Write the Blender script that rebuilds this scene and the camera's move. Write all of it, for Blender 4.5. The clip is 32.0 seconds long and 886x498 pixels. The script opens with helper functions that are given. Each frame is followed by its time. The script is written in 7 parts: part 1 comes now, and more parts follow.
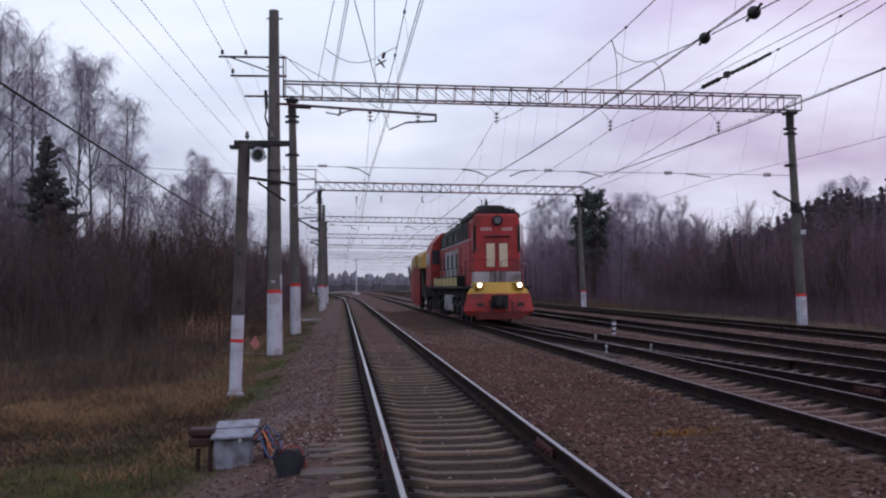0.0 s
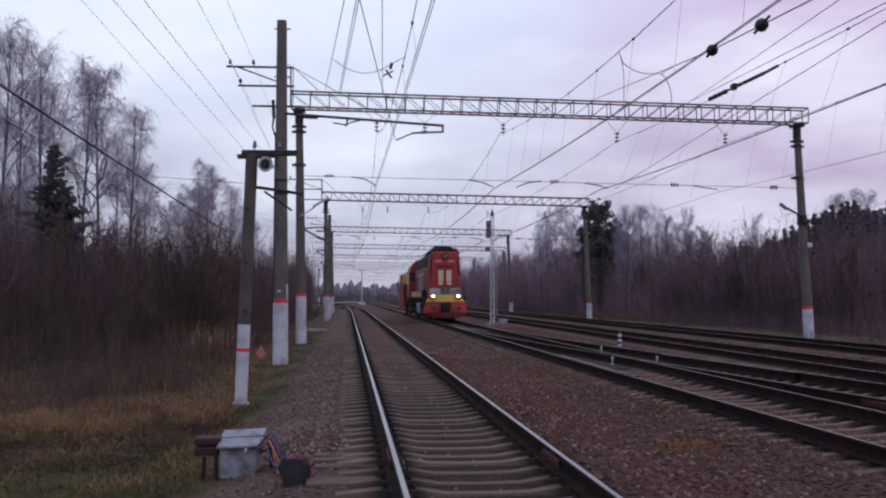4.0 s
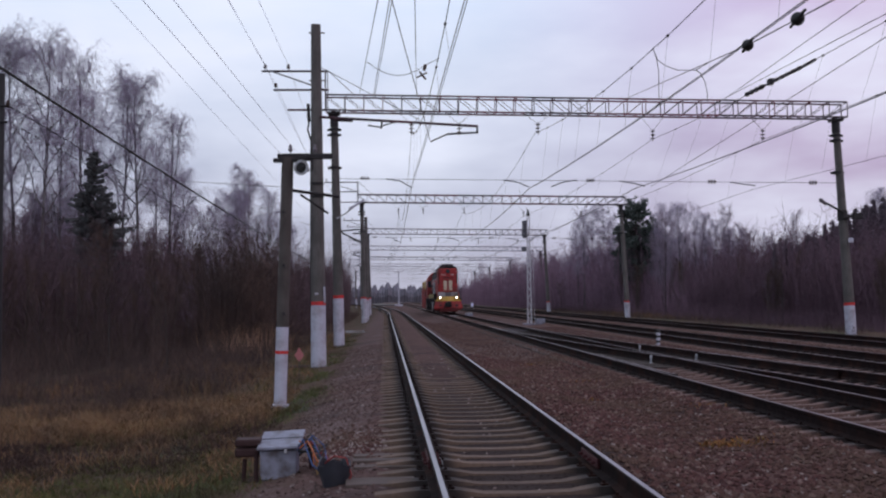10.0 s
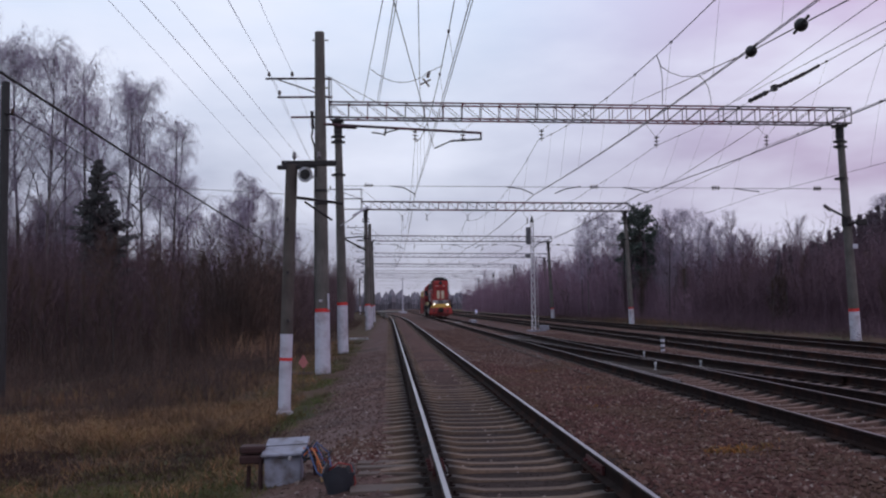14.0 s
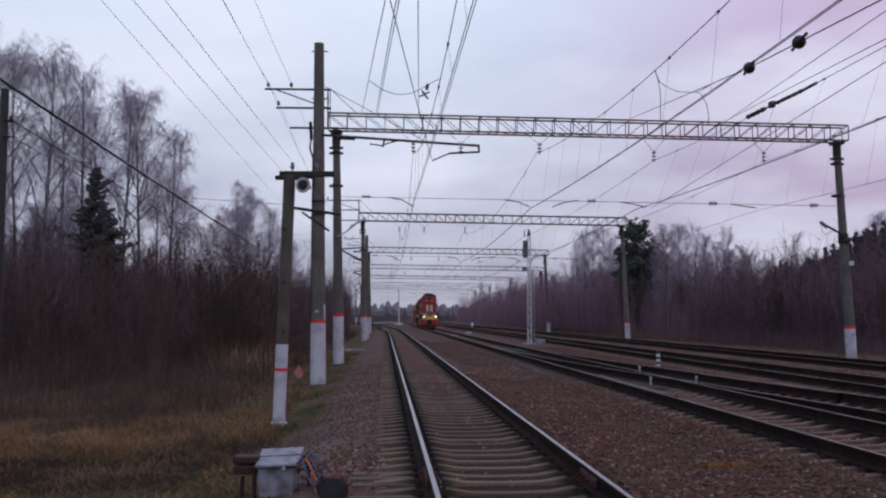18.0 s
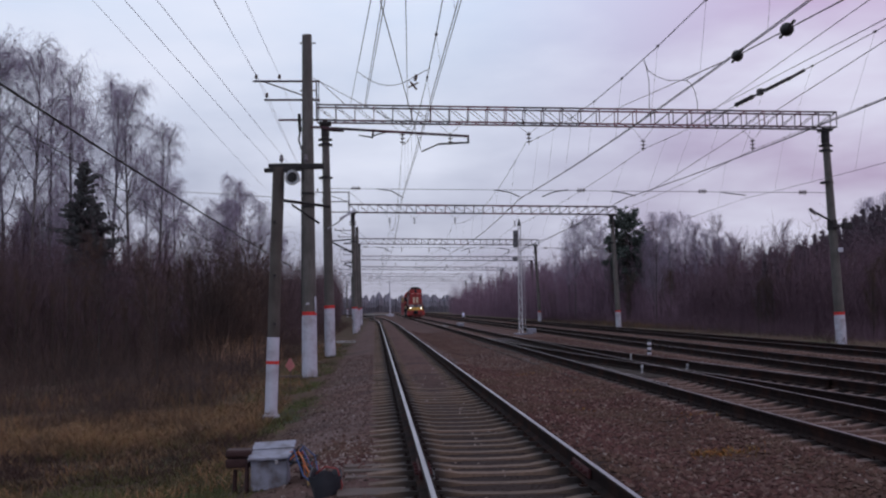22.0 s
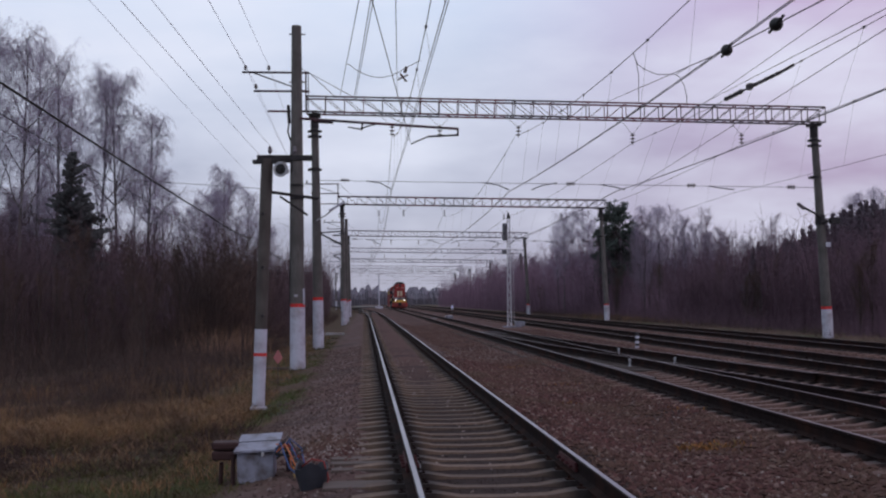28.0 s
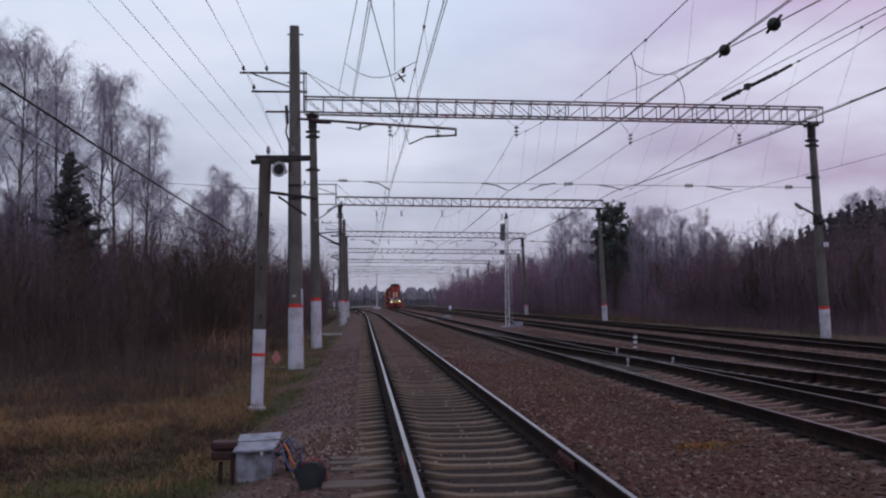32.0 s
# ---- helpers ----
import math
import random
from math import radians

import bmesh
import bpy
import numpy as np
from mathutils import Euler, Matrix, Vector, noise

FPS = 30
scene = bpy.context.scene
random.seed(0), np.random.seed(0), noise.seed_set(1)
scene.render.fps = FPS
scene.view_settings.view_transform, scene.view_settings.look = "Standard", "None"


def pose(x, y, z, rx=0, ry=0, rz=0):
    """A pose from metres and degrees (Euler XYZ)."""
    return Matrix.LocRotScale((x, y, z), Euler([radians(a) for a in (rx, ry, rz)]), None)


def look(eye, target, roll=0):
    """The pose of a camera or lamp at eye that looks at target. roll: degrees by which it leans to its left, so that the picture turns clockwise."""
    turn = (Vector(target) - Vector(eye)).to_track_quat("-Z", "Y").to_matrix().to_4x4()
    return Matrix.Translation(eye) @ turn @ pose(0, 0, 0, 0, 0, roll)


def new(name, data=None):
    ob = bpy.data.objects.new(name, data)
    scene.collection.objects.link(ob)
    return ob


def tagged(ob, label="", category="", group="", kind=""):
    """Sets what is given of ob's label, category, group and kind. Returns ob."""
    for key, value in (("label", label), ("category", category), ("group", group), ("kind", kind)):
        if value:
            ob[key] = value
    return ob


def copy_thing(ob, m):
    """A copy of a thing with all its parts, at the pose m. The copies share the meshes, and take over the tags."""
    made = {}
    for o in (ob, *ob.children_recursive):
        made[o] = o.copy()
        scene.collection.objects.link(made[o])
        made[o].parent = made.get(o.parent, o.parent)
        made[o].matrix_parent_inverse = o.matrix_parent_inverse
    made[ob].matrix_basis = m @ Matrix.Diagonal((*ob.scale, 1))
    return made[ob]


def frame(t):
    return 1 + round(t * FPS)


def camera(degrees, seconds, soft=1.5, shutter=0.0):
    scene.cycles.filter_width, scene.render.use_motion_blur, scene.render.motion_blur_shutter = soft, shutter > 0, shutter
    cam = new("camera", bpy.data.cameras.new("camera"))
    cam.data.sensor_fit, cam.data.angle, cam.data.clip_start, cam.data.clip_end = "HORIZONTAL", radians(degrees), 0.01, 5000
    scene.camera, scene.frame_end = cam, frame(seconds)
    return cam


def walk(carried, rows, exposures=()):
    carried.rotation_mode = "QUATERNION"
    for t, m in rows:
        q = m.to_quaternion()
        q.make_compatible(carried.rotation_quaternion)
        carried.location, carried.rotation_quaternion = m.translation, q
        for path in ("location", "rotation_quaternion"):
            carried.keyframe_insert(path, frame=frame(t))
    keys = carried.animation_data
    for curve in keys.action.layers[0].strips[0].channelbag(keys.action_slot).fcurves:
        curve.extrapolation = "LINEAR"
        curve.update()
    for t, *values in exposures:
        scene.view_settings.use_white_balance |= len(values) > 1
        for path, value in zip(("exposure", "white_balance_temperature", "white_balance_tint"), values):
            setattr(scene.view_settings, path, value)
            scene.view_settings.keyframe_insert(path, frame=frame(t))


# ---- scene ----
# camera and its path
cam = camera(46.4, 32.0, soft=2.2)
PATH = [  # seconds, x, y, z, yaw, pitch, roll
    (0.0, 0.007, 0.021, 1.514, -5.565, 2.065, 0.388),
    (0.5, 0.010, 0.016, 1.511, -5.267, 2.402, 0.552),
    (1.0, 0.014, 0.022, 1.512, -5.238, 2.473, 0.520),
    (1.5, 0.020, 0.014, 1.513, -5.240, 2.649, 0.551),
    (2.0, 0.014, 0.019, 1.512, -5.258, 2.763, 0.543),
    (2.5, 0.011, 0.015, 1.511, -4.949, 2.757, 0.357),
    (3.0, -0.000, 0.013, 1.511, -4.678, 2.643, 0.241),
    (3.5, -0.010, 0.017, 1.509, -5.180, 2.649, -0.062),
    (5.5, -0.003, 0.019, 1.509, -5.059, 3.130, 0.390),
    (6.0, -0.007, 0.013, 1.512, -4.508, 3.451, 0.436),
    (6.5, -0.012, -0.002, 1.505, -4.181, 3.334, 0.482),
    (7.0, -0.015, -0.006, 1.512, -3.831, 3.360, 0.586),
    (7.5, -0.015, -0.002, 1.505, -3.450, 3.224, 0.676),
    (8.0, -0.010, -0.014, 1.499, -3.241, 2.955, 0.634),
    (8.5, -0.011, -0.008, 1.501, -3.348, 2.823, 0.725),
    (9.0, -0.004, -0.013, 1.496, -3.338, 2.671, 0.767),
    (9.5, -0.003, -0.009, 1.503, -3.285, 2.672, 0.735),
    (10.0, -0.003, -0.006, 1.503, -3.218, 2.722, 0.729),
    (10.5, -0.002, -0.001, 1.502, -3.311, 2.676, 0.749),
    (11.0, -0.005, -0.007, 1.502, -3.050, 3.005, 0.793),
    (11.5, -0.001, -0.005, 1.502, -2.947, 2.969, 0.934),
    (12.0, -0.006, -0.011, 1.502, -3.294, 2.839, 0.878),
    (12.5, -0.008, -0.004, 1.500, -3.370, 2.817, 0.835),
    (13.0, -0.011, -0.007, 1.503, -3.111, 2.853, 0.874),
    (13.5, -0.010, -0.009, 1.502, -2.777, 3.156, 1.070),
    (14.0, -0.006, -0.006, 1.499, -3.002, 3.106, 0.827),
    (14.5, -0.012, -0.004, 1.504, -2.965, 3.125, 0.896),
    (16.5, -0.012, -0.002, 1.505, -3.146, 3.370, 0.422),
    (17.0, -0.006, -0.009, 1.500, -3.040, 3.698, 0.361),
    (17.5, -0.006, -0.008, 1.500, -3.015, 4.062, 0.327),
    (18.0, -0.005, -0.016, 1.496, -3.217, 3.784, 0.143),
    (18.5, -0.016, -0.009, 1.508, -3.373, 3.409, 0.420),
    (19.0, -0.003, -0.007, 1.497, -3.395, 3.588, 0.624),
    (19.5, -0.010, -0.010, 1.502, -3.338, 3.527, 0.735),
    (20.0, -0.000, -0.008, 1.501, -3.340, 3.434, 0.654),
    (20.5, -0.003, -0.007, 1.499, -3.246, 3.500, 0.639),
    (21.0, 0.001, -0.012, 1.496, -3.285, 3.398, 0.803),
    (21.5, -0.003, -0.006, 1.501, -3.567, 3.133, 0.939),
    (22.0, -0.004, -0.005, 1.503, -3.707, 3.262, 0.805),
    (22.5, -0.003, -0.007, 1.500, -3.768, 3.103, 0.679),
    (23.0, 0.001, -0.005, 1.498, -3.563, 3.019, 0.701),
    (23.5, 0.002, 0.002, 1.505, -3.538, 2.952, 0.897),
    (24.0, -0.001, -0.006, 1.505, -3.900, 2.791, 0.748),
    (24.5, 0.004, -0.005, 1.503, -3.901, 2.804, 0.682),
    (25.0, -0.000, 0.011, 1.509, -4.162, 3.288, 0.886),
    (25.5, 0.001, 0.015, 1.513, -4.273, 3.278, 0.830),
    (27.5, 0.016, 0.010, 1.506, -4.205, 2.898, 0.713),
    (28.0, 0.014, 0.010, 1.509, -4.311, 2.838, 0.520),
    (28.5, 0.018, 0.007, 1.509, -4.188, 2.733, 0.624),
    (29.0, 0.008, 0.016, 1.508, -4.007, 2.481, 0.428),
    (29.5, 0.011, 0.018, 1.509, -3.964, 2.836, 0.408),
    (30.0, 0.011, 0.014, 1.502, -3.881, 2.967, 0.530),
    (30.5, 0.002, 0.018, 1.506, -3.776, 3.017, 0.522),
    (31.0, 0.000, 0.018, 1.507, -3.882, 2.983, 0.452),
    (31.5, -0.002, 0.018, 1.505, -4.422, 2.992, 0.435),
    (32.0, 0.002, 0.000, 1.498, -4.431, 2.866, 0.574),
]
walk(cam, [(t, pose(x, y, z, 90 + pitch, roll, yaw)) for t, x, y, z, yaw, pitch, roll in PATH], exposures=[(0, 0.10), (3, 0.06), (6, -0.02), (12, -0.05), (19, -0.15), (25, -0.17), (32, -0.19)])
# overcast evening sky: pale cloud, bluer overhead, lilac towards the right
def make_world():
    w = bpy.data.worlds.new("sky")
    scene.world = w
    w.use_nodes = True
    nt = w.node_tree
    nt.nodes.clear()
    N, L = nt.nodes.new, nt.links.new
    out, bg = N("ShaderNodeOutputWorld"), N("ShaderNodeBackground")
    tc, sep = N("ShaderNodeTexCoord"), N("ShaderNodeSeparateXYZ")
    L(tc.outputs["Generated"], sep.inputs[0])
    side = N("ShaderNodeMapRange")
    side.inputs[1].default_value, side.inputs[2].default_value = 0.03, 0.47
    side.interpolation_type = "SMOOTHSTEP"
    L(sep.outputs["X"], side.inputs[0])
    up = N("ShaderNodeMapRange")
    up.inputs[1].default_value, up.inputs[2].default_value = 0.0, 0.30
    L(sep.outputs["Z"], up.inputs[0])
    mix1, mix2, mix3, mix4 = (N("ShaderNodeMix") for _ in range(4))
    for m in (mix1, mix2, mix3, mix4):
        m.data_type = "RGBA"
    mix1.inputs[6].default_value, mix1.inputs[7].default_value = (0.37, 0.355, 0.46, 1), (0.74, 0.86, 1.08, 1)
    mix2.inputs[6].default_value, mix2.inputs[7].default_value = (0.32, 0.23, 0.37, 1), (0.66, 0.51, 0.775, 1)
    L(up.outputs[0], mix1.inputs[0]), L(up.outputs[0], mix2.inputs[0])
    L(side.outputs[0], mix3.inputs[0]), L(mix1.outputs[2], mix3.inputs[6]), L(mix2.outputs[2], mix3.inputs[7])
    mp, nz, ramp = N("ShaderNodeMapping"), N("ShaderNodeTexNoise"), N("ShaderNodeMapRange")
    mp.inputs["Scale"].default_value = (2.2, 2.2, 6.0)
    nz.inputs["Scale"].default_value, nz.inputs["Detail"].default_value, nz.inputs["Roughness"].default_value = 1.6, 5.0, 0.5
    L(tc.outputs["Generated"], mp.inputs[0]), L(mp.outputs[0], nz.inputs["Vector"])
    ramp.inputs[1].default_value, ramp.inputs[2].default_value = 0.40, 0.68
    ramp.inputs[3].default_value, ramp.inputs[4].default_value = 0.0, 0.75
    L(nz.outputs["Fac"], ramp.inputs[0])
    mix4.inputs[7].default_value = (0.90, 0.94, 1.10, 1)
    L(ramp.outputs[0], mix4.inputs[0]), L(mix3.outputs[2], mix4.inputs[6])
    L(mix4.outputs[2], bg.inputs["Color"])
    bg.inputs["Strength"].default_value = 1.0
    L(bg.outputs[0], out.inputs["Surface"])


make_world()
sun_data = bpy.data.lights.new("sun", "SUN")
sun_data.energy, sun_data.angle, sun_data.color = 0.5, radians(40), (1.0, 0.93, 0.92)
sun = new("sun", sun_data)
sun.matrix_world = look((60, -40, 70), (0, 30, 0))
# materials
def mat(name, c1, c2=None, rough=0.8, metal=0.0, scale=6.0, bump=0.15, dist=0.01, c3=None, scale3=0.7, vary=0.0, spec=0.4, stretch=(1, 1, 1)):
    """Two colours mixed by fine noise, a third by broad stains, vary: spread between repeats of a piece."""
    m = bpy.data.materials.new(name)
    m.use_nodes = True
    nt = m.node_tree
    N, L = nt.nodes.new, nt.links.new
    b = nt.nodes["Principled BSDF"]
    b.inputs["Roughness"].default_value, b.inputs["Metallic"].default_value = rough, metal
    b.inputs["Specular IOR Level"].default_value = spec
    c2 = c2 or tuple(v * 0.7 for v in c1)
    tc, mp = N("ShaderNodeTexCoord"), N("ShaderNodeMapping")
    mp.inputs["Scale"].default_value = stretch
    L(tc.outputs["Object"], mp.inputs[0])
    nz = N("ShaderNodeTexNoise")
    nz.inputs["Scale"].default_value, nz.inputs["Detail"].default_value, nz.inputs["Roughness"].default_value = scale, 6, 0.65
    L(mp.outputs[0], nz.inputs["Vector"])
    r1 = N("ShaderNodeMapRange")
    r1.inputs[1].default_value, r1.inputs[2].default_value = 0.32, 0.68
    L(nz.outputs["Fac"], r1.inputs[0])
    mx = N("ShaderNodeMix")
    mx.data_type = "RGBA"
    mx.inputs[6].default_value, mx.inputs[7].default_value = (*c1, 1), (*c2, 1)
    L(r1.outputs[0], mx.inputs[0])
    col = mx.outputs[2]
    if c3:
        n3, r3, m3 = N("ShaderNodeTexNoise"), N("ShaderNodeMapRange"), N("ShaderNodeMix")
        n3.inputs["Scale"].default_value, n3.inputs["Detail"].default_value = scale3, 4
        r3.inputs[1].default_value, r3.inputs[2].default_value = 0.47, 0.68
        m3.data_type = "RGBA"
        L(tc.outputs["Object"], n3.inputs["Vector"]), L(n3.outputs["Fac"], r3.inputs[0]), L(r3.outputs[0], m3.inputs[0])
        L(col, m3.inputs[6])
        m3.inputs[7].default_value = (*c3, 1)
        col = m3.outputs[2]
    if vary:
        oi, hs, rr = N("ShaderNodeObjectInfo"), N("ShaderNodeHueSaturation"), N("ShaderNodeMapRange")
        rr.inputs[3].default_value, rr.inputs[4].default_value = 1 - vary, 1 + vary
        L(oi.outputs["Random"], rr.inputs[0]), L(rr.outputs[0], hs.inputs["Value"]), L(col, hs.inputs["Color"])
        col = hs.outputs[0]
    L(col, b.inputs["Base Color"])
    if bump:
        bp = N("ShaderNodeBump")
        bp.inputs["Strength"].default_value, bp.inputs["Distance"].default_value = bump, dist
        L(nz.outputs["Fac"], bp.inputs["Height"]), L(bp.outputs[0], b.inputs["Normal"])
    rg = N("ShaderNodeMapRange")
    rg.inputs[3].default_value, rg.inputs[4].default_value = max(0.05, rough - 0.12), min(1, rough + 0.12)
    L(nz.outputs["Fac"], rg.inputs[0]), L(rg.outputs[0], b.inputs["Roughness"])
    return m


def island_mat(name, colors, rough=0.85, spec=0.2, patch=None, scale=0.6):
    """One colour a piece out of a short ramp, by the island's own random number."""
    m = bpy.data.materials.new(name)
    m.use_nodes = True
    nt = m.node_tree
    N, L = nt.nodes.new, nt.links.new
    b = nt.nodes["Principled BSDF"]
    b.inputs["Roughness"].default_value, b.inputs["Specular IOR Level"].default_value = rough, spec
    g, cr = N("ShaderNodeNewGeometry"), N("ShaderNodeValToRGB")
    while len(cr.color_ramp.elements) < len(colors):
        cr.color_ramp.elements.new(0.5)
    for i, c in enumerate(colors):
        cr.color_ramp.elements[i].position = i / (len(colors) - 1)
        cr.color_ramp.elements[i].color = (*c, 1)
    L(g.outputs["Random Per Island"], cr.inputs[0])
    col = cr.outputs[0]
    if patch:
        tc, nz, rg, mx = N("ShaderNodeTexCoord"), N("ShaderNodeTexNoise"), N("ShaderNodeMapRange"), N("ShaderNodeMix")
        nz.inputs["Scale"].default_value, nz.inputs["Detail"].default_value, nz.inputs["Roughness"].default_value = scale, 3, 0.6
        rg.inputs[1].default_value, rg.inputs[2].default_value, rg.inputs[4].default_value = 0.42, 0.62, 0.85
        mx.data_type = "RGBA"
        mx.inputs[7].default_value = (*patch, 1)
        L(tc.outputs["Object"], nz.inputs["Vector"]), L(nz.outputs["Fac"], rg.inputs[0]), L(rg.outputs[0], mx.inputs[0]), L(col, mx.inputs[6])
        col = mx.outputs[2]
    L(col, b.inputs["Base Color"])
    return m


def lamp_mat(name, color, strength):
    m = bpy.data.materials.new(name)
    m.use_nodes = True
    b = m.node_tree.nodes["Principled BSDF"]
    b.inputs["Base Color"].default_value = (0.9, 0.9, 0.9, 1)
    b.inputs["Emission Color"].default_value, b.inputs["Emission Strength"].default_value = (*color, 1), strength
    return m


M_RAIL = mat("rail_rust", (0.020, 0.013, 0.013), (0.010, 0.007, 0.007), 0.9, 0.0, 9, 0.3, 0.004, c3=(0.030, 0.014, 0.011), scale3=2, spec=0.05)
M_RAILTOP = mat("rail_polished", (0.36, 0.35, 0.385), (0.22, 0.21, 0.235), 0.36, 0.9, 4, 0.05, 0.002, stretch=(1, 0.1, 1))
M_RAILDULL = mat("rail_dull", (0.15, 0.12, 0.13), (0.07, 0.055, 0.055), 0.45, 0.8, 4, 0.05, 0.002, stretch=(1, 0.1, 1))
M_SLEEPER = mat("sleeper_concrete", (0.124, 0.082, 0.058), (0.062, 0.041, 0.031), 0.9, 0, 14, 0.4, 0.01, c3=(0.068, 0.045, 0.038), scale3=1.6, vary=0.32)
def grease(m):
    """Dark oily band on a sleeper's top on both sides of each rail."""
    nt = m.node_tree
    N, L = nt.nodes.new, nt.links.new
    b = nt.nodes["Principled BSDF"]
    src = b.inputs["Base Color"].links[0].from_socket
    tc, sep, nz = N("ShaderNodeTexCoord"), N("ShaderNodeSeparateXYZ"), N("ShaderNodeTexNoise")
    nz.inputs["Scale"].default_value = 7
    L(tc.outputs["Object"], sep.inputs[0]), L(tc.outputs["Object"], nz.inputs["Vector"])

    def op(kind, a, c):
        x = N("ShaderNodeMath")
        x.operation = kind
        for k, v in ((0, a), (1, c)):
            if isinstance(v, (int, float)):
                x.inputs[k].default_value = v
            else:
                L(v, x.inputs[k])
        return x.outputs[0]
    d = op("ABSOLUTE", op("SUBTRACT", op("ABSOLUTE", sep.outputs["X"], 0), 0.80), 0)
    d = op("ADD", d, op("MULTIPLY", op("SUBTRACT", nz.outputs["Fac"], 0.5), 0.16))
    r, mx = N("ShaderNodeMapRange"), N("ShaderNodeMix")
    r.inputs[1].default_value, r.inputs[2].default_value, r.inputs[3].default_value, r.inputs[4].default_value = 0.17, 0.32, 0.93, 0.0
    L(d, r.inputs[0])
    mx.data_type = "RGBA"
    mx.inputs[7].default_value = (0.016, 0.012, 0.012, 1)
    L(r.outputs[0], mx.inputs[0]), L(src, mx.inputs[6]), L(mx.outputs[2], b.inputs["Base Color"])


grease(M_SLEEPER)
M_SLEEPER2 = mat("sleeper_dark", (0.145, 0.082, 0.068), (0.085, 0.049, 0.041), 0.9, 0, 14, 0.4, 0.01, c3=(0.0309, 0.0197, 0.0176), scale3=1.2, vary=0.25)
grease(M_SLEEPER2)
M_WOODSLEEP = mat("sleeper_wood", (0.06, 0.045, 0.04), (0.03, 0.024, 0.022), 0.9, 0, 10, 0.4, 0.01, vary=0.3, stretch=(0.2, 1, 1))
M_CONC = mat("pole_concrete", (0.115, 0.105, 0.10), (0.07, 0.064, 0.062), 0.9, 0, 5, 0.3, 0.006, c3=(0.06, 0.055, 0.052), scale3=0.9, vary=0.08, stretch=(3, 3, 0.6))
M_CONCD = mat("post_concrete_dark", (0.07, 0.058, 0.053), (0.042, 0.035, 0.033), 0.92, 0, 5, 0.3, 0.006, c3=(0.09, 0.08, 0.074), scale3=1.2, stretch=(3, 3, 0.6))
M_WHITE = mat("whitewash", (0.44, 0.44, 0.52), (0.36, 0.36, 0.43), 0.9, 0, 7, 0.2, 0.004, c3=(0.28, 0.26, 0.29), scale3=3)
M_REDBAND = mat("red_band", (0.55, 0.03, 0.03), (0.4, 0.02, 0.02), 0.7, 0, 8, 0.1)
M_STEEL = mat("galvanised_steel", (0.17, 0.15, 0.17), (0.11, 0.10, 0.11), 0.6, 0.5, 6, 0.1, 0.003)
M_TRUSS = mat("truss_paint", (0.05, 0.037, 0.044), (0.035, 0.026, 0.031), 0.85, 0.0, 5, 0.1, 0.003, c3=(0.11, 0.03, 0.042), scale3=0.5, spec=0.12)
M_TRUSSRED = mat("truss_red_primer", (0.15, 0.03, 0.045), (0.09, 0.035, 0.045), 0.85, 0.0, 5, 0.1, 0.003, spec=0.12)
M_DARK = mat("dark_iron", (0.03, 0.028, 0.03), (0.018, 0.016, 0.018), 0.65, 0.4, 8, 0.2, 0.004)
M_WIRE = mat("wire_copper_dark", (0.06, 0.055, 0.06), (0.045, 0.04, 0.045), 0.6, 0.5, 3, 0)
M_CABLE = mat("cable_black", (0.02, 0.02, 0.022), (0.014, 0.014, 0.015), 0.6, 0, 3, 0)
M_INS = mat("insulator_glaze", (0.06, 0.035, 0.03), (0.04, 0.025, 0.022), 0.45, 0, 8, 0, spec=0.25)
M_GREYPAINT = mat("grey_paint", (0.36, 0.37, 0.40), (0.28, 0.29, 0.32), 0.6, 0.1, 6, 0.15, 0.003, c3=(0.2, 0.17, 0.16), scale3=4)
M_SILVER = mat("aluminium_paint", (0.5, 0.5, 0.53), (0.38, 0.38, 0.41), 0.5, 0.4, 6, 0.1, 0.003)
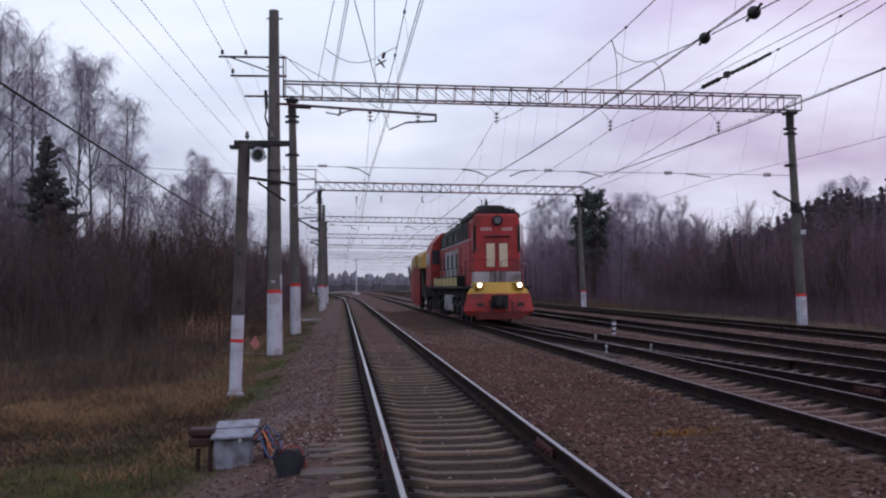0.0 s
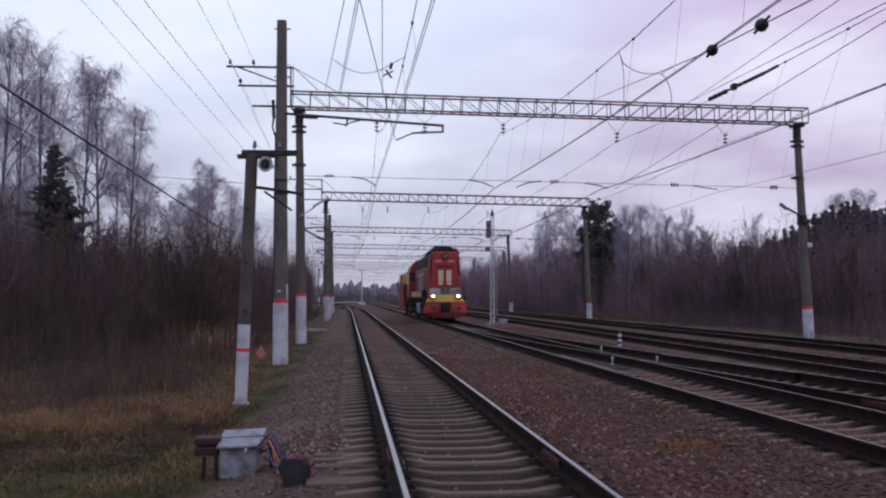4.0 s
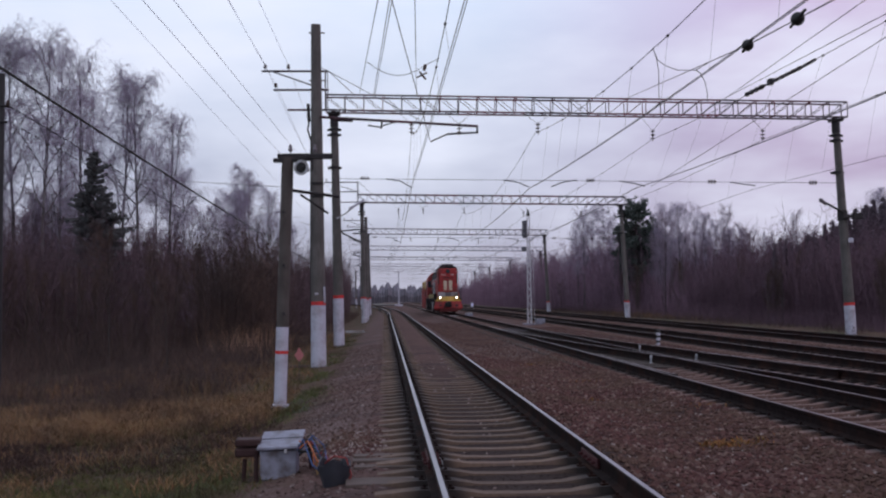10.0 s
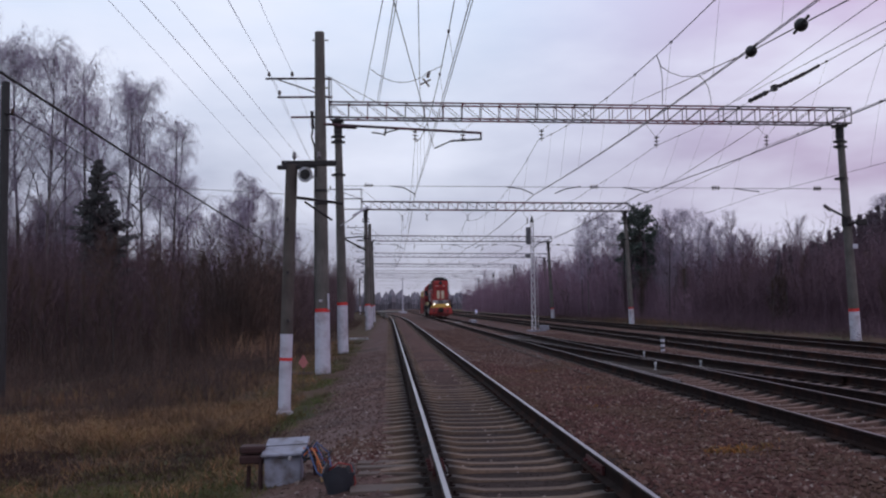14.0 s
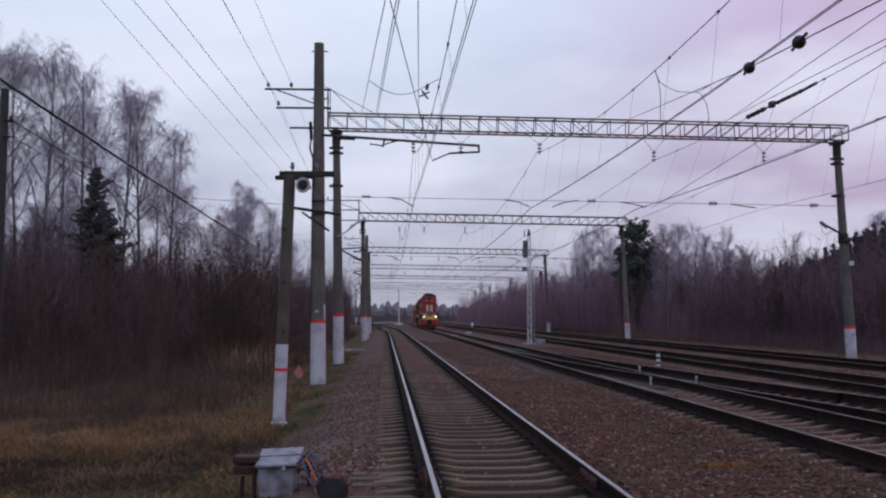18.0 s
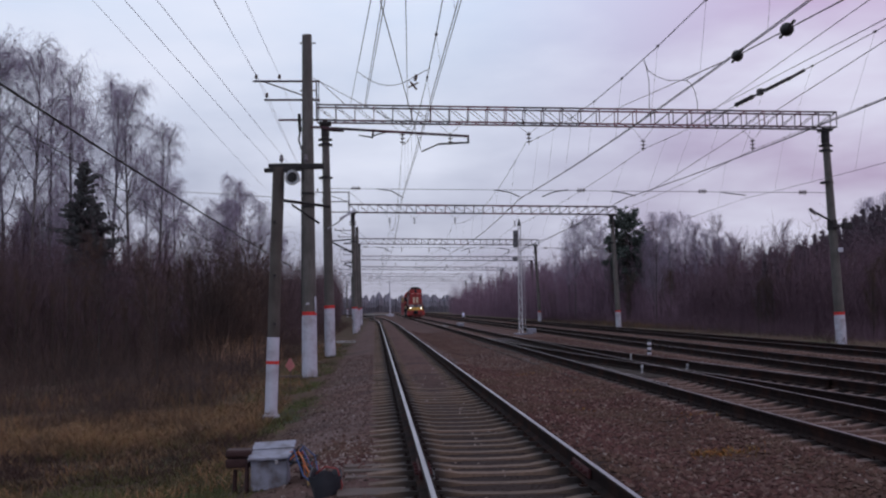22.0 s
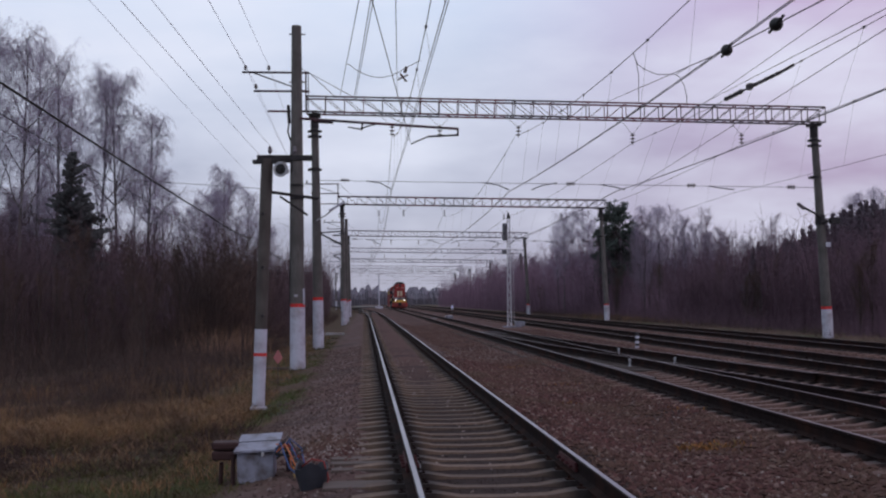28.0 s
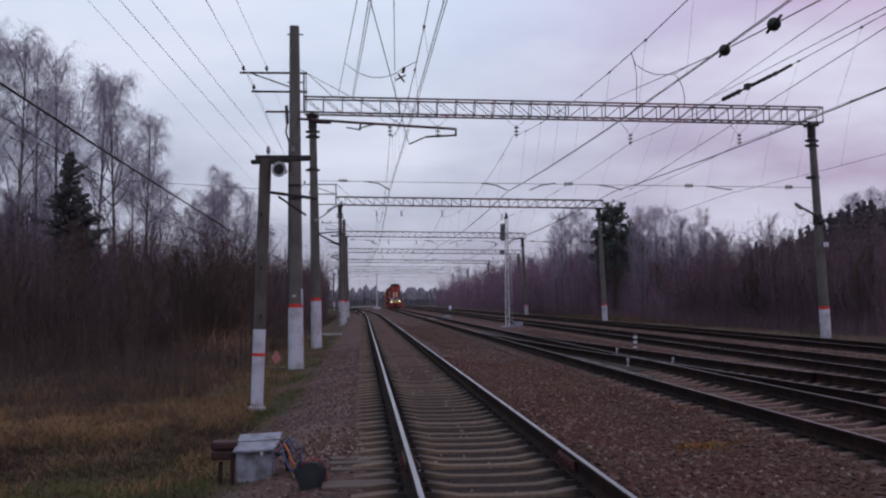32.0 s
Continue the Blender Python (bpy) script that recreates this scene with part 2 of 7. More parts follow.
# ---- geometry helpers ----
class Geo:
    """Collects verts and faces of one mesh."""
    def __init__(self):
        self.v, self.f, self.mi = [], [], []

    def add(self, verts, faces, mi=0):
        o = len(self.v)
        self.v += [tuple(p) for p in verts]
        self.f += [tuple(i + o for i in f) for f in faces]
        self.mi += [mi] * len(faces)
        return self

    def box(self, x0, x1, y0, y1, z0, z1, mi=0):
        v = [(x0, y0, z0), (x1, y0, z0), (x1, y1, z0), (x0, y1, z0), (x0, y0, z1), (x1, y0, z1), (x1, y1, z1), (x0, y1, z1)]
        return self.add(v, [(3, 2, 1, 0), (4, 5, 6, 7), (0, 1, 5, 4), (1, 2, 6, 5), (2, 3, 7, 6), (3, 0, 4, 7)], mi)

    def tube(self, p, q, r0, r1=None, n=6, mi=0, caps=True):
        p, q = Vector(p), Vector(q)
        r1 = r0 if r1 is None else r1
        d = (q - p).normalized()
        a = d.orthogonal().normalized()
        b = d.cross(a)
        v, f = [], []
        for c, r in ((p, r0), (q, r1)):
            for i in range(n):
                t = 2 * math.pi * i / n
                v.append(c + (a * math.cos(t) + b * math.sin(t)) * r)
        f = [(i, (i + 1) % n, n + (i + 1) % n, n + i) for i in range(n)]
        if caps:
            f += [tuple(range(n - 1, -1, -1)), tuple(range(n, 2 * n))]
        return self.add(v, f, mi)

    def path(self, pts, r, n=5, mi=0):
        """A bent tube through points, in one skin."""
        pts = [Vector(p) for p in pts]
        v, f = [], []
        a = (pts[1] - pts[0]).orthogonal().normalized()
        for k, p in enumerate(pts):
            d = (pts[min(k + 1, len(pts) - 1)] - pts[max(k - 1, 0)]).normalized()
            a = (a - d * a.dot(d)).normalized()
            b = d.cross(a)
            for i in range(n):
                t = 2 * math.pi * i / n
                v.append(p + (a * math.cos(t) + b * math.sin(t)) * r)
        for k in range(len(pts) - 1):
            f += [(k * n + i, k * n + (i + 1) % n, (k + 1) * n + (i + 1) % n, (k + 1) * n + i) for i in range(n)]
        f += [tuple(range(n - 1, -1, -1)), tuple(range(len(v) - n, len(v)))]
        return self.add(v, f, mi)

    def lathe(self, rings, n=12, c=(0, 0, 0), axis="z", mi=0):
        """rings: (radius, height) from bottom to top."""
        v, f = [], []
        for r, h in rings:
            for i in range(n):
                t = 2 * math.pi * i / n
                x, y = r * math.cos(t), r * math.sin(t)
                p = {"z": (x, y, h), "y": (x, h, -y), "x": (h, x, y)}[axis]
                v.append((p[0] + c[0], p[1] + c[1], p[2] + c[2]))
        for k in range(len(rings) - 1):
            f += [(k * n + i, k * n + (i + 1) % n, (k + 1) * n + (i + 1) % n, (k + 1) * n + i) for i in range(n)]
        f += [tuple(range(n - 1, -1, -1)), tuple(range(len(v) - n, len(v)))]
        return self.add(v, f, mi)

    def extrude(self, prof, y0, y1, mi=0, axis="y"):
        """A closed outline (x, z) drawn out along y, or (y, z) along x."""
        n = len(prof)
        w = (lambda a, b, t: (a, t, b)) if axis == "y" else (lambda a, b, t: (t, a, b))
        v = [w(a, b, y0) for a, b in prof] + [w(a, b, y1) for a, b in prof]
        f = [(i, (i + 1) % n, n + (i + 1) % n, n + i) for i in range(n)] + [tuple(range(n - 1, -1, -1)), tuple(range(n, 2 * n))]
        return self.add(v, f, mi)

    def segs(self, P, Q, R0, R1, mi=0):
        """Many three-sided twigs at once, from arrays."""
        P, Q = np.asarray(P, float), np.asarray(Q, float)
        D = Q - P
        D /= np.maximum(np.linalg.norm(D, axis=1, keepdims=True), 1e-6)
        ref = np.where(np.abs(D[:, 2:3]) > 0.9, np.array([[1.0, 0, 0]]), np.array([[0, 0, 1.0]]))
        A = np.cross(D, ref)
        A /= np.linalg.norm(A, axis=1, keepdims=True)
        B = np.cross(D, A)
        V = []
        for C, R in ((P, R0), (Q, R1)):
            for t in (0, 2.0944, 4.18879):
                V.append(C + (A * math.cos(t) + B * math.sin(t)) * np.asarray(R)[:, None])
        V = np.stack(V, 1).reshape(-1, 3)
        o = len(self.v)
        base = o + 6 * np.arange(len(P))[:, None]
        F = np.concatenate([base + np.array([[0, 1, 4, 3]]), base + np.array([[1, 2, 5, 4]]), base + np.array([[2, 0, 3, 5]])]).tolist()
        self.v += V.tolist()
        self.f += F
        self.mi += [mi] * len(F)
        return self

    def cones(self, P, Q, R, mi=0):
        """Many pointed three-sided twigs at once, from arrays."""
        P, Q = np.asarray(P, float), np.asarray(Q, float)
        D = Q - P
        D /= np.maximum(np.linalg.norm(D, axis=1, keepdims=True), 1e-6)
        ref = np.where(np.abs(D[:, 2:3]) > 0.9, np.array([[1.0, 0, 0]]), np.array([[0, 0, 1.0]]))
        A = np.cross(D, ref)
        A /= np.linalg.norm(A, axis=1, keepdims=True)
        B = np.cross(D, A)
        V = [P + (A * math.cos(t) + B * math.sin(t)) * np.asarray(R)[:, None] for t in (0, 2.0944, 4.18879)] + [Q]
        V = np.stack(V, 1).reshape(-1, 3)
        base = len(self.v) + 4 * np.arange(len(P))[:, None]
        F = np.concatenate([base + np.array([[0, 1, 3]]), base + np.array([[1, 2, 3]]), base + np.array([[2, 0, 3]])]).tolist()
        self.v += V.tolist()
        self.f += F
        self.mi += [mi] * len(F)
        return self

    def mesh(self, name, mats, bevel=0.0, smooth=False):
        me = bpy.data.meshes.new(name)
        me.from_pydata(self.v, [], self.f)
        for m in (mats if isinstance(mats, (list, tuple)) else [mats]):
            me.materials.append(m)
        if any(self.mi):
            me.polygons.foreach_set("material_index", self.mi)
        if bevel or smooth:
            bm = bmesh.new()
            bm.from_mesh(me)
            bmesh.ops.recalc_face_normals(bm, faces=bm.faces)
            if bevel:
                edges = [e for e in bm.edges if len(e.link_faces) == 2 and e.calc_face_angle(0) > 0.6]
                bmesh.ops.bevel(bm, geom=edges, offset=bevel, segments=2, profile=0.5, affect="EDGES", clamp_overlap=True)
            if smooth:
                for fc in bm.faces:
                    fc.smooth = True
                for e in bm.edges:
                    if len(e.link_faces) == 2 and e.calc_face_angle(0) > 0.7:
                        e.smooth = False
            bm.to_mesh(me)
            bm.free()
        me.validate()
        return me


def part(name, geo, material, parent=None, label="", bevel=0.0, smooth=False, m=None):
    ob = new(name, geo.mesh(name, material, bevel, smooth) if isinstance(geo, Geo) else geo)
    if parent:
        ob.parent = parent
    if m is not None:
        ob.matrix_basis = m
    return tagged(ob, label)


def thing(name, label, category, x=0, y=0, z=0, rz=0, group="", kind=""):
    ob = new(name)
    ob.matrix_basis = pose(x, y, z, 0, 0, rz)
    return tagged(ob, label, category, group, kind)


# ---- the ground ----
GX = [-3000, -60, -25, -12, -7, -4.5, -3.0, -1.9, -1.0, -0.35, -0.1, 0.1, 2.12, 2.28, 2.62, 2.95, 3.5, 4.4, 4.8, 5.15, 5.35, 7.0, 7.3, 8.6, 9.4, 9.9, 12.5, 13.2, 14.0, 14.6, 17.2, 18.2, 21, 26, 40, 3000]
GZ = [-1.6, -1.25, -1.05, -0.98, -0.84, -0.74, -0.64, -0.53, -0.37, -0.24, -0.21, -0.240, -0.240, -0.165, -0.16, -0.25, -0.33, -0.30, -0.20, -0.205, -0.25, -0.25, -0.21, -0.25, -0.28, -0.255, -0.255, -0.31, -0.31, -0.255, -0.255, -0.36, -0.36, -0.5, -0.6, -0.6]


def bend(y):
    """How far the first track has swung to the left at y."""
    return -0.00026 * np.maximum(np.asarray(y, float) - 98, 0) ** 2


def lump(x, y):
    return (np.sin(x * 1.7 + y * 0.9) * np.sin(y * 1.3 - x * 0.6) * 0.5 + np.sin(x * 4.1 - y * 3.3) * np.sin(y * 5.2 + x * 2.1) * 0.3)


def ground_z(x, y):
    x, y = np.asarray(x, float), np.asarray(y, float)
    z = np.interp(x, GX, GZ)
    rough = np.interp(x, [-60, -8, -2.5, -0.5, 0, 2.6, 3.1, 4.3, 4.8, 18, 22, 60], [0.25, 0.12, 0.06, 0.02, 0.006, 0.006, 0.03, 0.03, 0.006, 0.006, 0.06, 0.15])
    fill = np.clip((y - 20) / 14, 0, 1) * np.clip((x - 0.75) / 0.15, 0, 1) * np.clip((1.75 - x) / 0.15, 0, 1)   # earth over the sleepers
    return z + rough * lump(x, y) + (0.078 + 0.02 * lump(x * 2, y * 1.5)) * fill


def make_ground():
    xs = np.unique(np.concatenate([np.array([-3000, -1200, -500, -250, -150, -100, 100, 160, 300, 600, 1400, 3000.0]), np.arange(-70, -12, 2.0), np.arange(-12, 20, 0.25), np.arange(20, 70, 2.0), np.array(GX)]))
    ys = np.unique(np.concatenate([np.array([-3000, -900, -300, -120, -60, 500, 700, 1000, 1700, 3000.0]), np.arange(-30, 4, 2.0), np.arange(4, 60, 0.3), np.arange(60, 140, 1.5), np.arange(140, 420, 8.0)]))
    X, Y = np.meshgrid(xs, ys)
    Z = ground_z(X, Y)
    V = np.stack([X, Y, Z], -1).reshape(-1, 3)
    nx = len(xs)
    i = (np.arange(len(ys) - 1)[:, None] * nx + np.arange(nx - 1)[None, :]).ravel()
    me = bpy.data.meshes.new("ground")
    me.from_pydata(V.tolist(), [], np.stack([i, i + 1, i + nx + 1, i + nx], 1).tolist())
    for p in me.polygons:
        p.use_smooth = True
    me.materials.append(M_GROUND)
    return tagged(new("ground", me), "dark gravel ballast, trodden earth and yellowed grass beside the tracks", "ground", kind="structure")


def ground_material():
    m = bpy.data.materials.new("ground")
    m.use_nodes = True
    nt = m.node_tree
    N, L = nt.nodes.new, nt.links.new
    b = nt.nodes["Principled BSDF"]
    b.inputs["Roughness"].default_value, b.inputs["Specular IOR Level"].default_value = 0.95, 0.15
    tc, sep = N("ShaderNodeTexCoord"), N("ShaderNodeSeparateXYZ")
    L(tc.outputs["Object"], sep.inputs[0])

    def noise_tex(scale, detail=5, rough=0.6):
        n = N("ShaderNodeTexNoise")
        n.inputs["Scale"].default_value, n.inputs["Detail"].default_value, n.inputs["Roughness"].default_value = scale, detail, rough
        L(tc.outputs["Object"], n.inputs["Vector"])
        return n.outputs["Fac"]

    def rng(src, a, z, lo=0.0, hi=1.0):
        r = N("ShaderNodeMapRange")
        for k, v in zip((1, 2, 3, 4), (a, z, lo, hi)):
            r.inputs[k].default_value = v
        L(src, r.inputs[0])
        return r.outputs[0]

    def mix(f, a, c):
        x = N("ShaderNodeMix")
        x.data_type = "RGBA"
        L(f, x.inputs[0])
        for k, v in ((6, a), (7, c)):
            if isinstance(v, tuple):
                x.inputs[k].default_value = (*v, 1)
            else:
                L(v, x.inputs[k])
        return x.outputs[2]

    def math_node(op, a, c):
        x = N("ShaderNodeMath")
        x.operation = op
        for k, v in ((0, a), (1, c)):
            if isinstance(v, (int, float)):
                x.inputs[k].default_value = v
            else:
                L(v, x.inputs[k])
        return x.outputs[0]

    vor = N("ShaderNodeTexVoronoi")
    vor.inputs["Scale"].default_value = 19
    L(tc.outputs["Object"], vor.inputs["Vector"])
    vs = N("ShaderNodeSeparateColor")
    L(vor.outputs["Color"], vs.inputs[0])
    stone = mix(rng(vs.outputs[0], 0.0, 1.0), (0.040, 0.0185, 0.0180), (0.100, 0.047, 0.044))
    stone = mix(rng(vs.outputs[1], 0.93, 0.97), stone, (0.1716, 0.1362, 0.1363))
    # Gaps between the stones darkened in the colour, as crevice shade.
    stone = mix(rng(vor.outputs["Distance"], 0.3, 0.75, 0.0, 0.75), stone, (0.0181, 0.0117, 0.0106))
    earth = mix(noise_tex(3.0), (0.095, 0.052, 0.043), (0.05, 0.026, 0.0225))
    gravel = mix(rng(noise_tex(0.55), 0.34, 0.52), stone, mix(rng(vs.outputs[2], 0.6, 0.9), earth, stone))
    path = math_node("MULTIPLY", rng(math_node("ADD", sep.outputs["X"], math_node("MULTIPLY", noise_tex(1.7), 0.5)), 0.25, -0.05), rng(noise_tex(1.1), 0.3, 0.55))
    gravel = mix(path, gravel, mix(rng(vs.outputs[1], 0.2, 0.9), (0.0757, 0.0506, 0.0465), (0.1262, 0.0876, 0.0828)))
    gravel = mix(rng(noise_tex(0.8, 3), 0.50, 0.66, 0.0, 0.65), gravel, (0.0222, 0.0137, 0.0136))
    gravel = mix(rng(noise_tex(0.33, 3), 0.48, 0.58, 0.0, 0.55), gravel, (0.085, 0.044, 0.036))
    grass = mix(rng(noise_tex(2.2), 0.35, 0.65), (0.075, 0.045, 0.028), (0.045, 0.029, 0.02))
    grass = mix(rng(noise_tex(0.35), 0.52, 0.62), grass, (0.03, 0.038, 0.013))
    wob = math_node("MULTIPLY", math_node("SUBTRACT", noise_tex(0.9), 0.5), 1.6)
    xw = math_node("ADD", sep.outputs["X"], wob)
    left = rng(xw, -0.9, -1.7)
    right = rng(xw, 18.5, 20.0)
    green = math_node("MAXIMUM", left, right)
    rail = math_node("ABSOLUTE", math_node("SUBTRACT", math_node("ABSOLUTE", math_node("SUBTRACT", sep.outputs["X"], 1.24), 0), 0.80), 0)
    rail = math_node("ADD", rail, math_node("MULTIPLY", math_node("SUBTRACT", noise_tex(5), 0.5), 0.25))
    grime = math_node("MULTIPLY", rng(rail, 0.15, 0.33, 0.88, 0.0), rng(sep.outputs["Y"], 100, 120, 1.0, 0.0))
    # First track's bed darkened in colour: oil stain plus shade between the sleepers.
    gap_tone = math_node("MULTIPLY", rng(math_node("ABSOLUTE", math_node("SUBTRACT", sep.outputs["X"], 1.24), 0), 1.0, 1.3, 0.85, 0.0), rng(sep.outputs["Y"], 17, 30, 1.0, 0.0))
    gravel = mix(gap_tone, gravel, (0.017, 0.0115, 0.0105))
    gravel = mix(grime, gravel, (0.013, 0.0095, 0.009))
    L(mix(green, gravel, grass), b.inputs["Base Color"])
    bp = N("ShaderNodeBump")
    bp.inputs["Strength"].default_value, bp.inputs["Distance"].default_value = 0.5, 0.025
    hgt = math_node("SUBTRACT", noise_tex(9, 6, 0.7), math_node("MULTIPLY", vor.outputs["Distance"], 0.7))
    L(hgt, bp.inputs["Height"]), L(bp.outputs[0], b.inputs["Normal"])
    return m


M_GROUND = ground_material()
make_ground()

# ---- tracks ----
HALF = 0.7975
RAIL = [(-0.0375, -0.004), (-0.022, 0.0), (0.022, 0.0), (0.0375, -0.008), (0.0375, -0.035), (0.011, -0.05), (0.009, -0.14), (0.03, -0.155), (0.075, -0.168), (0.075, -0.18),
        (-0.075, -0.18), (-0.075, -0.168), (-0.03, -0.155), (-0.009, -0.14), (-0.011, -0.05), (-0.0375, -0.035), (-0.0375, -0.008)]


def rail_geo(line, off):
    """A rail along the points of a track's middle line, at a sideways offset."""
    g = Geo()
    n = len(RAIL)
    v, f, mi = [], [], []
    for k, (x, y) in enumerate(line):
        a, b = line[max(k - 1, 0)], line[min(k + 1, len(line) - 1)]
        d = Vector((b[0] - a[0], b[1] - a[1])).normalized()
        for px, pz in RAIL:
            v.append((x + d.y * (off + px), y - d.x * (off + px), pz))
    for k in range(len(line) - 1):
        for i in range(n):
            f.append((k * n + i, k * n + (i + 1) % n, (k + 1) * n + (i + 1) % n, (k + 1) * n + i))
            mi.append(1 if i == 1 else 0)
    g.add(v, f)
    g.mi = mi
    return g


def sleeper_mesh(material):
    """A concrete sleeper: broad raised ends, a lower narrower waist, and the fastenings."""
    g = Geo()
    st = [(-1.35, 0.12, 0.0), (-1.30, 0.125, 0.005), (-0.98, 0.13, 0.035), (-0.62, 0.125, 0.03), (-0.40, 0.108, -0.008), (0.0, 0.10, -0.018)]
    st += [(-x, w, z) for x, w, z in reversed(st[:-1])]
    v, f = [], []
    for x, w, z in st:
        v += [(x, -w * 0.96, -0.12), (x, -w * 0.7, z), (x, w * 0.7, z), (x, w * 0.96, -0.12)]
    for k in range(len(st) - 1):
        f += [(4 * k + i, 4 * k + 4 + i, 4 * k + 5 + i, 4 * k + 1 + i) for i in range(3)]
    f += [(0, 1, 2, 3), (4 * len(st) - 1, 4 * len(st) - 2, 4 * len(st) - 3, 4 * len(st) - 4)]
    g.add(v, f)
    for s in (-HALF, HALF):
        for e in (-0.115, 0.115):
            g.box(s + e - 0.035, s + e + 0.035, -0.045, 0.045, 0.01, 0.045, 1)
            g.tube((s + e, 0, 0.04), (s + e, 0, 0.07), 0.015, n=5, mi=1)
    return g.mesh("sleeper", [material, M_RAIL])


def wood_mesh():
    return Geo().box(-1.5, 1.5, -0.11, 0.11, -0.15, 0.02).mesh("timber", M_WOODSLEEP)


SLEEPER, SLEEPER_OLD, TIMBER = sleeper_mesh(M_SLEEPER), sleeper_mesh(M_SLEEPER2), wood_mesh()


def track(name, mid, y0, y1, singles, label, top, mesh=None, skip=lambda y: False):
    """mid(y): the middle line's x. Sleepers up to `singles` are pieces, the rest one part."""
    t = tagged(new(name), label, "railway track", kind="structure")
    ys = np.arange(y0, y1 + 0.01, 3.0)
    line = [(float(mid(y)), float(y)) for y in ys]
    for off in (-HALF, HALF):
        part("rail", rail_geo(line, off), [M_RAIL, top], t, smooth=True)
    far = Geo()
    r = random.Random(name)
    y = y0
    while y < y1:
        if not skip(y):
            x, yy = float(mid(y)), y + r.uniform(-0.02, 0.02)
            ang = math.degrees(math.atan2(-(float(mid(y + 1)) - x), 1)) + r.uniform(-0.6, 0.6)
            if y < singles:
                part("sleeper", mesh or SLEEPER, None, t, m=pose(x, yy, -0.205 + r.uniform(-0.012, 0.008), 0, 0, ang))
            else:
                far.box(x - 1.35, x + 1.35, yy - 0.12, yy + 0.12, -0.3, -0.2)
        y += 0.543
    tagged(part("far_sleepers", far, M_SLEEPER2 if mesh else M_SLEEPER, t, "far concrete sleepers"), kind="stuff")
    return t


def mid1(y):
    return 1.24 + float(bend(y))


def branch(y):
    """Middle line of the track that leaves the second one at the points."""
    s = max(56 - y, 0)
    return 6.18 + s * s / 600 if s < 27 else 7.395 + 0.09 * (s - 27)


TRACK_1 = track("track_1", mid1, -12, 330, 130, "railway track with polished rails on brown concrete sleepers", M_RAILTOP)
TRACK_2 = track("track_2", lambda y: 6.18, -12, 420, 90, "railway track with dull rails on concrete sleepers, running into a turnout", M_RAILDULL, SLEEPER_OLD, skip=lambda y: 24 < y < 54)
TRACK_3 = track("track_3", branch, -12, 56, 24, "branch track curving away from the turnout, half buried in ballast", M_RAILDULL, SLEEPER_OLD, skip=lambda y: y > 24)
TRACK_4 = track("track_4", lambda y: 11.38, -12, 420, 75, "railway track with dull rails on concrete sleepers", M_RAILDULL, SLEEPER_OLD)
TRACK_5 = track("track_5", lambda y: 15.9, -12, 420, 75, "outer railway track with dull rails by the wood", M_RAILDULL, SLEEPER_OLD)
for k in range(58):
    y = 24.5 + k * 0.545
    w = max(0.0, branch(y) - 6.18)
    part("timber", TIMBER, None, TRACK_2, m=Matrix.LocRotScale((6.18 + w / 2, y, -0.215), None, (1 + w / 3, 1, 1)))

# ---- masts, portals and wires ----
def insulator(name, p, q, parent=None, discs=3, r=0.13, rod=0.018):
    """A string of glazed discs between two points."""
    g = Geo()
    p, q = Vector(p), Vector(q)
    g.tube(p, q, rod, n=5)
    d = q - p
    for k in range(discs):
        c = p + d * ((k + 0.8) / (discs + 0.6))
        u = d.normalized()
        g.tube(c - u * 0.02, c + u * 0.025, r, r * 0.45, n=9)
    return part(name, g, M_INS, parent)


def concrete_mast(x, y, z0, top, r0, r1, white_to, band, label, lean=(0, 0), group="concrete masts", ring=0.11, skin=None):
    """A tapered round concrete mast with a whitewashed foot and a red ring."""
    t = thing("concrete_mast", label, "mast", x, y, z0, group=group)
    h = top - z0
    R = lambda z: r0 + (r1 - r0) * z / h
    P = lambda z: (lean[0] * z / h, lean[1] * z / h, z)
    w, b = white_to - z0, band - z0
    part("shaft", Geo().tube(P(w), P(h), R(w), R(h), 14), skin or M_CONC, t, smooth=True)
    part("foot", Geo().tube(P(-0.5), P(w), R(0) + 0.006, R(w) + 0.006, 14), M_WHITE, t, "whitewashed foot", smooth=True)
    part("red_ring", Geo().tube(P(b), P(b + ring), R(b) + 0.011, R(b) + 0.011, 14), M_REDBAND, t, "red painted ring", smooth=True)
    return t


# the near mast with the bracket arm over the first track
P1 = concrete_mast(-2.02, 31.6, -0.5, 9.95, 0.235, 0.15, 1.42, 1.34, "tall grey concrete mast with whitewashed foot and bracket arm", (-0.02, 0))
for z in (10.2, 8.72):
    part("collar_bolt", Geo().tube((-0.24, 0, z), (0.25, 0, z), 0.022, n=6), M_STEEL, P1)
g = Geo().tube((0.1, -0.2, 7.56), (4.92, -0.2, 7.26), 0.04, n=8)
g.tube((0.5, -0.2, 7.5), (1.1, -0.2, 7.47), 0.07, n=8)
part("bracket_arm", g, M_TRUSS, P1)
g = Geo().tube((4.9, -0.2, 7.28), (4.9, -0.2, 7.07), 0.03).tube((4.93, -0.2, 7.07), (3.98, -0.2, 7.02), 0.03).tube((3.98, -0.2, 7.02), (3.46, -0.2, 6.79), 0.022)
part("steady_arm", g, M_DARK, P1)
g = Geo().path([(1.55, -0.2, 7.30), (1.92, -0.2, 7.24), (2.1, -0.2, 7.32), (2.53, -0.2, 7.43)], 0.022).tube((1.95, -0.2, 7.2), (2.0, -0.2, 7.46), 0.03)
part("stay", g, M_DARK, P1)
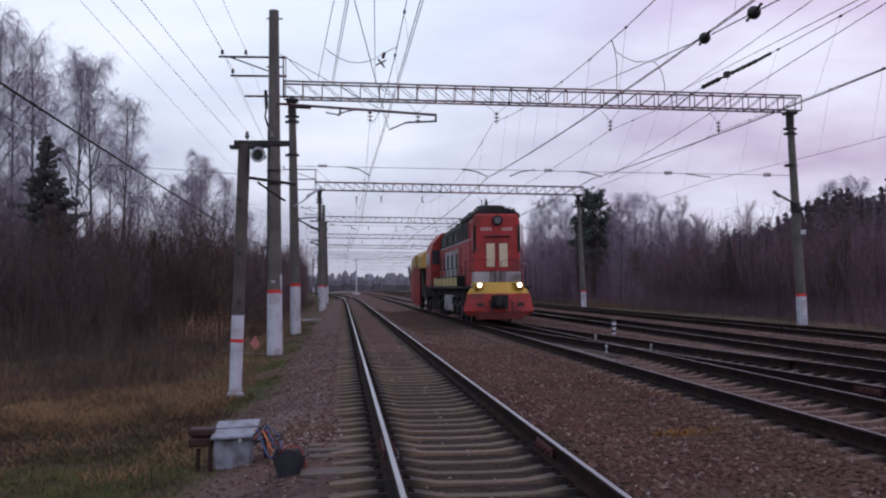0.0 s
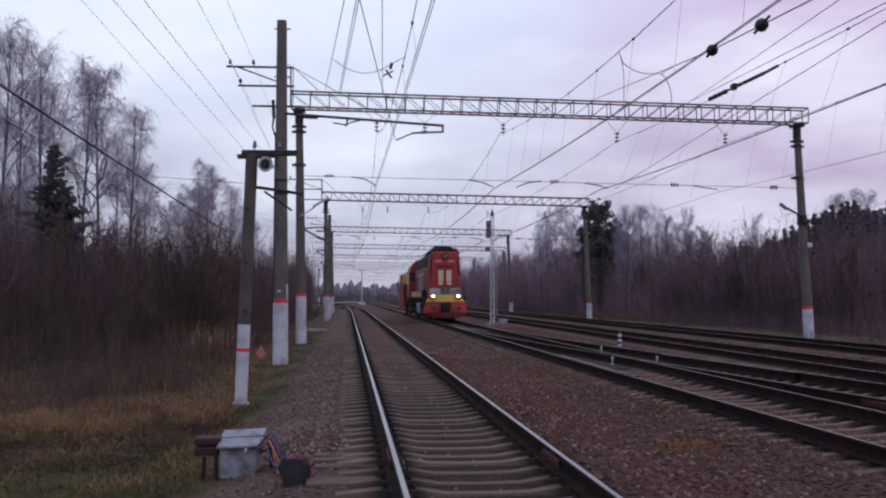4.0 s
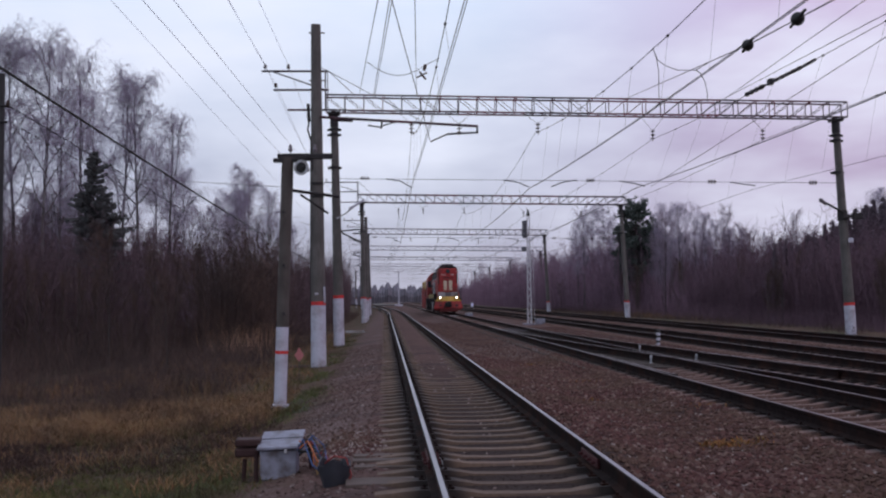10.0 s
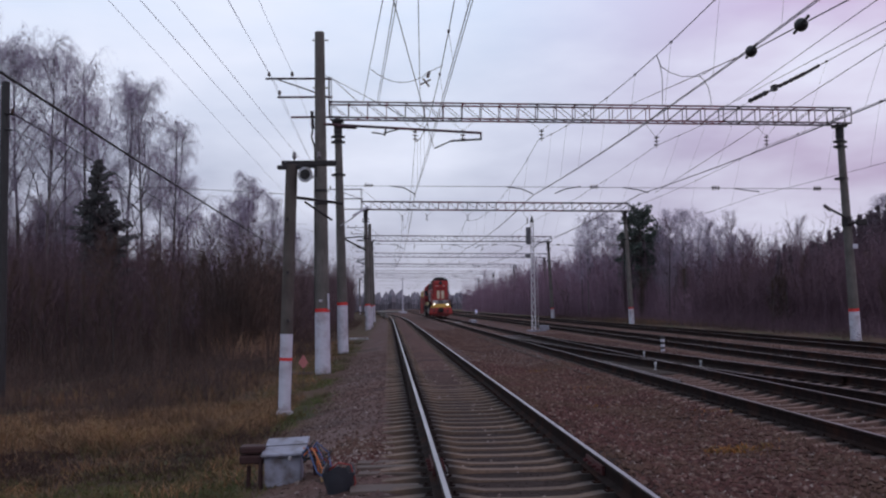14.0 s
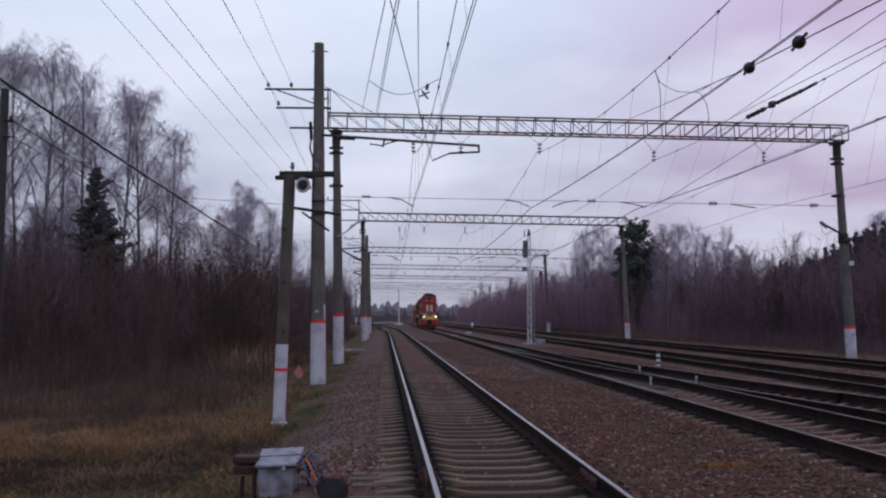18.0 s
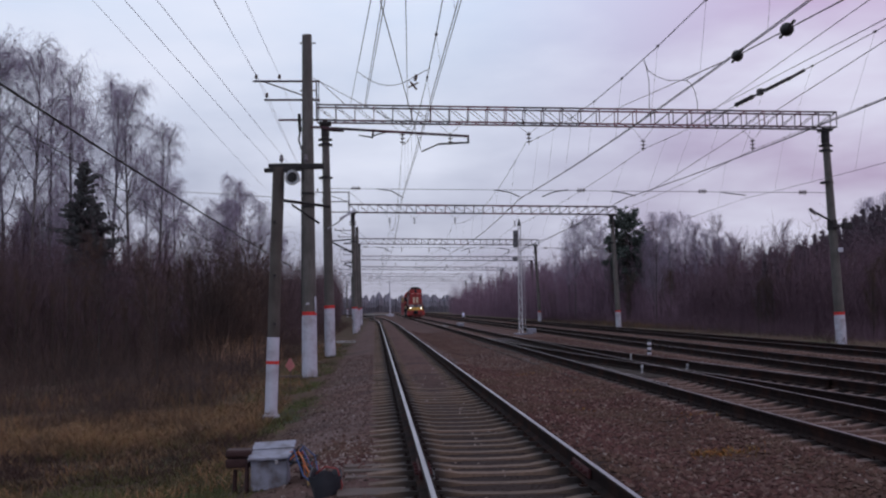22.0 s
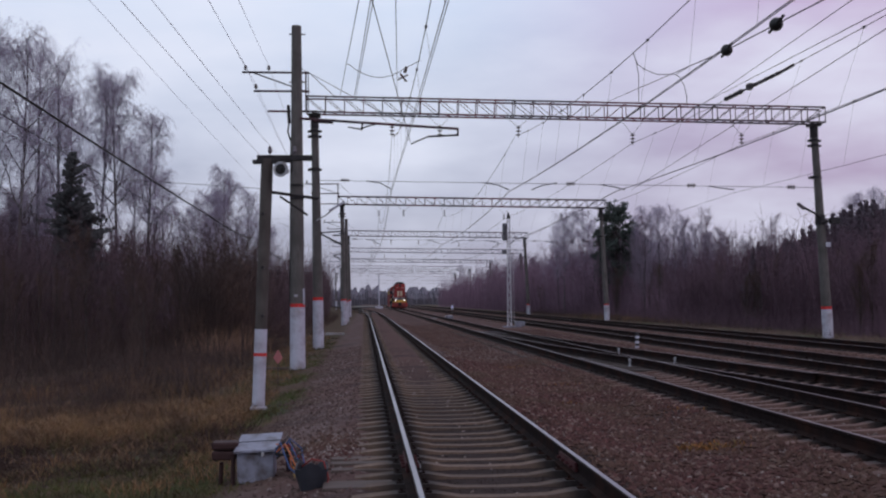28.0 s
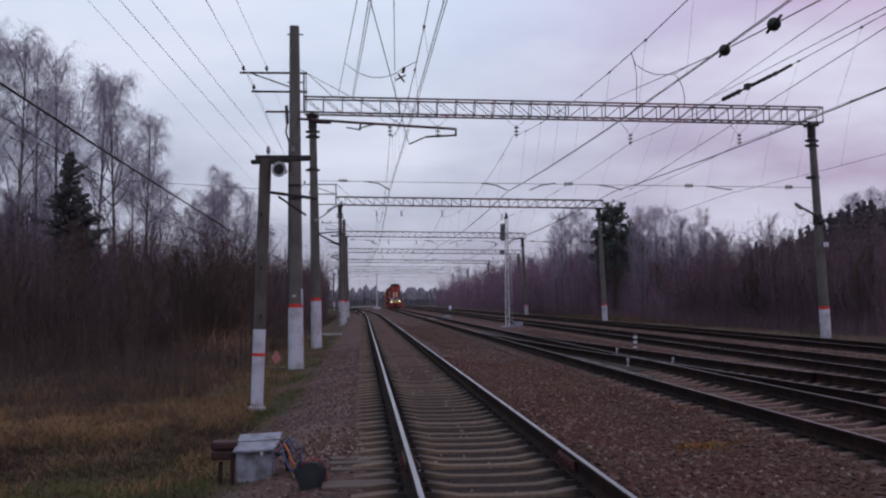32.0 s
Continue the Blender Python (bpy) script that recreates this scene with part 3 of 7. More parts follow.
part("tie_rod", Geo().tube((0, 0, 9.2), (3.2, -0.2, 7.42), 0.012, n=4), M_DARK, P1)
insulator("insulator", (0.45, -0.2, 7.5), (1.0, -0.2, 7.48), P1, 3, 0.09)
part("rear_box", Geo().tube((-0.27, 0, 8.0), (-0.24, 0, 7.45), 0.05, n=8).path([(-0.24, 0, 7.5), (-0.29, 0, 7.2), (-0.2, 0, 6.9)], 0.028), M_DARK, P1)
for z in (5.5, 5.1):
    part("clamp", Geo().tube((-0.02, 0, z), (-0.02, 0, z + 0.07), 0.215, n=14), M_DARK, P1)
part("down_cable", Geo().path([(-0.19, -0.1, 7.0), (-0.21, -0.12, 4.0), (-0.235, -0.1, 1.8)], 0.018), M_CABLE, P1)
part("number_plate", Geo().box(-0.09, 0.02, -0.235, -0.225, 2.15, 2.22), M_WHITE, P1)
part("conduit", Geo().tube((0.2, -0.14, 1.9), (0.19, -0.14, 2.4), 0.03), M_WHITE, P1)

# the short post with the loudspeaker
P0 = concrete_mast(-1.98, 19.6, -0.45, 4.2, 0.112, 0.115, 1.0, 0.5, "short grey concrete post with whitewashed foot and crossarm", (0.17, 0), ring=0.06, skin=M_CONCD)
part("foot_collar", Geo().lathe([(0.12, -0.09), (0.165, -0.07), (0.165, 0.0), (0.12, 0.02)], 14), M_WHITE, P0)
part("crossarm", Geo().box(-0.02, 1.02, -0.06, 0.06, 4.62, 4.72).box(-0.1, 0.4, -0.08, 0.08, 4.56, 4.63), M_DARK, P0, bevel=0.01)
for x in (0.22, 0.68):
    part("pin_insulator", Geo().tube((x, 0, 4.7), (x, 0, 4.78), 0.012).lathe([(0.03, 4.76), (0.045, 4.80), (0.03, 4.84), (0.035, 4.87), (0.01, 4.9)], 8, (x, 0, 0)), M_STEEL, P0)
for z in (3.6, 2.6, 1.7):
    part("step_bolt", Geo().tube((0.1, -0.12, z), (0.1, -0.2, z), 0.03), M_DARK, P0)
part("lower_bracket", Geo().tube((0.05, 0, 4.05), (1.1, 0.5, 3.95), 0.03).tube((0.4, 0.1, 3.95), (0.9, 0.4, 3.62), 0.02), M_DARK, P0)
SPK = thing("loudspeaker", "round grey horn loudspeaker fixed under the post's crossarm", "loudspeaker", -1.49, 19.45, 3.97, -16)
SPK.scale = (0.86, 0.86, 0.86)
part("horn", Geo().lathe([(0.165, -0.2), (0.17, -0.19), (0.155, -0.18), (0.10, -0.05), (0.06, 0.05), (0.055, 0.2), (0.0, 0.21)], 20, axis="y"), M_GREYPAINT, SPK, smooth=True)
part("mouth", Geo().lathe([(0.115, -0.203), (0.11, -0.190)], 20, axis="y").lathe([(0.05, -0.24), (0.05, -0.19)], 14, axis="y"), M_DARK, SPK, "dark mouth of the horn")
part("yoke", Geo().box(-0.2, -0.18, -0.03, 0.03, -0.05, 0.2).box(0.18, 0.2, -0.03, 0.03, -0.05, 0.2).box(-0.2, 0.2, -0.03, 0.03, 0.16, 0.2), M_DARK, SPK)


def portal(y, xl, xr, zl=9.75, detail=True, top_rack=False):
    """Two masts with a lattice beam over all tracks."""
    t = thing("catenary_portal", "steel lattice beam with red primer on two whitewashed concrete masts", "portal", 0, y, 0, group="catenary portals")
    for x, zt in ((xl, 9.6), (xr, 9.25)):
        lean = -0.14 if x == xl else -0.43
        wt = 1.6 if x == xl else 1.0 if detail else 0.85
        part("mast_shaft", Geo().tube((x + lean * 0.15, 0, wt), (x + lean, 0, zt), 0.225, 0.15, 14), M_CONC, t, smooth=True)
        part("mast_foot", Geo().tube((x, 0, -0.9), (x + lean * 0.15, 0, wt), 0.24, 0.231, 14), M_WHITE, t, "whitewashed mast foot", smooth=True)
        part("red_ring", Geo().tube((x + lean * 0.145, 0, wt - 0.05), (x + lean * 0.155, 0, wt + 0.08), 0.236, 0.236, 14), M_REDBAND, t, "red painted ring")
        part("mast_cap", Geo().box(x + lean - 0.26, x + lean + 0.26, -0.26, 0.26, zt - 0.02, zt + 0.1).tube((x + lean, 0, zt - 0.55), (x + lean, 0, zt), 0.185, n=12), M_DARK, t)
        for z in (zt - 0.72, zt - 0.95, zt - 2.4):
            part("clamp", Geo().tube((x + lean, 0, z), (x + lean, 0, z + 0.12), 0.21, n=12).box(x + lean - 0.3, x + lean + 0.3, -0.05, 0.05, z, z + 0.1), M_DARK, t)
    a, b = xl - 0.5, xr - 0.02
    zb, H, D = zl, 0.68, 0.32
    g = lambda x: zb - 0.016 * (x - a)          # the beam falls a little towards the wood
    for n_, dz in (("bottom_chord", 0), ("top_chord", H)):
        for dy in (-D, D):
            for k, (u0, u1) in enumerate(((0, 0.25), (0.25, 0.375), (0.375, 0.5), (0.5, 0.75), (0.75, 1)) if detail else ((0, 1),)):
                x0, x1 = a + (b - a) * u0, a + (b - a) * u1
                part(n_, Geo().tube((x0, dy, g(x0) + dz), (x1, dy, g(x1) + dz), 0.045, n=4), M_TRUSSRED if k in (1, 3) else M_TRUSS, t)
    n = 28
    posts, diag = Geo(), Geo()
    for k in range(n + 1):
        x = a + (b - a) * k / n
        for dy in (-D, D):
            if detail:
                part("post", Geo().tube((x, dy, g(x)), (x, dy, g(x) + H), 0.024, n=4, mi=1 if k % 7 == 3 else 0), [M_TRUSS, M_TRUSSRED], t)
            else:
                posts.tube((x, dy, g(x)), (x, dy, g(x) + H), 0.024, n=4)
            if k < n:
                x1 = a + (b - a) * (k + 1) / n
                hi, lo = (x, x1) if k < n // 2 else (x1, x)
                if detail:
                    part("diagonal", Geo().tube((hi, dy, g(hi) + H), (lo, dy, g(lo)), 0.018, n=4), M_TRUSS, t)
                else:
                    diag.tube((hi, dy, g(hi) + H), (lo, dy, g(lo)), 0.018, n=4)
        posts.tube((x, -D, g(x) + H), (x, D, g(x) + H), 0.016, n=4).tube((x, -D, g(x)), (x, D, g(x)), 0.016, n=4)
        if k < n:
            x1 = a + (b - a) * (k + 1) / n
            diag.tube((x, -D, g(x)), (x1, D, g(x1)), 0.014, n=4)
    tagged(part("cross_tie", posts, M_TRUSS, t), kind="stuff")
    tagged(part("bracing", diag, M_TRUSS, t), kind="stuff")
    # hangers for the messenger wires
    for x in HANG:
        low = 0.32 if x > 10 else 0.0
        if detail:
            part("hanger", Geo().tube((x - 0.55, 0, g(x)), (x, 0, 9.15 - low), 0.012, n=4).tube((x + 0.55, 0, g(x)), (x, 0, 9.15 - low), 0.012, n=4), M_STEEL, t)
        insulator("insulator", (x, 0, 9.25 - low), (x, 0, 8.68 - low), t, 3, 0.13)
    # the cross wire with its insulators and steady arms
    zs = lambda x: 6.78 - 0.016 * x
    part("cross_wire", Geo().path([(xl, 0, 6.78), (5, 0, zs(5) - 0.02), (12, 0, zs(12) - 0.02), (xr - 0.3, 0, zs(xr))], 0.014, 4), M_WIRE, t)
    for x in (-0.83, 9.15, 14.64, 19.26):
        insulator("insulator", (x - 0.22, 0, zs(x)), (x + 0.22, 0, zs(x)), t, 3, 0.11)
    for x, s in ((1.24, 1), (6.4, 1), (7.4, -1), (11.6, 1), (16.6, 1)):
        part("steady_arm", Geo().path([(x - 1.15 * s, 0, zs(x) + 0.0), (x - 0.5 * s, 0, zs(x) - 0.1), (x, 0, 6.36)], 0.024, 5), M_DARK, t)
    # left-hand outrigger of three arms and a rack for the feeders
    if top_rack:
        part("rack_post", Geo().box(a - 0.03, a + 0.03, -0.3, -0.25, zb, zb + 1.75), M_TRUSS, t)
    part("feeder_arm", Geo().box(xl - 3.25, xl - 0.35, -0.33, -0.25, 11.42, 11.5), M_TRUSS, t, bevel=0.008)
    part("feeder_arm", Geo().box(xl - 2.75, xl - 0.35, -0.33, -0.25, 10.6, 10.68), M_TRUSS, t, bevel=0.008)
    part("feeder_arm", Geo().box(xl - 2.15, xl, -0.33, -0.25, 9.72, 9.80), M_TRUSS, t, bevel=0.008)
    part("arm_brace", Geo().tube((xl - 2.8, -0.29, 11.45), (xl - 0.4, -0.29, 10.6), 0.035, n=4), M_TRUSS, t)
    part("rack_stay", Geo().tube((xl - 0.4, -0.29, 11.5), (xl + 0.75, -0.29, zb + H), 0.02, n=4).tube((xl - 0.4, -0.29, 11.5), (xl - 0.4, -0.29, zb), 0.025, n=4), M_TRUSS, t)
    if not detail or y > 50:
        part("side_bracket", Geo().tube((xl - 2.0, -0.3, 7.25), (xl - 0.1, -0.3, 6.25), 0.075, n=5).tube((xl - 2.0, -0.3, 7.3), (xl - 0.1, -0.3, 7.45), 0.06, n=5), M_DARK, t)
    for x, z in ((xl - 3.1, 11.5), (xl - 2.1, 11.5), (xl - 2.65, 10.68)):
        part("pin_insulator", Geo().tube((x, -0.29, z), (x, -0.29, z + 0.12), 0.014).lathe([(0.05, z + 0.08), (0.085, z + 0.13), (0.05, z + 0.18), (0.065, z + 0.22), (0.03, z + 0.27)], 8, (x, -0.29, 0)), M_INS, t)
    return t


HANG = (1.24, 3.35, 6.85, 12.0, 17.0)
PORTALS = [45.2 + 43.0 * k for k in range(7)]
for k, y in enumerate(PORTALS):
    xl, xr = -2.0 + (0.25 if k else 0) + float(bend(y)) * 0.6, 20.8 + (0.1 if k else 0) + (6.0 if k > 2 else 0)
    portal(y, xl, xr, 9.75, detail=k < 2, top_rack=True)
# lamp bracket and number plate on the far mast
LB = thing("mast_switch", "black switch lever with two arms on the concrete mast", "switch gear", 20.55, 44.9, 5.1)
part("arm", Geo().tube((-0.1, 0, 0), (-1.1, 0, 0.55), 0.05, n=6).tube((-0.1, 0, -0.25), (0.75, 0, -0.1), 0.06, n=6), M_DARK, LB)
part("clamp", Geo().tube((0, 0.3, -0.35), (0, 0.3, 0.1), 0.22, n=10), M_DARK, LB)
part("box", Geo().box(0.3, 0.75, -0.12, 0.12, -0.3, -0.05), M_DARK, LB, bevel=0.02)
part("handle", Geo().tube((-1.15, 0, 0.6), (-0.85, 0, 0.36), 0.08, n=6), M_STEEL, LB)
part("number_plate", Geo().box(0.1, 0.32, -0.03, 0.0, -1.35, -1.15), M_WHITE, LB)

# second-row masts further down the line
for k, (x, y, h) in enumerate(((-1.7, 97, 9.2), (-2.2, 137, 9.0), (-2.9, 181, 9.0))):
    m_ = concrete_mast(x, y, -0.5, h, 0.22, 0.14, 1.5, 1.42, "distant grey concrete mast with a whitewashed foot")
    part("bracket", Geo().tube((-1.2, 0, 8.2), (0, 0, 8.1), 0.05).tube((-1.2, 0, 7.5), (0, 0, 7.4), 0.05), M_DARK, m_)


def wire(name, pts, r, label, material=None, group="overhead wires", category="wire"):
    g = Geo().path(pts, r, 5)
    return tagged(part(name, g, material or M_WIRE), label, category, group)


def sag(p, q, drop, n=12):
    p, q = Vector(p), Vector(q)
    return [p.lerp(q, k / n) - Vector((0, 0, drop * 4 * (k / n) * (1 - k / n))) for k in range(n + 1)]


def catenary(xt, xm, label, zc=6.3, zig=0.25, zm=8.75, drops=(1.3, 1.3), dip=0.25, y_end=6, double=False):
    """Messenger with droppers and contact wire of one track, over all spans."""
    t = thing("catenary", label, "overhead line", group="catenary over each track")
    ends = [PORTALS[0] - 43.0] + PORTALS[:y_end]
    for k in range(len(ends) - 1):
        y0, y1 = ends[k], ends[k + 1]
        dx0, dx1 = (float(bend(y0)), float(bend(y1))) if xt < 3 else (0, 0)
        z0 = zig if k % 2 else -zig
        mw = sag((xm + dx0, y0, zm), (xm + dx1, y1, zm), drops[min(k, 1)])
        part("messenger_wire", Geo().path(mw, 0.011, 4), M_WIRE, t)
        cw = sag((xt + dx0 - z0, y0, zc), (xt + dx1 + z0, y1, zc), dip)
        part("contact_wire", Geo().path(cw, 0.010, 4), M_WIRE, t)
        if double:
            part("contact_wire", Geo().path([p + Vector((0.045, 0, 0)) for p in cw], 0.009, 4), M_WIRE, t)
        for j in range(1, 12, 2 if k else 1):
            a, b = mw[j], cw[j]
            part("dropper", Geo().tube(a, b, 0.004, n=3, caps=False), M_WIRE, t)
            part("clip", Geo().tube(a - Vector((0, 0.05, 0)), a + Vector((0, 0.05, 0)), 0.034, n=4), M_WIRE, t)
    return t


catenary(1.30, 1.24, "catenary of the first track with droppers", 6.45, 0.1, 8.75, (1.9, 1.9), 0.15, double=True)
catenary(6.5, 6.7, "catenary of the second track with droppers", 6.3, 0.1, 8.75, (1.15, 1.1), 0.3, double=True)
catenary(11.3, 12.0, "catenary of the fourth track with droppers", 6.28, 0.15, 8.47, (0.5, 0.3), 0.28, double=True)
catenary(16.6, 17.0, "catenary of the outer track with droppers", 6.20, 0.1, 8.42, (0.15, 0.35), 0.22)
# anchored tail wires of the neighbouring sections


def tail(p, q, over, r=0.011):
    """A straight wire from a fixing at p through q, and on for some metres."""
    p, q = Vector(p), Vector(q)
    return wire("tail_wire", [p, q, q + (q - p).normalized() * over], r, "dark anchored tail wire under the portal", group="tail wires")


tail((-1.05, 45.2, 10.4), (-0.08, 22, 7.98), 14)
tail((-0.44, 45.2, 10.3), (0.16, 21, 7.68), 14)
tail((-0.38, 45.2, 10.3), (0.22, 21.3, 7.77), 14)
tail((1.42, 31.4, 6.35), (0.18, 20, 7.39), 12)
tail((1.48, 45.2, 10.4), (0.74, 23, 8.28), 14)
tail((10.71, 45.2, 10.24), (6.25, 17.2, 5.77), 0.1)
tail((6.25, 17.2, 5.77), (6.06, 14.6, 5.515), 4)
tail((14.86, 45.2, 9.97), (10.71, 22, 8.0), 14)
tail((11.89, 45.2, 6.35), (11.17, 22, 7.18), 14)
tail((15.07, 45.2, 10.17), (10.17, 20, 7.13), 10)
for c in ((6.06, 14.6, 5.515), (6.25, 17.2, 5.767)):
    t = thing("wire_insulator", "round black section insulator strung on the wire", "insulator", *c, group="section insulators")
    t.matrix_basis = pose(*c, -5, 0, -5.7)
    part("disc", Geo().lathe([(0.02, -0.11), (0.07, -0.085), (0.10, -0.02), (0.10, 0.03), (0.065, 0.085), (0.02, 0.11)], 14, axis="y"), M_CABLE, t, smooth=True)
    part("clevis", Geo().tube((0, -0.35, 0), (0, 0.35, 0), 0.025, n=6), M_DARK, t)
t = thing("rod_insulator", "long black rod insulator strung on a wire", "insulator")
a, b = Vector((12.0, 33.4, 8.10)), Vector((12.0, 28.6, 7.99))
part("rod", Geo().tube(a, b, 0.03, n=6), M_DARK, t)
for k in range(11):
    if k in (4, 5):
        continue
    p = a.lerp(b, 0.04 + k * 0.088)
    part("shed", Geo().tube(p, p + (b - a) * 0.055, 0.085 if k < 4 else 0.065, 0.05, n=8), M_DARK, t)
part("clevis", Geo().box(11.93, 12.07, 31.0, 31.25, 7.98, 8.16), M_DARK, t)
part("clevis", Geo().tube(b, b + Vector((0, -0.8, 0.0)), 0.045, n=6), M_DARK, t)
t = thing("wire_insulator", "star-shaped black insulator hanging between two wires", "insulator", 1.39, 36, 9.36, group="section insulators")
part("star", Geo().tube((-0.19, 0, -0.10), (0.17, 0, 0.08), 0.028, n=6).tube((-0.10, 0, 0.12), (0.12, 0, -0.17), 0.034, n=6).tube((0.06, 0, 0.15), (0.12, 0, 0.36), 0.055, n=8), M_INS, t)
JUMP = "thin jumper cable slung between two wires"
wire("jumper_cable", sag((-0.54, 36, 9.82), (1.5, 36, 9.7), 0.42, 8) + [Vector((2.0, 36, 9.95))], 0.012, JUMP, M_CABLE, "jumper cables")
wire("jumper_cable", [(6.42, 24, 7.39), (6.53, 24, 7.09), (6.73, 24, 6.95), (7.0, 24, 6.85), (7.45, 24, 6.85), (7.75, 24, 7.02)], 0.009, JUMP, M_CABLE, "jumper cables")
wire("jumper_cable", [(6.42, 24, 7.39), (6.5, 24, 7.14), (6.55, 24, 6.82), (6.54, 24, 6.14)], 0.009, JUMP, M_CABLE, "jumper cables")
wire("jumper_cable", [(7.45, 24, 6.85), (7.55, 24, 6.78), (7.66, 24, 6.57), (7.71, 24, 6.3), (7.7, 24, 6.05)], 0.009, JUMP, M_CABLE, "jumper cables")
M_LINE = mat("bright_line_wire", (0.60, 0.60, 0.66), (0.50, 0.50, 0.56), 0.7, 0.0, 3, 0)
# feeders on the outrigger arms, and lines on the posts
FEED = "thin feeder wire along the masts"
for dx, z in ((-3.1, 11.75), (-2.1, 11.75), (-2.65, 10.93)):
    for y0, y1, dr in ((2.2, 45, 0.35), (45, 88, 0.5), (88, 131, 0.5), (131, 174, 0.5)):
        wire("feeder_wire", sag((-2.0 + dx + float(bend(y0)) * 0.6, y0, z), (-2.0 + dx + float(bend(y1)) * 0.6, y1, z), dr, 8), 0.008, FEED, M_LINE, group="feeder wires")
wire("line_wire", sag((-1.92, 19.60, 4.24), (-2.28, 2.00, 4.19), 0.02, 6), 0.0032, "thin line wire on the short post", M_LINE, group="line wires")
wire("line_wire", sag((-1.63, 19.60, 4.29), (-2.02, 2.00, 4.16), 0.02, 6), 0.0032, "thin line wire on the short post", M_LINE, group="line wires")
wire("line_wire", sag((-3.1, 60, 5.1), (-3.1, 2, 5.0), 0.1, 6), 0.003, "thin line wire on the short post", M_LINE, group="line wires")
wire("line_wire", [(-3.1, 31.6, 4.95), (-9, 42, 6.4), (-15, 52, 7.6)], 0.008, "thin wire leading into the wood", group="line wires")
wire("black_cable", sag((-3.3, 46, 3.2), (-4.35, 4, 4.35), 0.12, 10), 0.017, "thick black cable slung beside the track", M_CABLE, "black cables")
wire("black_cable", [(-9.25, 26, 6.4), (-8.85, 42, 5.65), (-8.42, 60, 4.95), (-7.6, 90, 4.0)], 0.013, "black cable from the wooden pole", M_CABLE, "black cables")
wire("black_cable", [(-9.25, 26, 6.0), (-8.9, 42, 5.3), (-8.5, 60, 4.65), (-7.7, 90, 3.8)], 0.009, "black cable from the wooden pole", M_CABLE, "black cables")

# ---- the locomotive with its snow wagon ----
M_LRED = mat("loco_red", (0.31, 0.022, 0.023), (0.23, 0.019, 0.019), 0.62, 0, 5, 0.08, 0.003, c3=(0.11, 0.022, 0.023), scale3=1.1)
M_LDIRT = mat("loco_red_muddy", (0.14, 0.022, 0.022), (0.08, 0.018, 0.018), 0.8, 0, 6, 0.2, 0.005)
M_LYEL = mat("loco_yellow", (0.45, 0.265, 0.027), (0.33, 0.19, 0.03), 0.5, 0, 5, 0.05, 0.003, c3=(0.4, 0.24, 0.05), scale3=1.2)
M_LGREY = mat("loco_grey", (0.33, 0.32, 0.35), (0.25, 0.24, 0.26), 0.6, 0.1, 5, 0.1, 0.003, c3=(0.12, 0.10, 0.10), scale3=1.4)
M_LBLACK = mat("loco_black", (0.022, 0.02, 0.022), (0.012, 0.011, 0.012), 0.85, 0.0, 6, 0.2, 0.006, c3=(0.045, 0.04, 0.042), scale3=1.5, spec=0.15)
M_LDARKG = mat("loco_sooty_grey", (0.09, 0.085, 0.09), (0.05, 0.047, 0.05), 0.8, 0.0, 6, 0.2, 0.004, c3=(0.16, 0.15, 0.155), scale3=1.5, spec=0.2)
M_LCREAM = mat("loco_cream", (0.55, 0.47, 0.36), (0.46, 0.38, 0.28), 0.6, 0, 6, 0.05, 0.002)
M_LLOCK = mat("locker_yellow", (0.50, 0.40, 0.18), (0.40, 0.31, 0.14), 0.6, 0, 6, 0.05, 0.002)
M_GLASS = mat("dark_glass", (0.02, 0.022, 0.028), (0.03, 0.032, 0.04), 0.08, 0, 2, 0, spec=0.8)
M_HEAD = lamp_mat("headlamp_glow", (1.0, 0.95, 0.85), 6)
LOCO = thing("locomotive", "red diesel shunting locomotive with yellow band and lit headlamps", "locomotive", 6.2, 41, 0)
RUN = [(0, 40.9), (1, 47.1), (2, 53.4), (3, 59.7), (6, 77.8), (9, 95.5), (11, 107), (14, 123.5), (17, 138.8), (20, 152.8), (23, 165.5), (25, 173.2), (28, 184.0), (32, 197.0)]


def lp(name, g, m_, label="", parent=None, **k):
    return part(name, g, m_, parent or LOCO, label, **k)


# snow blade: a blunt wedge in two colours
def blade():
    rows = [(0.34, 1.22, -0.30), (0.52, 1.42, -0.36), (1.215, 1.25, -0.30), (1.22, 1.248, -0.30), (1.66, 0.98, -0.10)]
    cols = (-1, -0.5, 0, 0.5, 1)
    v, f, mi = [], [], []
    for z, w, y in rows:
        for c in cols:
            v.append((c * w, y + abs(c) * 0.42 - 0.22, z))
    for k in range(len(rows) - 1):
        for i in range(4):
            f.append((k * 5 + i, k * 5 + i + 1, (k + 1) * 5 + i + 1, (k + 1) * 5 + i))
            mi.append(0 if k < 2 else 1)
    n = len(v)
    v += [(x, y + 0.06, z) for x, y, z in v]
    f += [tuple(i + n for i in reversed(q)) for q in f]
    mi += mi
    g = Geo().add(v, f)
    g.mi = mi
    return g


lp("snow_blade", blade(), [M_LRED, M_LYEL], "red snow blade with a yellow upper band")
lp("blade_lip", Geo().add([(-0.8, -0.56, 0.2), (0.8, -0.56, 0.2), (0.92, -0.42, 0.2), (-0.92, -0.42, 0.2), (-0.86, -0.60, 0.5), (0.86, -0.60, 0.5), (1.1, -0.45, 0.44), (-1.1, -0.45, 0.44)], [(3, 2, 1, 0), (4, 5, 6, 7), (0, 1, 5, 4), (1, 2, 6, 5), (2, 3, 7, 6), (3, 0, 4, 7)]), M_LDIRT, "muddy dark red lower lip", bevel=0.01)
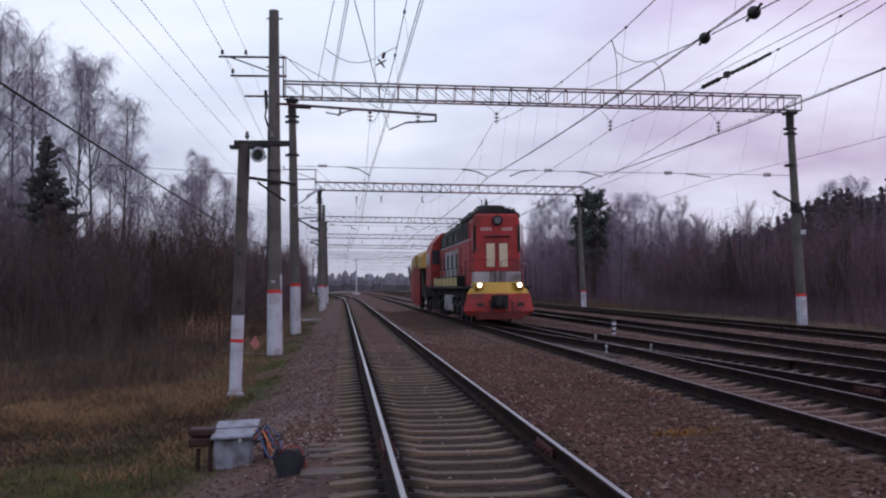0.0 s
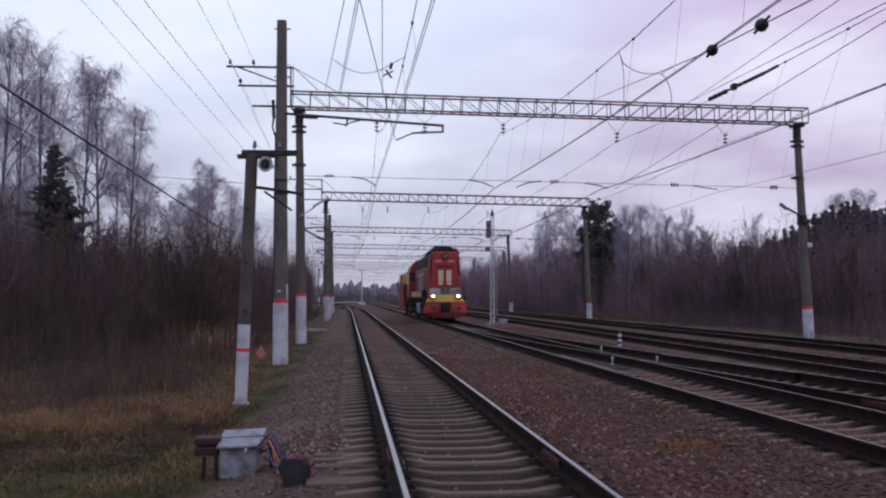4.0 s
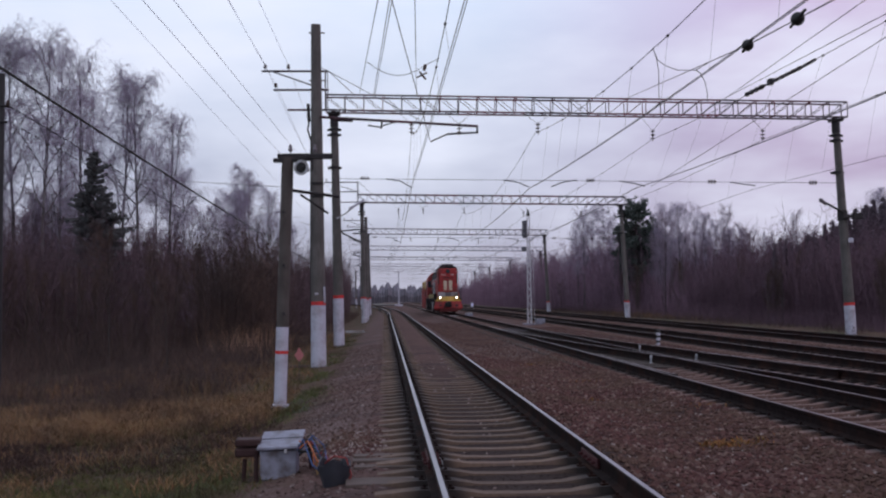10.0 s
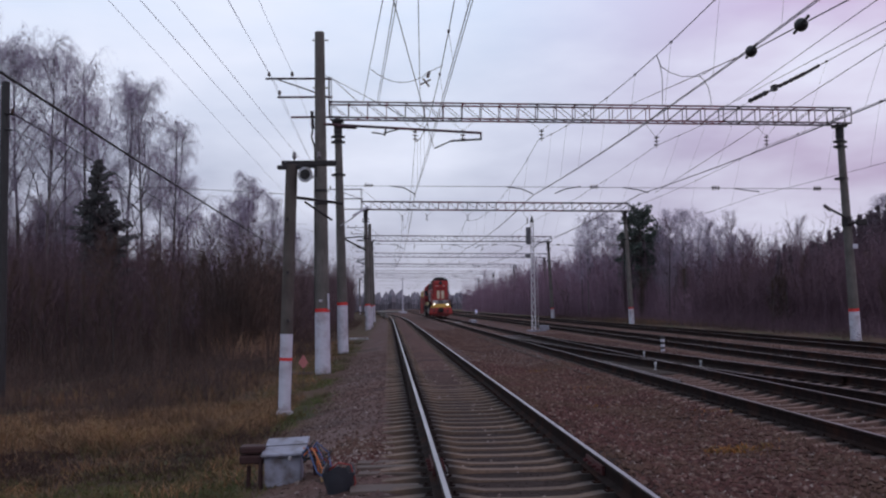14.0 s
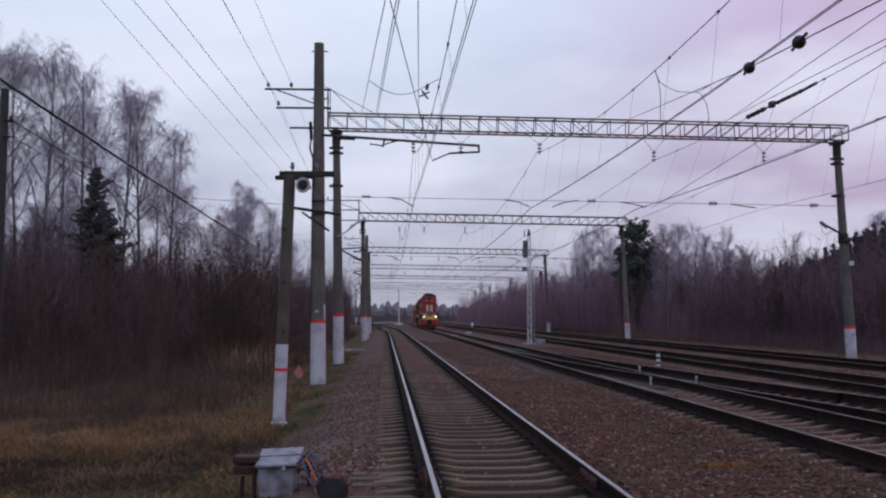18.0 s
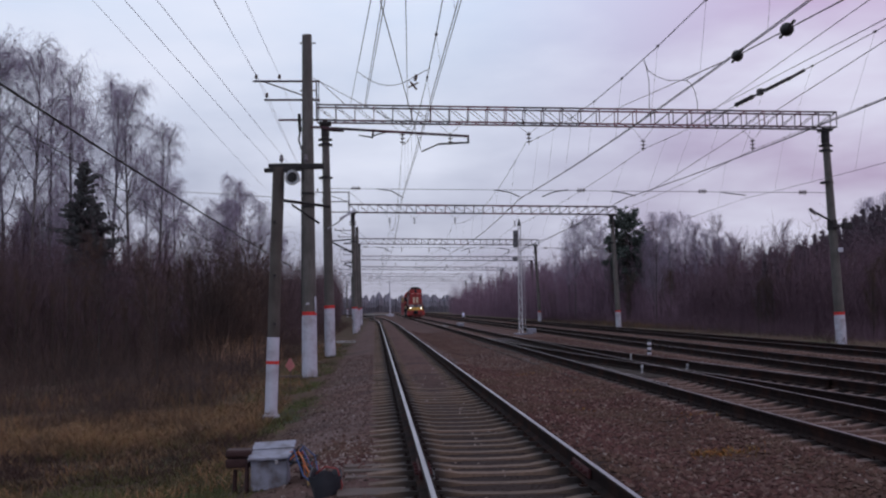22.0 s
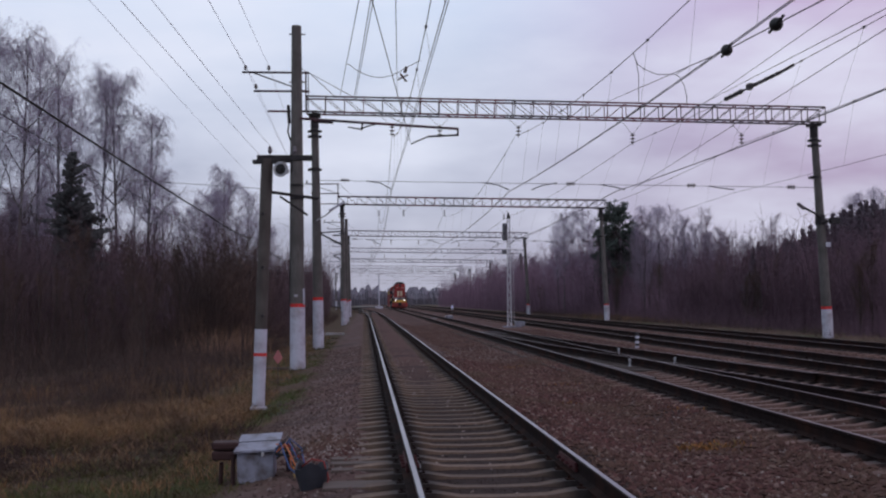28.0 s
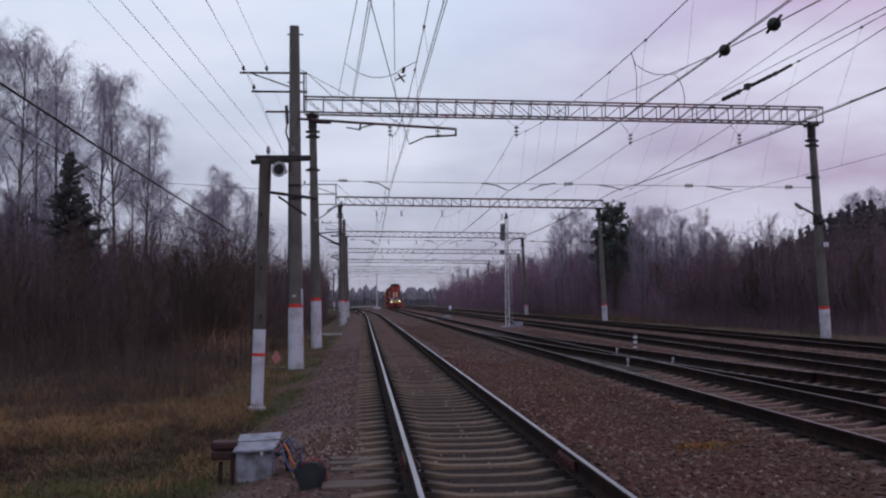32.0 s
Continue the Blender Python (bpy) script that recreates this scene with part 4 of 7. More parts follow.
lp("coupler_pocket", Geo().box(-0.34, 0.30, -0.74, -0.1, 0.62, 1.14), M_LBLACK, bevel=0.03)
lp("coupler", Geo().box(-0.15, 0.15, -1.0, -0.6, 0.78, 1.06).box(-0.21, -0.05, -1.12, -0.92, 0.72, 1.10).box(0.08, 0.19, -1.05, -0.92, 0.78, 1.05).box(-0.3, 0.28, -0.82, -0.7, 1.10, 1.17), M_DARK, bevel=0.02)
for x in (-0.8, 0.8):
    h = lp("headlamp", Geo().lathe([(0.135, -0.42), (0.14, -0.28), (0.11, -0.05)], 16, (x, 0, 1.55), "y"), M_LYEL, "headlamp in a yellow housing")
    lp("lamp_glass", Geo().lathe([(0.082, -0.435), (0.07, -0.425)], 16, (x, 0, 1.55), "y"), M_HEAD, "glowing lamp glass", h)
    lp("lamp_box", Geo().box(x - 0.19, x + 0.17, -0.26, 0.1, 1.38, 1.66), M_LYEL, bevel=0.03)
    lp("buffer_step", Geo().box(x - 0.12, x + 0.12, -0.75, -0.55, 0.72, 0.85), M_DARK)
    lp("air_hose", Geo().path([(x * 0.55, -0.5, 0.95), (x * 0.55, -0.85, 0.85), (x * 0.5, -0.9, 0.5)], 0.03), M_LBLACK)
# deck and frame
lp("frame", Geo().box(-1.05, 1.05, 0.1, 18.0, 1.05, 1.42), M_LBLACK, bevel=0.03)
lp("deck", Geo().box(-1.36, 1.36, -0.02, 18.1, 1.42, 1.5), M_DARK)
lp("buffer_beam", Geo().box(-0.98, 0.98, -0.14, 0.2, 1.25, 1.66), M_LYEL, bevel=0.02)
lp("nose_box", Geo().box(-0.96, 0.96, 0.12, 1.2, 1.5, 2.08), M_LGREY, "dirty grey box below the nose", bevel=0.03)
lp("nose_hatch", Geo().box(-0.30, 0.34, 0.05, 0.14, 1.66, 2.1), M_STEEL, bevel=0.02)
# the cooling section at the front, full height
prof = [(-0.95, 1.5), (-0.95, 4.15), (-0.85, 4.42), (-0.45, 4.62), (0.38, 4.62), (0.85, 4.42), (0.95, 4.15), (0.95, 1.5)]
lp("nose", Geo().extrude([(x, min(z, 4.40)) if abs(x) > 0.9 else (x, min(z, 4.42)) for x, z in prof], 0.25, 4.4), M_LRED, "red radiator housing", bevel=0.09)
roof = [(-1.0, 4.26), (-0.98, 4.42), (-0.72, 4.60), (-0.34, 4.70), (0.34, 4.70), (0.72, 4.60), (0.98, 4.42), (1.0, 4.26)]
lp("roof_edge", Geo().extrude(roof, 0.42, 4.5), M_LBLACK, "sooty black roof", bevel=0.03)
lp("roof_fan", Geo().lathe([(0.62, 4.68), (0.62, 4.82), (0.5, 4.86)], 20, (0, 1.9, 0)), M_LBLACK)
lp("roof_fan", Geo().lathe([(0.55, 4.68), (0.55, 4.80), (0.45, 4.84)], 20, (0, 5.4, 0)), M_LBLACK)
for x in (-0.26, 0.26):
    lp("shutter", Geo().box(x - 0.165, x + 0.165, 0.20, 0.26, 2.28, 3.22), M_LCREAM, "cream shutter", bevel=0.008)
    for k in range(7):
        lp("slat", Geo().box(x - 0.15, x + 0.15, 0.185, 0.20, 2.33 + k * 0.125, 2.37 + k * 0.125), M_LCREAM)
    lp("nose_door", Geo().box(x - 0.23, x + 0.23, 0.225, 0.252, 2.12, 3.36), M_LRED, bevel=0.01)
lp("grab_rail", Geo().tube((-0.54, 0.16, 3.5), (0.54, 0.16, 3.5), 0.03, n=6), M_LBLACK)
lampo = lp("top_lamp", Geo().lathe([(0.19, 0.08), (0.21, 0.10), (0.21, 0.30)], 18, (0.02, 0, 4.15), "y"), M_LBLACK, "unlit round headlamp with a black rim")
lp("lamp_glass", Geo().lathe([(0.14, 0.07), (0.13, 0.09)], 18, (0.02, 0, 4.15), "y"), M_GLASS, "", lampo)
M_LTXT = mat("loco_lettering", (0.5, 0.34, 0.33), (0.4, 0.26, 0.26), 0.6, 0, 5, 0)
for x0, w in ((-0.64, 0.09), (-0.53, 0.09), (-0.42, 0.11), (-0.29, 0.09), (0.22, 0.09), (0.33, 0.09), (0.44, 0.09), (0.55, 0.09)):
    lp("letter_bar", Geo().box(x0, x0 + w - 0.025, 0.235, 0.249, 3.74, 3.87), M_LTXT)
for s in (-1, 1):
    lp("handrail", Geo().tube((s * 1.06, 0.45, 1.6), (s * 1.06, 0.45, 4.0), 0.022).tube((s * 1.06, 0.45, 4.0), (s * 0.93, 0.55, 4.0), 0.018).tube((s * 1.06, 0.45, 2.9), (s * 0.93, 0.55, 2.9), 0.018), M_LRED)
    lp("ladder", Geo().box(s * 0.9 - 0.05, s * 0.9 + 0.05, 0.20, 0.27, 2.9, 3.95), M_LBLACK)
    lp("front_railing", Geo().path([(s * 1.3, 0.0, 1.5), (s * 1.3, 0.0, 2.5), (s * 0.55, 0.0, 2.58), (s * 0.12, 0.0, 2.5), (s * 0.12, 0.0, 1.5)], 0.014).tube((s * 1.3, 0.0, 2.1), (s * 0.12, 0.0, 2.1), 0.01), M_LBLACK)
    lp("corner_step", Geo().box(s * 1.2 - 0.15, s * 1.2 + 0.15, 0.2, 0.6, 0.35, 0.4).box(s * 1.2 - 0.15, s * 1.2 + 0.15, 0.2, 0.6, 0.75, 0.8).box(s * 1.2 - 0.15, s * 1.2 + 0.15, 0.55, 0.6, 0.35, 1.42), M_LBLACK)
    lp("radiator_grille", Geo().box(s * 0.95 - 0.02, s * 0.95 + 0.02, 1.9, 4.2, 3.5, 4.2), M_LBLACK)
    for k in range(4):
        lp("side_door", Geo().box(s * 0.955 - 0.014, s * 0.955 + 0.014, 0.7 + k * 0.88, 1.48 + k * 0.88, 1.62, 2.9), M_LRED, bevel=0.006)
    # engine hood doors, alternating red and grey
    for k in range(10):
        y0 = 4.7 + k * 0.96
        lp("hood_door", Geo().box(s * 0.965 - 0.016, s * 0.965 + 0.016, y0, y0 + 0.85, 1.6, 3.2), M_LRED if k < 1 or k > 6 else M_LGREY, "" if k < 1 or k > 6 else "grey weathered hood door", bevel=0.006)
        if k % 2 == 1:
            lp("louvre", Geo().box(s * 0.985 - 0.012, s * 0.985 + 0.012, y0 + 0.12, y0 + 0.7, 2.35, 3.0), M_LBLACK)
        if k > 1:
            lp("hood_window", Geo().box(s * 0.90 - 0.02, s * 0.90 + 0.02, y0 + 0.1, y0 + 0.75, 3.5, 3.98), M_LDARKG if k % 3 else M_LBLACK)
    lp("side_railing", Geo().tube((s * 1.32, 1.2, 2.3), (s * 1.32, 13.0, 2.3), 0.018, n=5).tube((s * 1.32, 1.2, 1.9), (s * 1.32, 13.0, 1.9), 0.014, n=5), M_LBLACK)
    for k in range(8):
        lp("stanchion", Geo().tube((s * 1.32, 1.2 + k * 1.68, 1.5), (s * 1.32, 1.2 + k * 1.68, 2.3), 0.018, n=5), M_LBLACK)
    for k in range(9):
        lp("battery_door", Geo().box(s * 1.30 - 0.02, s * 1.30 + 0.02, 3.2 + k * 1.25, 4.15 + k * 1.25, 1.52, 1.93), M_LLOCK, "yellowish locker door", bevel=0.006)
    lp("hood_stripe", Geo().box(s * 0.95 - 0.02, s * 0.95 + 0.02, 0.6, 14.3, 3.40, 3.46), M_LGREY)
prof2 = [(-0.95, 1.5), (-0.95, 3.4), (-0.82, 4.2), (-0.5, 4.5), (0.5, 4.5), (0.82, 4.2), (0.95, 3.4), (0.95, 1.5)]
lp("engine_hood", Geo().extrude([(x, min(z, 3.42)) for x, z in prof2 if z < 3.5], 4.4, 14.4), M_LRED, "long red engine hood", bevel=0.02)
lp("hood_roof", Geo().extrude([p for p in prof2 if p[1] > 3.3], 4.4, 14.4), M_LBLACK, "sooty black hood roof", bevel=0.03)
rl = random.Random(9)
for k in range(9):
    y = 4.9 + k * 1.02
    lp("roof_hatch", Geo().box(-0.42, 0.42, y, y + 0.8, 4.48, 4.53 + rl.uniform(0.0, 0.12)), M_LBLACK, bevel=0.02)
for s in (-1, 1):
    lp("roof_rail", Geo().tube((s * 0.62, 0.6, 4.72), (s * 0.62, 14.0, 4.56), 0.02, n=5), M_LBLACK)
    lp("roof_lug", Geo().box(s * 0.75 - 0.08, s * 0.75 + 0.08, 0.6, 1.0, 4.46, 4.66), M_LDARKG, bevel=0.02)
    for k in range(6):
        lp("radiator_slat", Geo().box(s * 0.965 - 0.02, s * 0.965 + 0.02, 1.95, 4.15, 3.56 + k * 0.105, 3.59 + k * 0.105), M_LDARKG)
lp("exhaust", Geo().tube((0, 7.8, 4.4), (0, 7.8, 4.85), 0.2, n=12), M_LBLACK)
lp("lockers", Geo().box(-1.28, 1.28, 3.1, 14.3, 1.5, 1.96), M_LBLACK)
# cab
cabp = [(-1.45, 1.5), (-1.45, 3.3), (-1.30, 3.85), (-0.8, 4.32), (0.8, 4.32), (1.30, 3.85), (1.45, 3.3), (1.45, 1.5)]
lp("cab", Geo().extrude(cabp, 14.4, 17.6), M_LRED, "red driver's cab", bevel=0.03)
lp("cab_roof", Geo().extrude([(-1.38, 3.75), (-0.85, 4.37), (0.85, 4.37), (1.38, 3.75), (0.7, 4.25), (-0.7, 4.25)], 14.3, 17.75), M_LRED)
for s in (-1, 1):
    lp("cab_window", Geo().box(s * 1.19 - 0.17, s * 1.19 + 0.17, 14.36, 14.41, 2.75, 3.4), M_GLASS, bevel=0.01)
    lp("window_frame", Geo().box(s * 1.19 - 0.2, s * 1.19 + 0.2, 14.38, 14.405, 2.7, 3.45), M_LBLACK)
    for y in (15.2, 16.4):
        lp("side_window", Geo().box(s * 1.455 - 0.01, s * 1.455 + 0.01, y, y + 0.8, 2.55, 3.3), M_GLASS)
lp("horn", Geo().tube((0.3, 14.2, 4.45), (0.3, 14.8, 4.45), 0.08, 0.03, n=8), M_LBLACK)
# bogies and tanks
WHEELS = []
lp("fuel_tank", Geo().box(-1.15, 1.15, 6.6, 10.2, 0.35, 1.1), M_LGREY, "dirty grey fuel tank", bevel=0.08)
for yb in (2.0, 12.4):
    for s in (-1, 1):
        lp("bogie_frame", Geo().box(s * 1.02 - 0.09, s * 1.02 + 0.09, yb - 0.5, yb + 4.0, 0.55, 0.85), M_LBLACK, bevel=0.03)
        for k in range(3):
            lp("axle_box", Geo().box(s * 1.12 - 0.1, s * 1.12 + 0.1, yb + k * 1.75 - 0.2, yb + k * 1.75 + 0.2, 0.35, 0.72), M_DARK, bevel=0.03)
            lp("spring", Geo().lathe([(0.12, 0.72), (0.12, 1.02)], 10, (s * 1.1, yb + k * 1.75 + 0.5, 0)), M_DARK)
    for k in range(3):
        ax = part("wheelset", Geo().tube((-0.8, 0, 0), (0.8, 0, 0), 0.09, n=10), M_DARK, LOCO, m=pose(0, yb + k * 1.75, 0.525))
        WHEELS.append((ax, yb + k * 1.75))
        for s in (-1, 1):
            part("wheel", Geo().lathe([(0.5, s * 0.70), (0.525, s * 0.735), (0.52, s * 0.83), (0.3, s * 0.84), (0.2, s * 0.80)] if s > 0 else [(0.2, -0.80), (0.3, -0.84), (0.52, -0.83), (0.525, -0.735), (0.5, -0.70)], 24, axis="x"), M_DARK, ax)

M_WYEL = mat("wagon_yellow", (0.36, 0.225, 0.05), (0.25, 0.16, 0.045), 0.65, 0, 5, 0.1, 0.003, c3=(0.16, 0.11, 0.05), scale3=1.3)
# the snow wagon pulled behind: red side wing under a yellow hood
WAGON = thing("snow_wagon", "snow clearing wagon with red side wing and yellow hood", "rail wagon", 6.2, 60, 0)


def wp(name, g, m_, label="", **k):
    return part(name, g, m_, WAGON, label, **k)


wp("frame", Geo().box(-1.2, 1.2, 0, 11, 0.9, 1.35), M_LBLACK, bevel=0.03)
wp("hood", Geo().extrude([(-1.45, 2.6), (-1.4, 3.35), (-1.0, 3.75), (1.0, 3.75), (1.4, 3.35), (1.45, 2.6)], 0.8, 9.5), M_WYEL, "dirty yellow hood", bevel=0.04)
wp("side_wall", Geo().box(-1.22, 1.22, 1.6, 9.4, 1.35, 2.6), M_LBLACK)
wp("wing", Geo().add([(-1.32, 3.2, 0.35), (-1.6, 4.8, 0.35), (-1.6, 4.8, 2.75), (-1.32, 3.2, 2.75), (-1.24, 3.25, 0.35), (-1.52, 4.85, 0.35), (-1.52, 4.85, 2.75), (-1.24, 3.25, 2.75)],
   [(0, 1, 2, 3), (7, 6, 5, 4), (0, 4, 5, 1), (3, 2, 6, 7), (0, 3, 7, 4), (1, 5, 6, 2)]), M_LRED, "red side wing", bevel=0.02)
wp("wing_top", Geo().box(-1.58, -1.25, 3.2, 5.0, 2.75, 3.45), M_WYEL, bevel=0.03)
wp("rear_wing", Geo().box(-1.5, -1.3, 6.0, 9.0, 0.5, 2.6), M_LRED, bevel=0.02)
wp("coupler", Geo().box(-0.15, 0.15, -0.8, 0.1, 0.9, 1.2).box(-0.15, 0.15, 11, 12, 0.9, 1.2), M_DARK)
wp("railing", Geo().path([(-1.4, 9.6, 1.35), (-1.5, 9.8, 3.0), (-1.4, 10.8, 2.7), (-1.4, 10.9, 1.35)], 0.04), M_GREYPAINT)
wp("end_post", Geo().tube((-1.3, 10.6, 1.3), (-1.55, 10.9, 2.9), 0.06).tube((1.3, 10.6, 1.3), (1.3, 10.9, 2.9), 0.06), M_LBLACK)
for y in (1.6, 3.4, 7.6, 9.4):
    for s in (-1, 1):
        wp("wheel", Geo().lathe([(0.45, s * 0.70), (0.475, s * 0.74), (0.47, s * 0.83), (0.2, s * 0.84)] if s > 0 else [(0.2, -0.84), (0.47, -0.83), (0.475, -0.74), (0.45, -0.70)], 20, (0, y, 0.475), "x"), M_DARK)

# ---- trees, scrub and grass ----
M_BIRCH = mat("birch_bark", (0.10, 0.092, 0.095), (0.05, 0.045, 0.047), 0.9, 0, 3, 0.2, 0.01, stretch=(1, 1, 0.4), c3=(0.14, 0.13, 0.135), scale3=1.1)
M_BARK = mat("dark_bark", (0.055, 0.045, 0.043), (0.03, 0.025, 0.024), 0.95, 0, 6, 0.4, 0.01, stretch=(2, 2, 0.4))
# Haze on the distant crowns is lightened into this lilac.
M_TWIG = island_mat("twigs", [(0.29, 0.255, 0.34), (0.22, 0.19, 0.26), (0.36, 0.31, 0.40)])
M_TWIGD = island_mat("twigs_dark", [(0.084, 0.055, 0.049), (0.048, 0.033, 0.031), (0.132, 0.081, 0.065)], patch=(0.038, 0.028, 0.027), scale=0.35)
M_NEEDLE = island_mat("needles", [(0.07, 0.073, 0.077), (0.088, 0.09, 0.094), (0.057, 0.058, 0.063)])
M_PINE = island_mat("pine_needles", [(0.055, 0.072, 0.066), (0.08, 0.098, 0.088), (0.04, 0.05, 0.048)])
M_DRY = island_mat("dry_grass", [(0.24, 0.13, 0.066), (0.17, 0.092, 0.05), (0.29, 0.18, 0.092), (0.12, 0.068, 0.043), (0.19, 0.14, 0.056)], patch=(0.07, 0.046, 0.034), scale=1.1)
M_GREEN = island_mat("green_grass", [(0.05, 0.07, 0.02), (0.075, 0.095, 0.025), (0.10, 0.085, 0.03), (0.13, 0.08, 0.035)], patch=(0.045, 0.032, 0.022), scale=1.6)
# Haze is put into this paler mauve of the farther thicket.
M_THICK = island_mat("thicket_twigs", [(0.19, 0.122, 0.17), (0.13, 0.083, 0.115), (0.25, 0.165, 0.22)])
# Darker copy of the thicket twigs, for the left-hand wood.
M_THICKL = island_mat("thicket_twigs_dark", [(0.095, 0.062, 0.072), (0.06, 0.040, 0.047), (0.13, 0.085, 0.098)])
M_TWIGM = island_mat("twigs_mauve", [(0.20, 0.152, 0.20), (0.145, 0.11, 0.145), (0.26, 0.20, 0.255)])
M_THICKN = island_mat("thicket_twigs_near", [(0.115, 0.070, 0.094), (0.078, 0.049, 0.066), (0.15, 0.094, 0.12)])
M_LEAF = island_mat("withered_leaves", [(0.24, 0.10, 0.03), (0.14, 0.062, 0.025), (0.13, 0.09, 0.03)])
M_DEAD = island_mat("dead_weeds", [(0.028, 0.016, 0.0155), (0.018, 0.011, 0.011), (0.045, 0.025, 0.022), (0.07, 0.04, 0.033)])
M_REED = island_mat("pale_reed", [(0.38, 0.24, 0.16), (0.27, 0.165, 0.11), (0.46, 0.30, 0.20)])


def unit(v):
    return v / np.maximum(np.linalg.norm(v, axis=-1, keepdims=True), 1e-9)


def bare_tree(seed, h, n_limb=26, spread=0.30, droop=0.5, up=0.9, trunk_r=0.011, start=0.3, density=1.0, tw=0.0024):
    """Trunk and limbs, then twigs with fine tips. Returns two meshes' worth of segments, foot at the origin."""
    r = np.random.RandomState(seed)
    trunk, twig, fine = [], [], []
    n = 12
    pts = [np.zeros(3)]
    lean = r.uniform(-0.04, 0.04, 2)
    for k in range(n):
        pts.append(pts[-1] + np.array([lean[0] + r.uniform(-.03, .03), lean[1] + r.uniform(-.03, .03), 1.0]) * h / n)
    R = lambda t: h * trunk_r * (1 - t) ** 0.8 + 0.012
    for k in range(n):
        trunk.append((pts[k], pts[k + 1], R(k / n), R((k + 1) / n)))
    for i in range(int(n_limb * density)):
        t = start + (1 - start) * (i + r.rand()) / (n_limb * density)
        t = min(t, 0.97)
        a = r.rand() * 6.283
        L = h * spread * (0.32 + 0.8 * math.sin(math.pi * min(1.0, 0.12 + t * 0.82))) * r.uniform(0.65, 1.15)
        k = int(t * n)
        p = pts[k] + (pts[k + 1] - pts[k]) * (t * n - k)
        d = unit(np.array([math.cos(a), math.sin(a), up * r.uniform(0.7, 1.4)]))
        rr = R(t) * 0.38
        m = 6
        for s in range(m):
            q = p + d * L / m
            trunk.append((p, q, rr * (1 - s / m) + 0.006, rr * (1 - (s + 1) / m) + 0.004))
            for _ in range(int(4 * density)):
                b = unit(d + r.uniform(-0.9, 0.9, 3))
                l2 = L * 0.26 * r.uniform(0.6, 1.3)
                p2, d2 = p + (q - p) * r.rand(), b
                for u in range(3):
                    q2 = p2 + d2 * l2 / 3
                    twig.append((p2, q2, tw * (2.0 - u * 0.4), tw * (1.6 - u * 0.4)))
                    for _w in range(3):
                        d3 = unit(d2 * 0.6 + r.uniform(-0.8, 0.8, 3) + np.array([0, 0, -droop]))
                        l3 = h * 0.055 * r.uniform(0.5, 1.3)
                        fine.append((p2, p2 + d3 * l3, tw * 1.25))
                    p2, d2 = q2, unit(d2 + r.uniform(-0.3, 0.3, 3) - np.array([0, 0, droop * 0.35]))
            d = unit(d + r.uniform(-0.18, 0.18, 3) + np.array([0, 0, 0.10]))
            p = q
    for k in range(int(40 * density)):
        t = r.uniform(0.8, 1.0)
        p = pts[int(t * n * 0.999)]
        d = unit(r.uniform(-1, 1, 3) + np.array([0, 0, 0.9]))
        twig.append((p, p + d * h * 0.06, tw * 2, tw))

    def g(rows):
        P, Q, A, B = (np.array([x[j] for x in rows]) for j in range(4))
        return Geo().segs(P, Q, A, B)
    return g(trunk), g(twig).cones(*(np.array([x[j] for x in fine]) for j in range(3)))


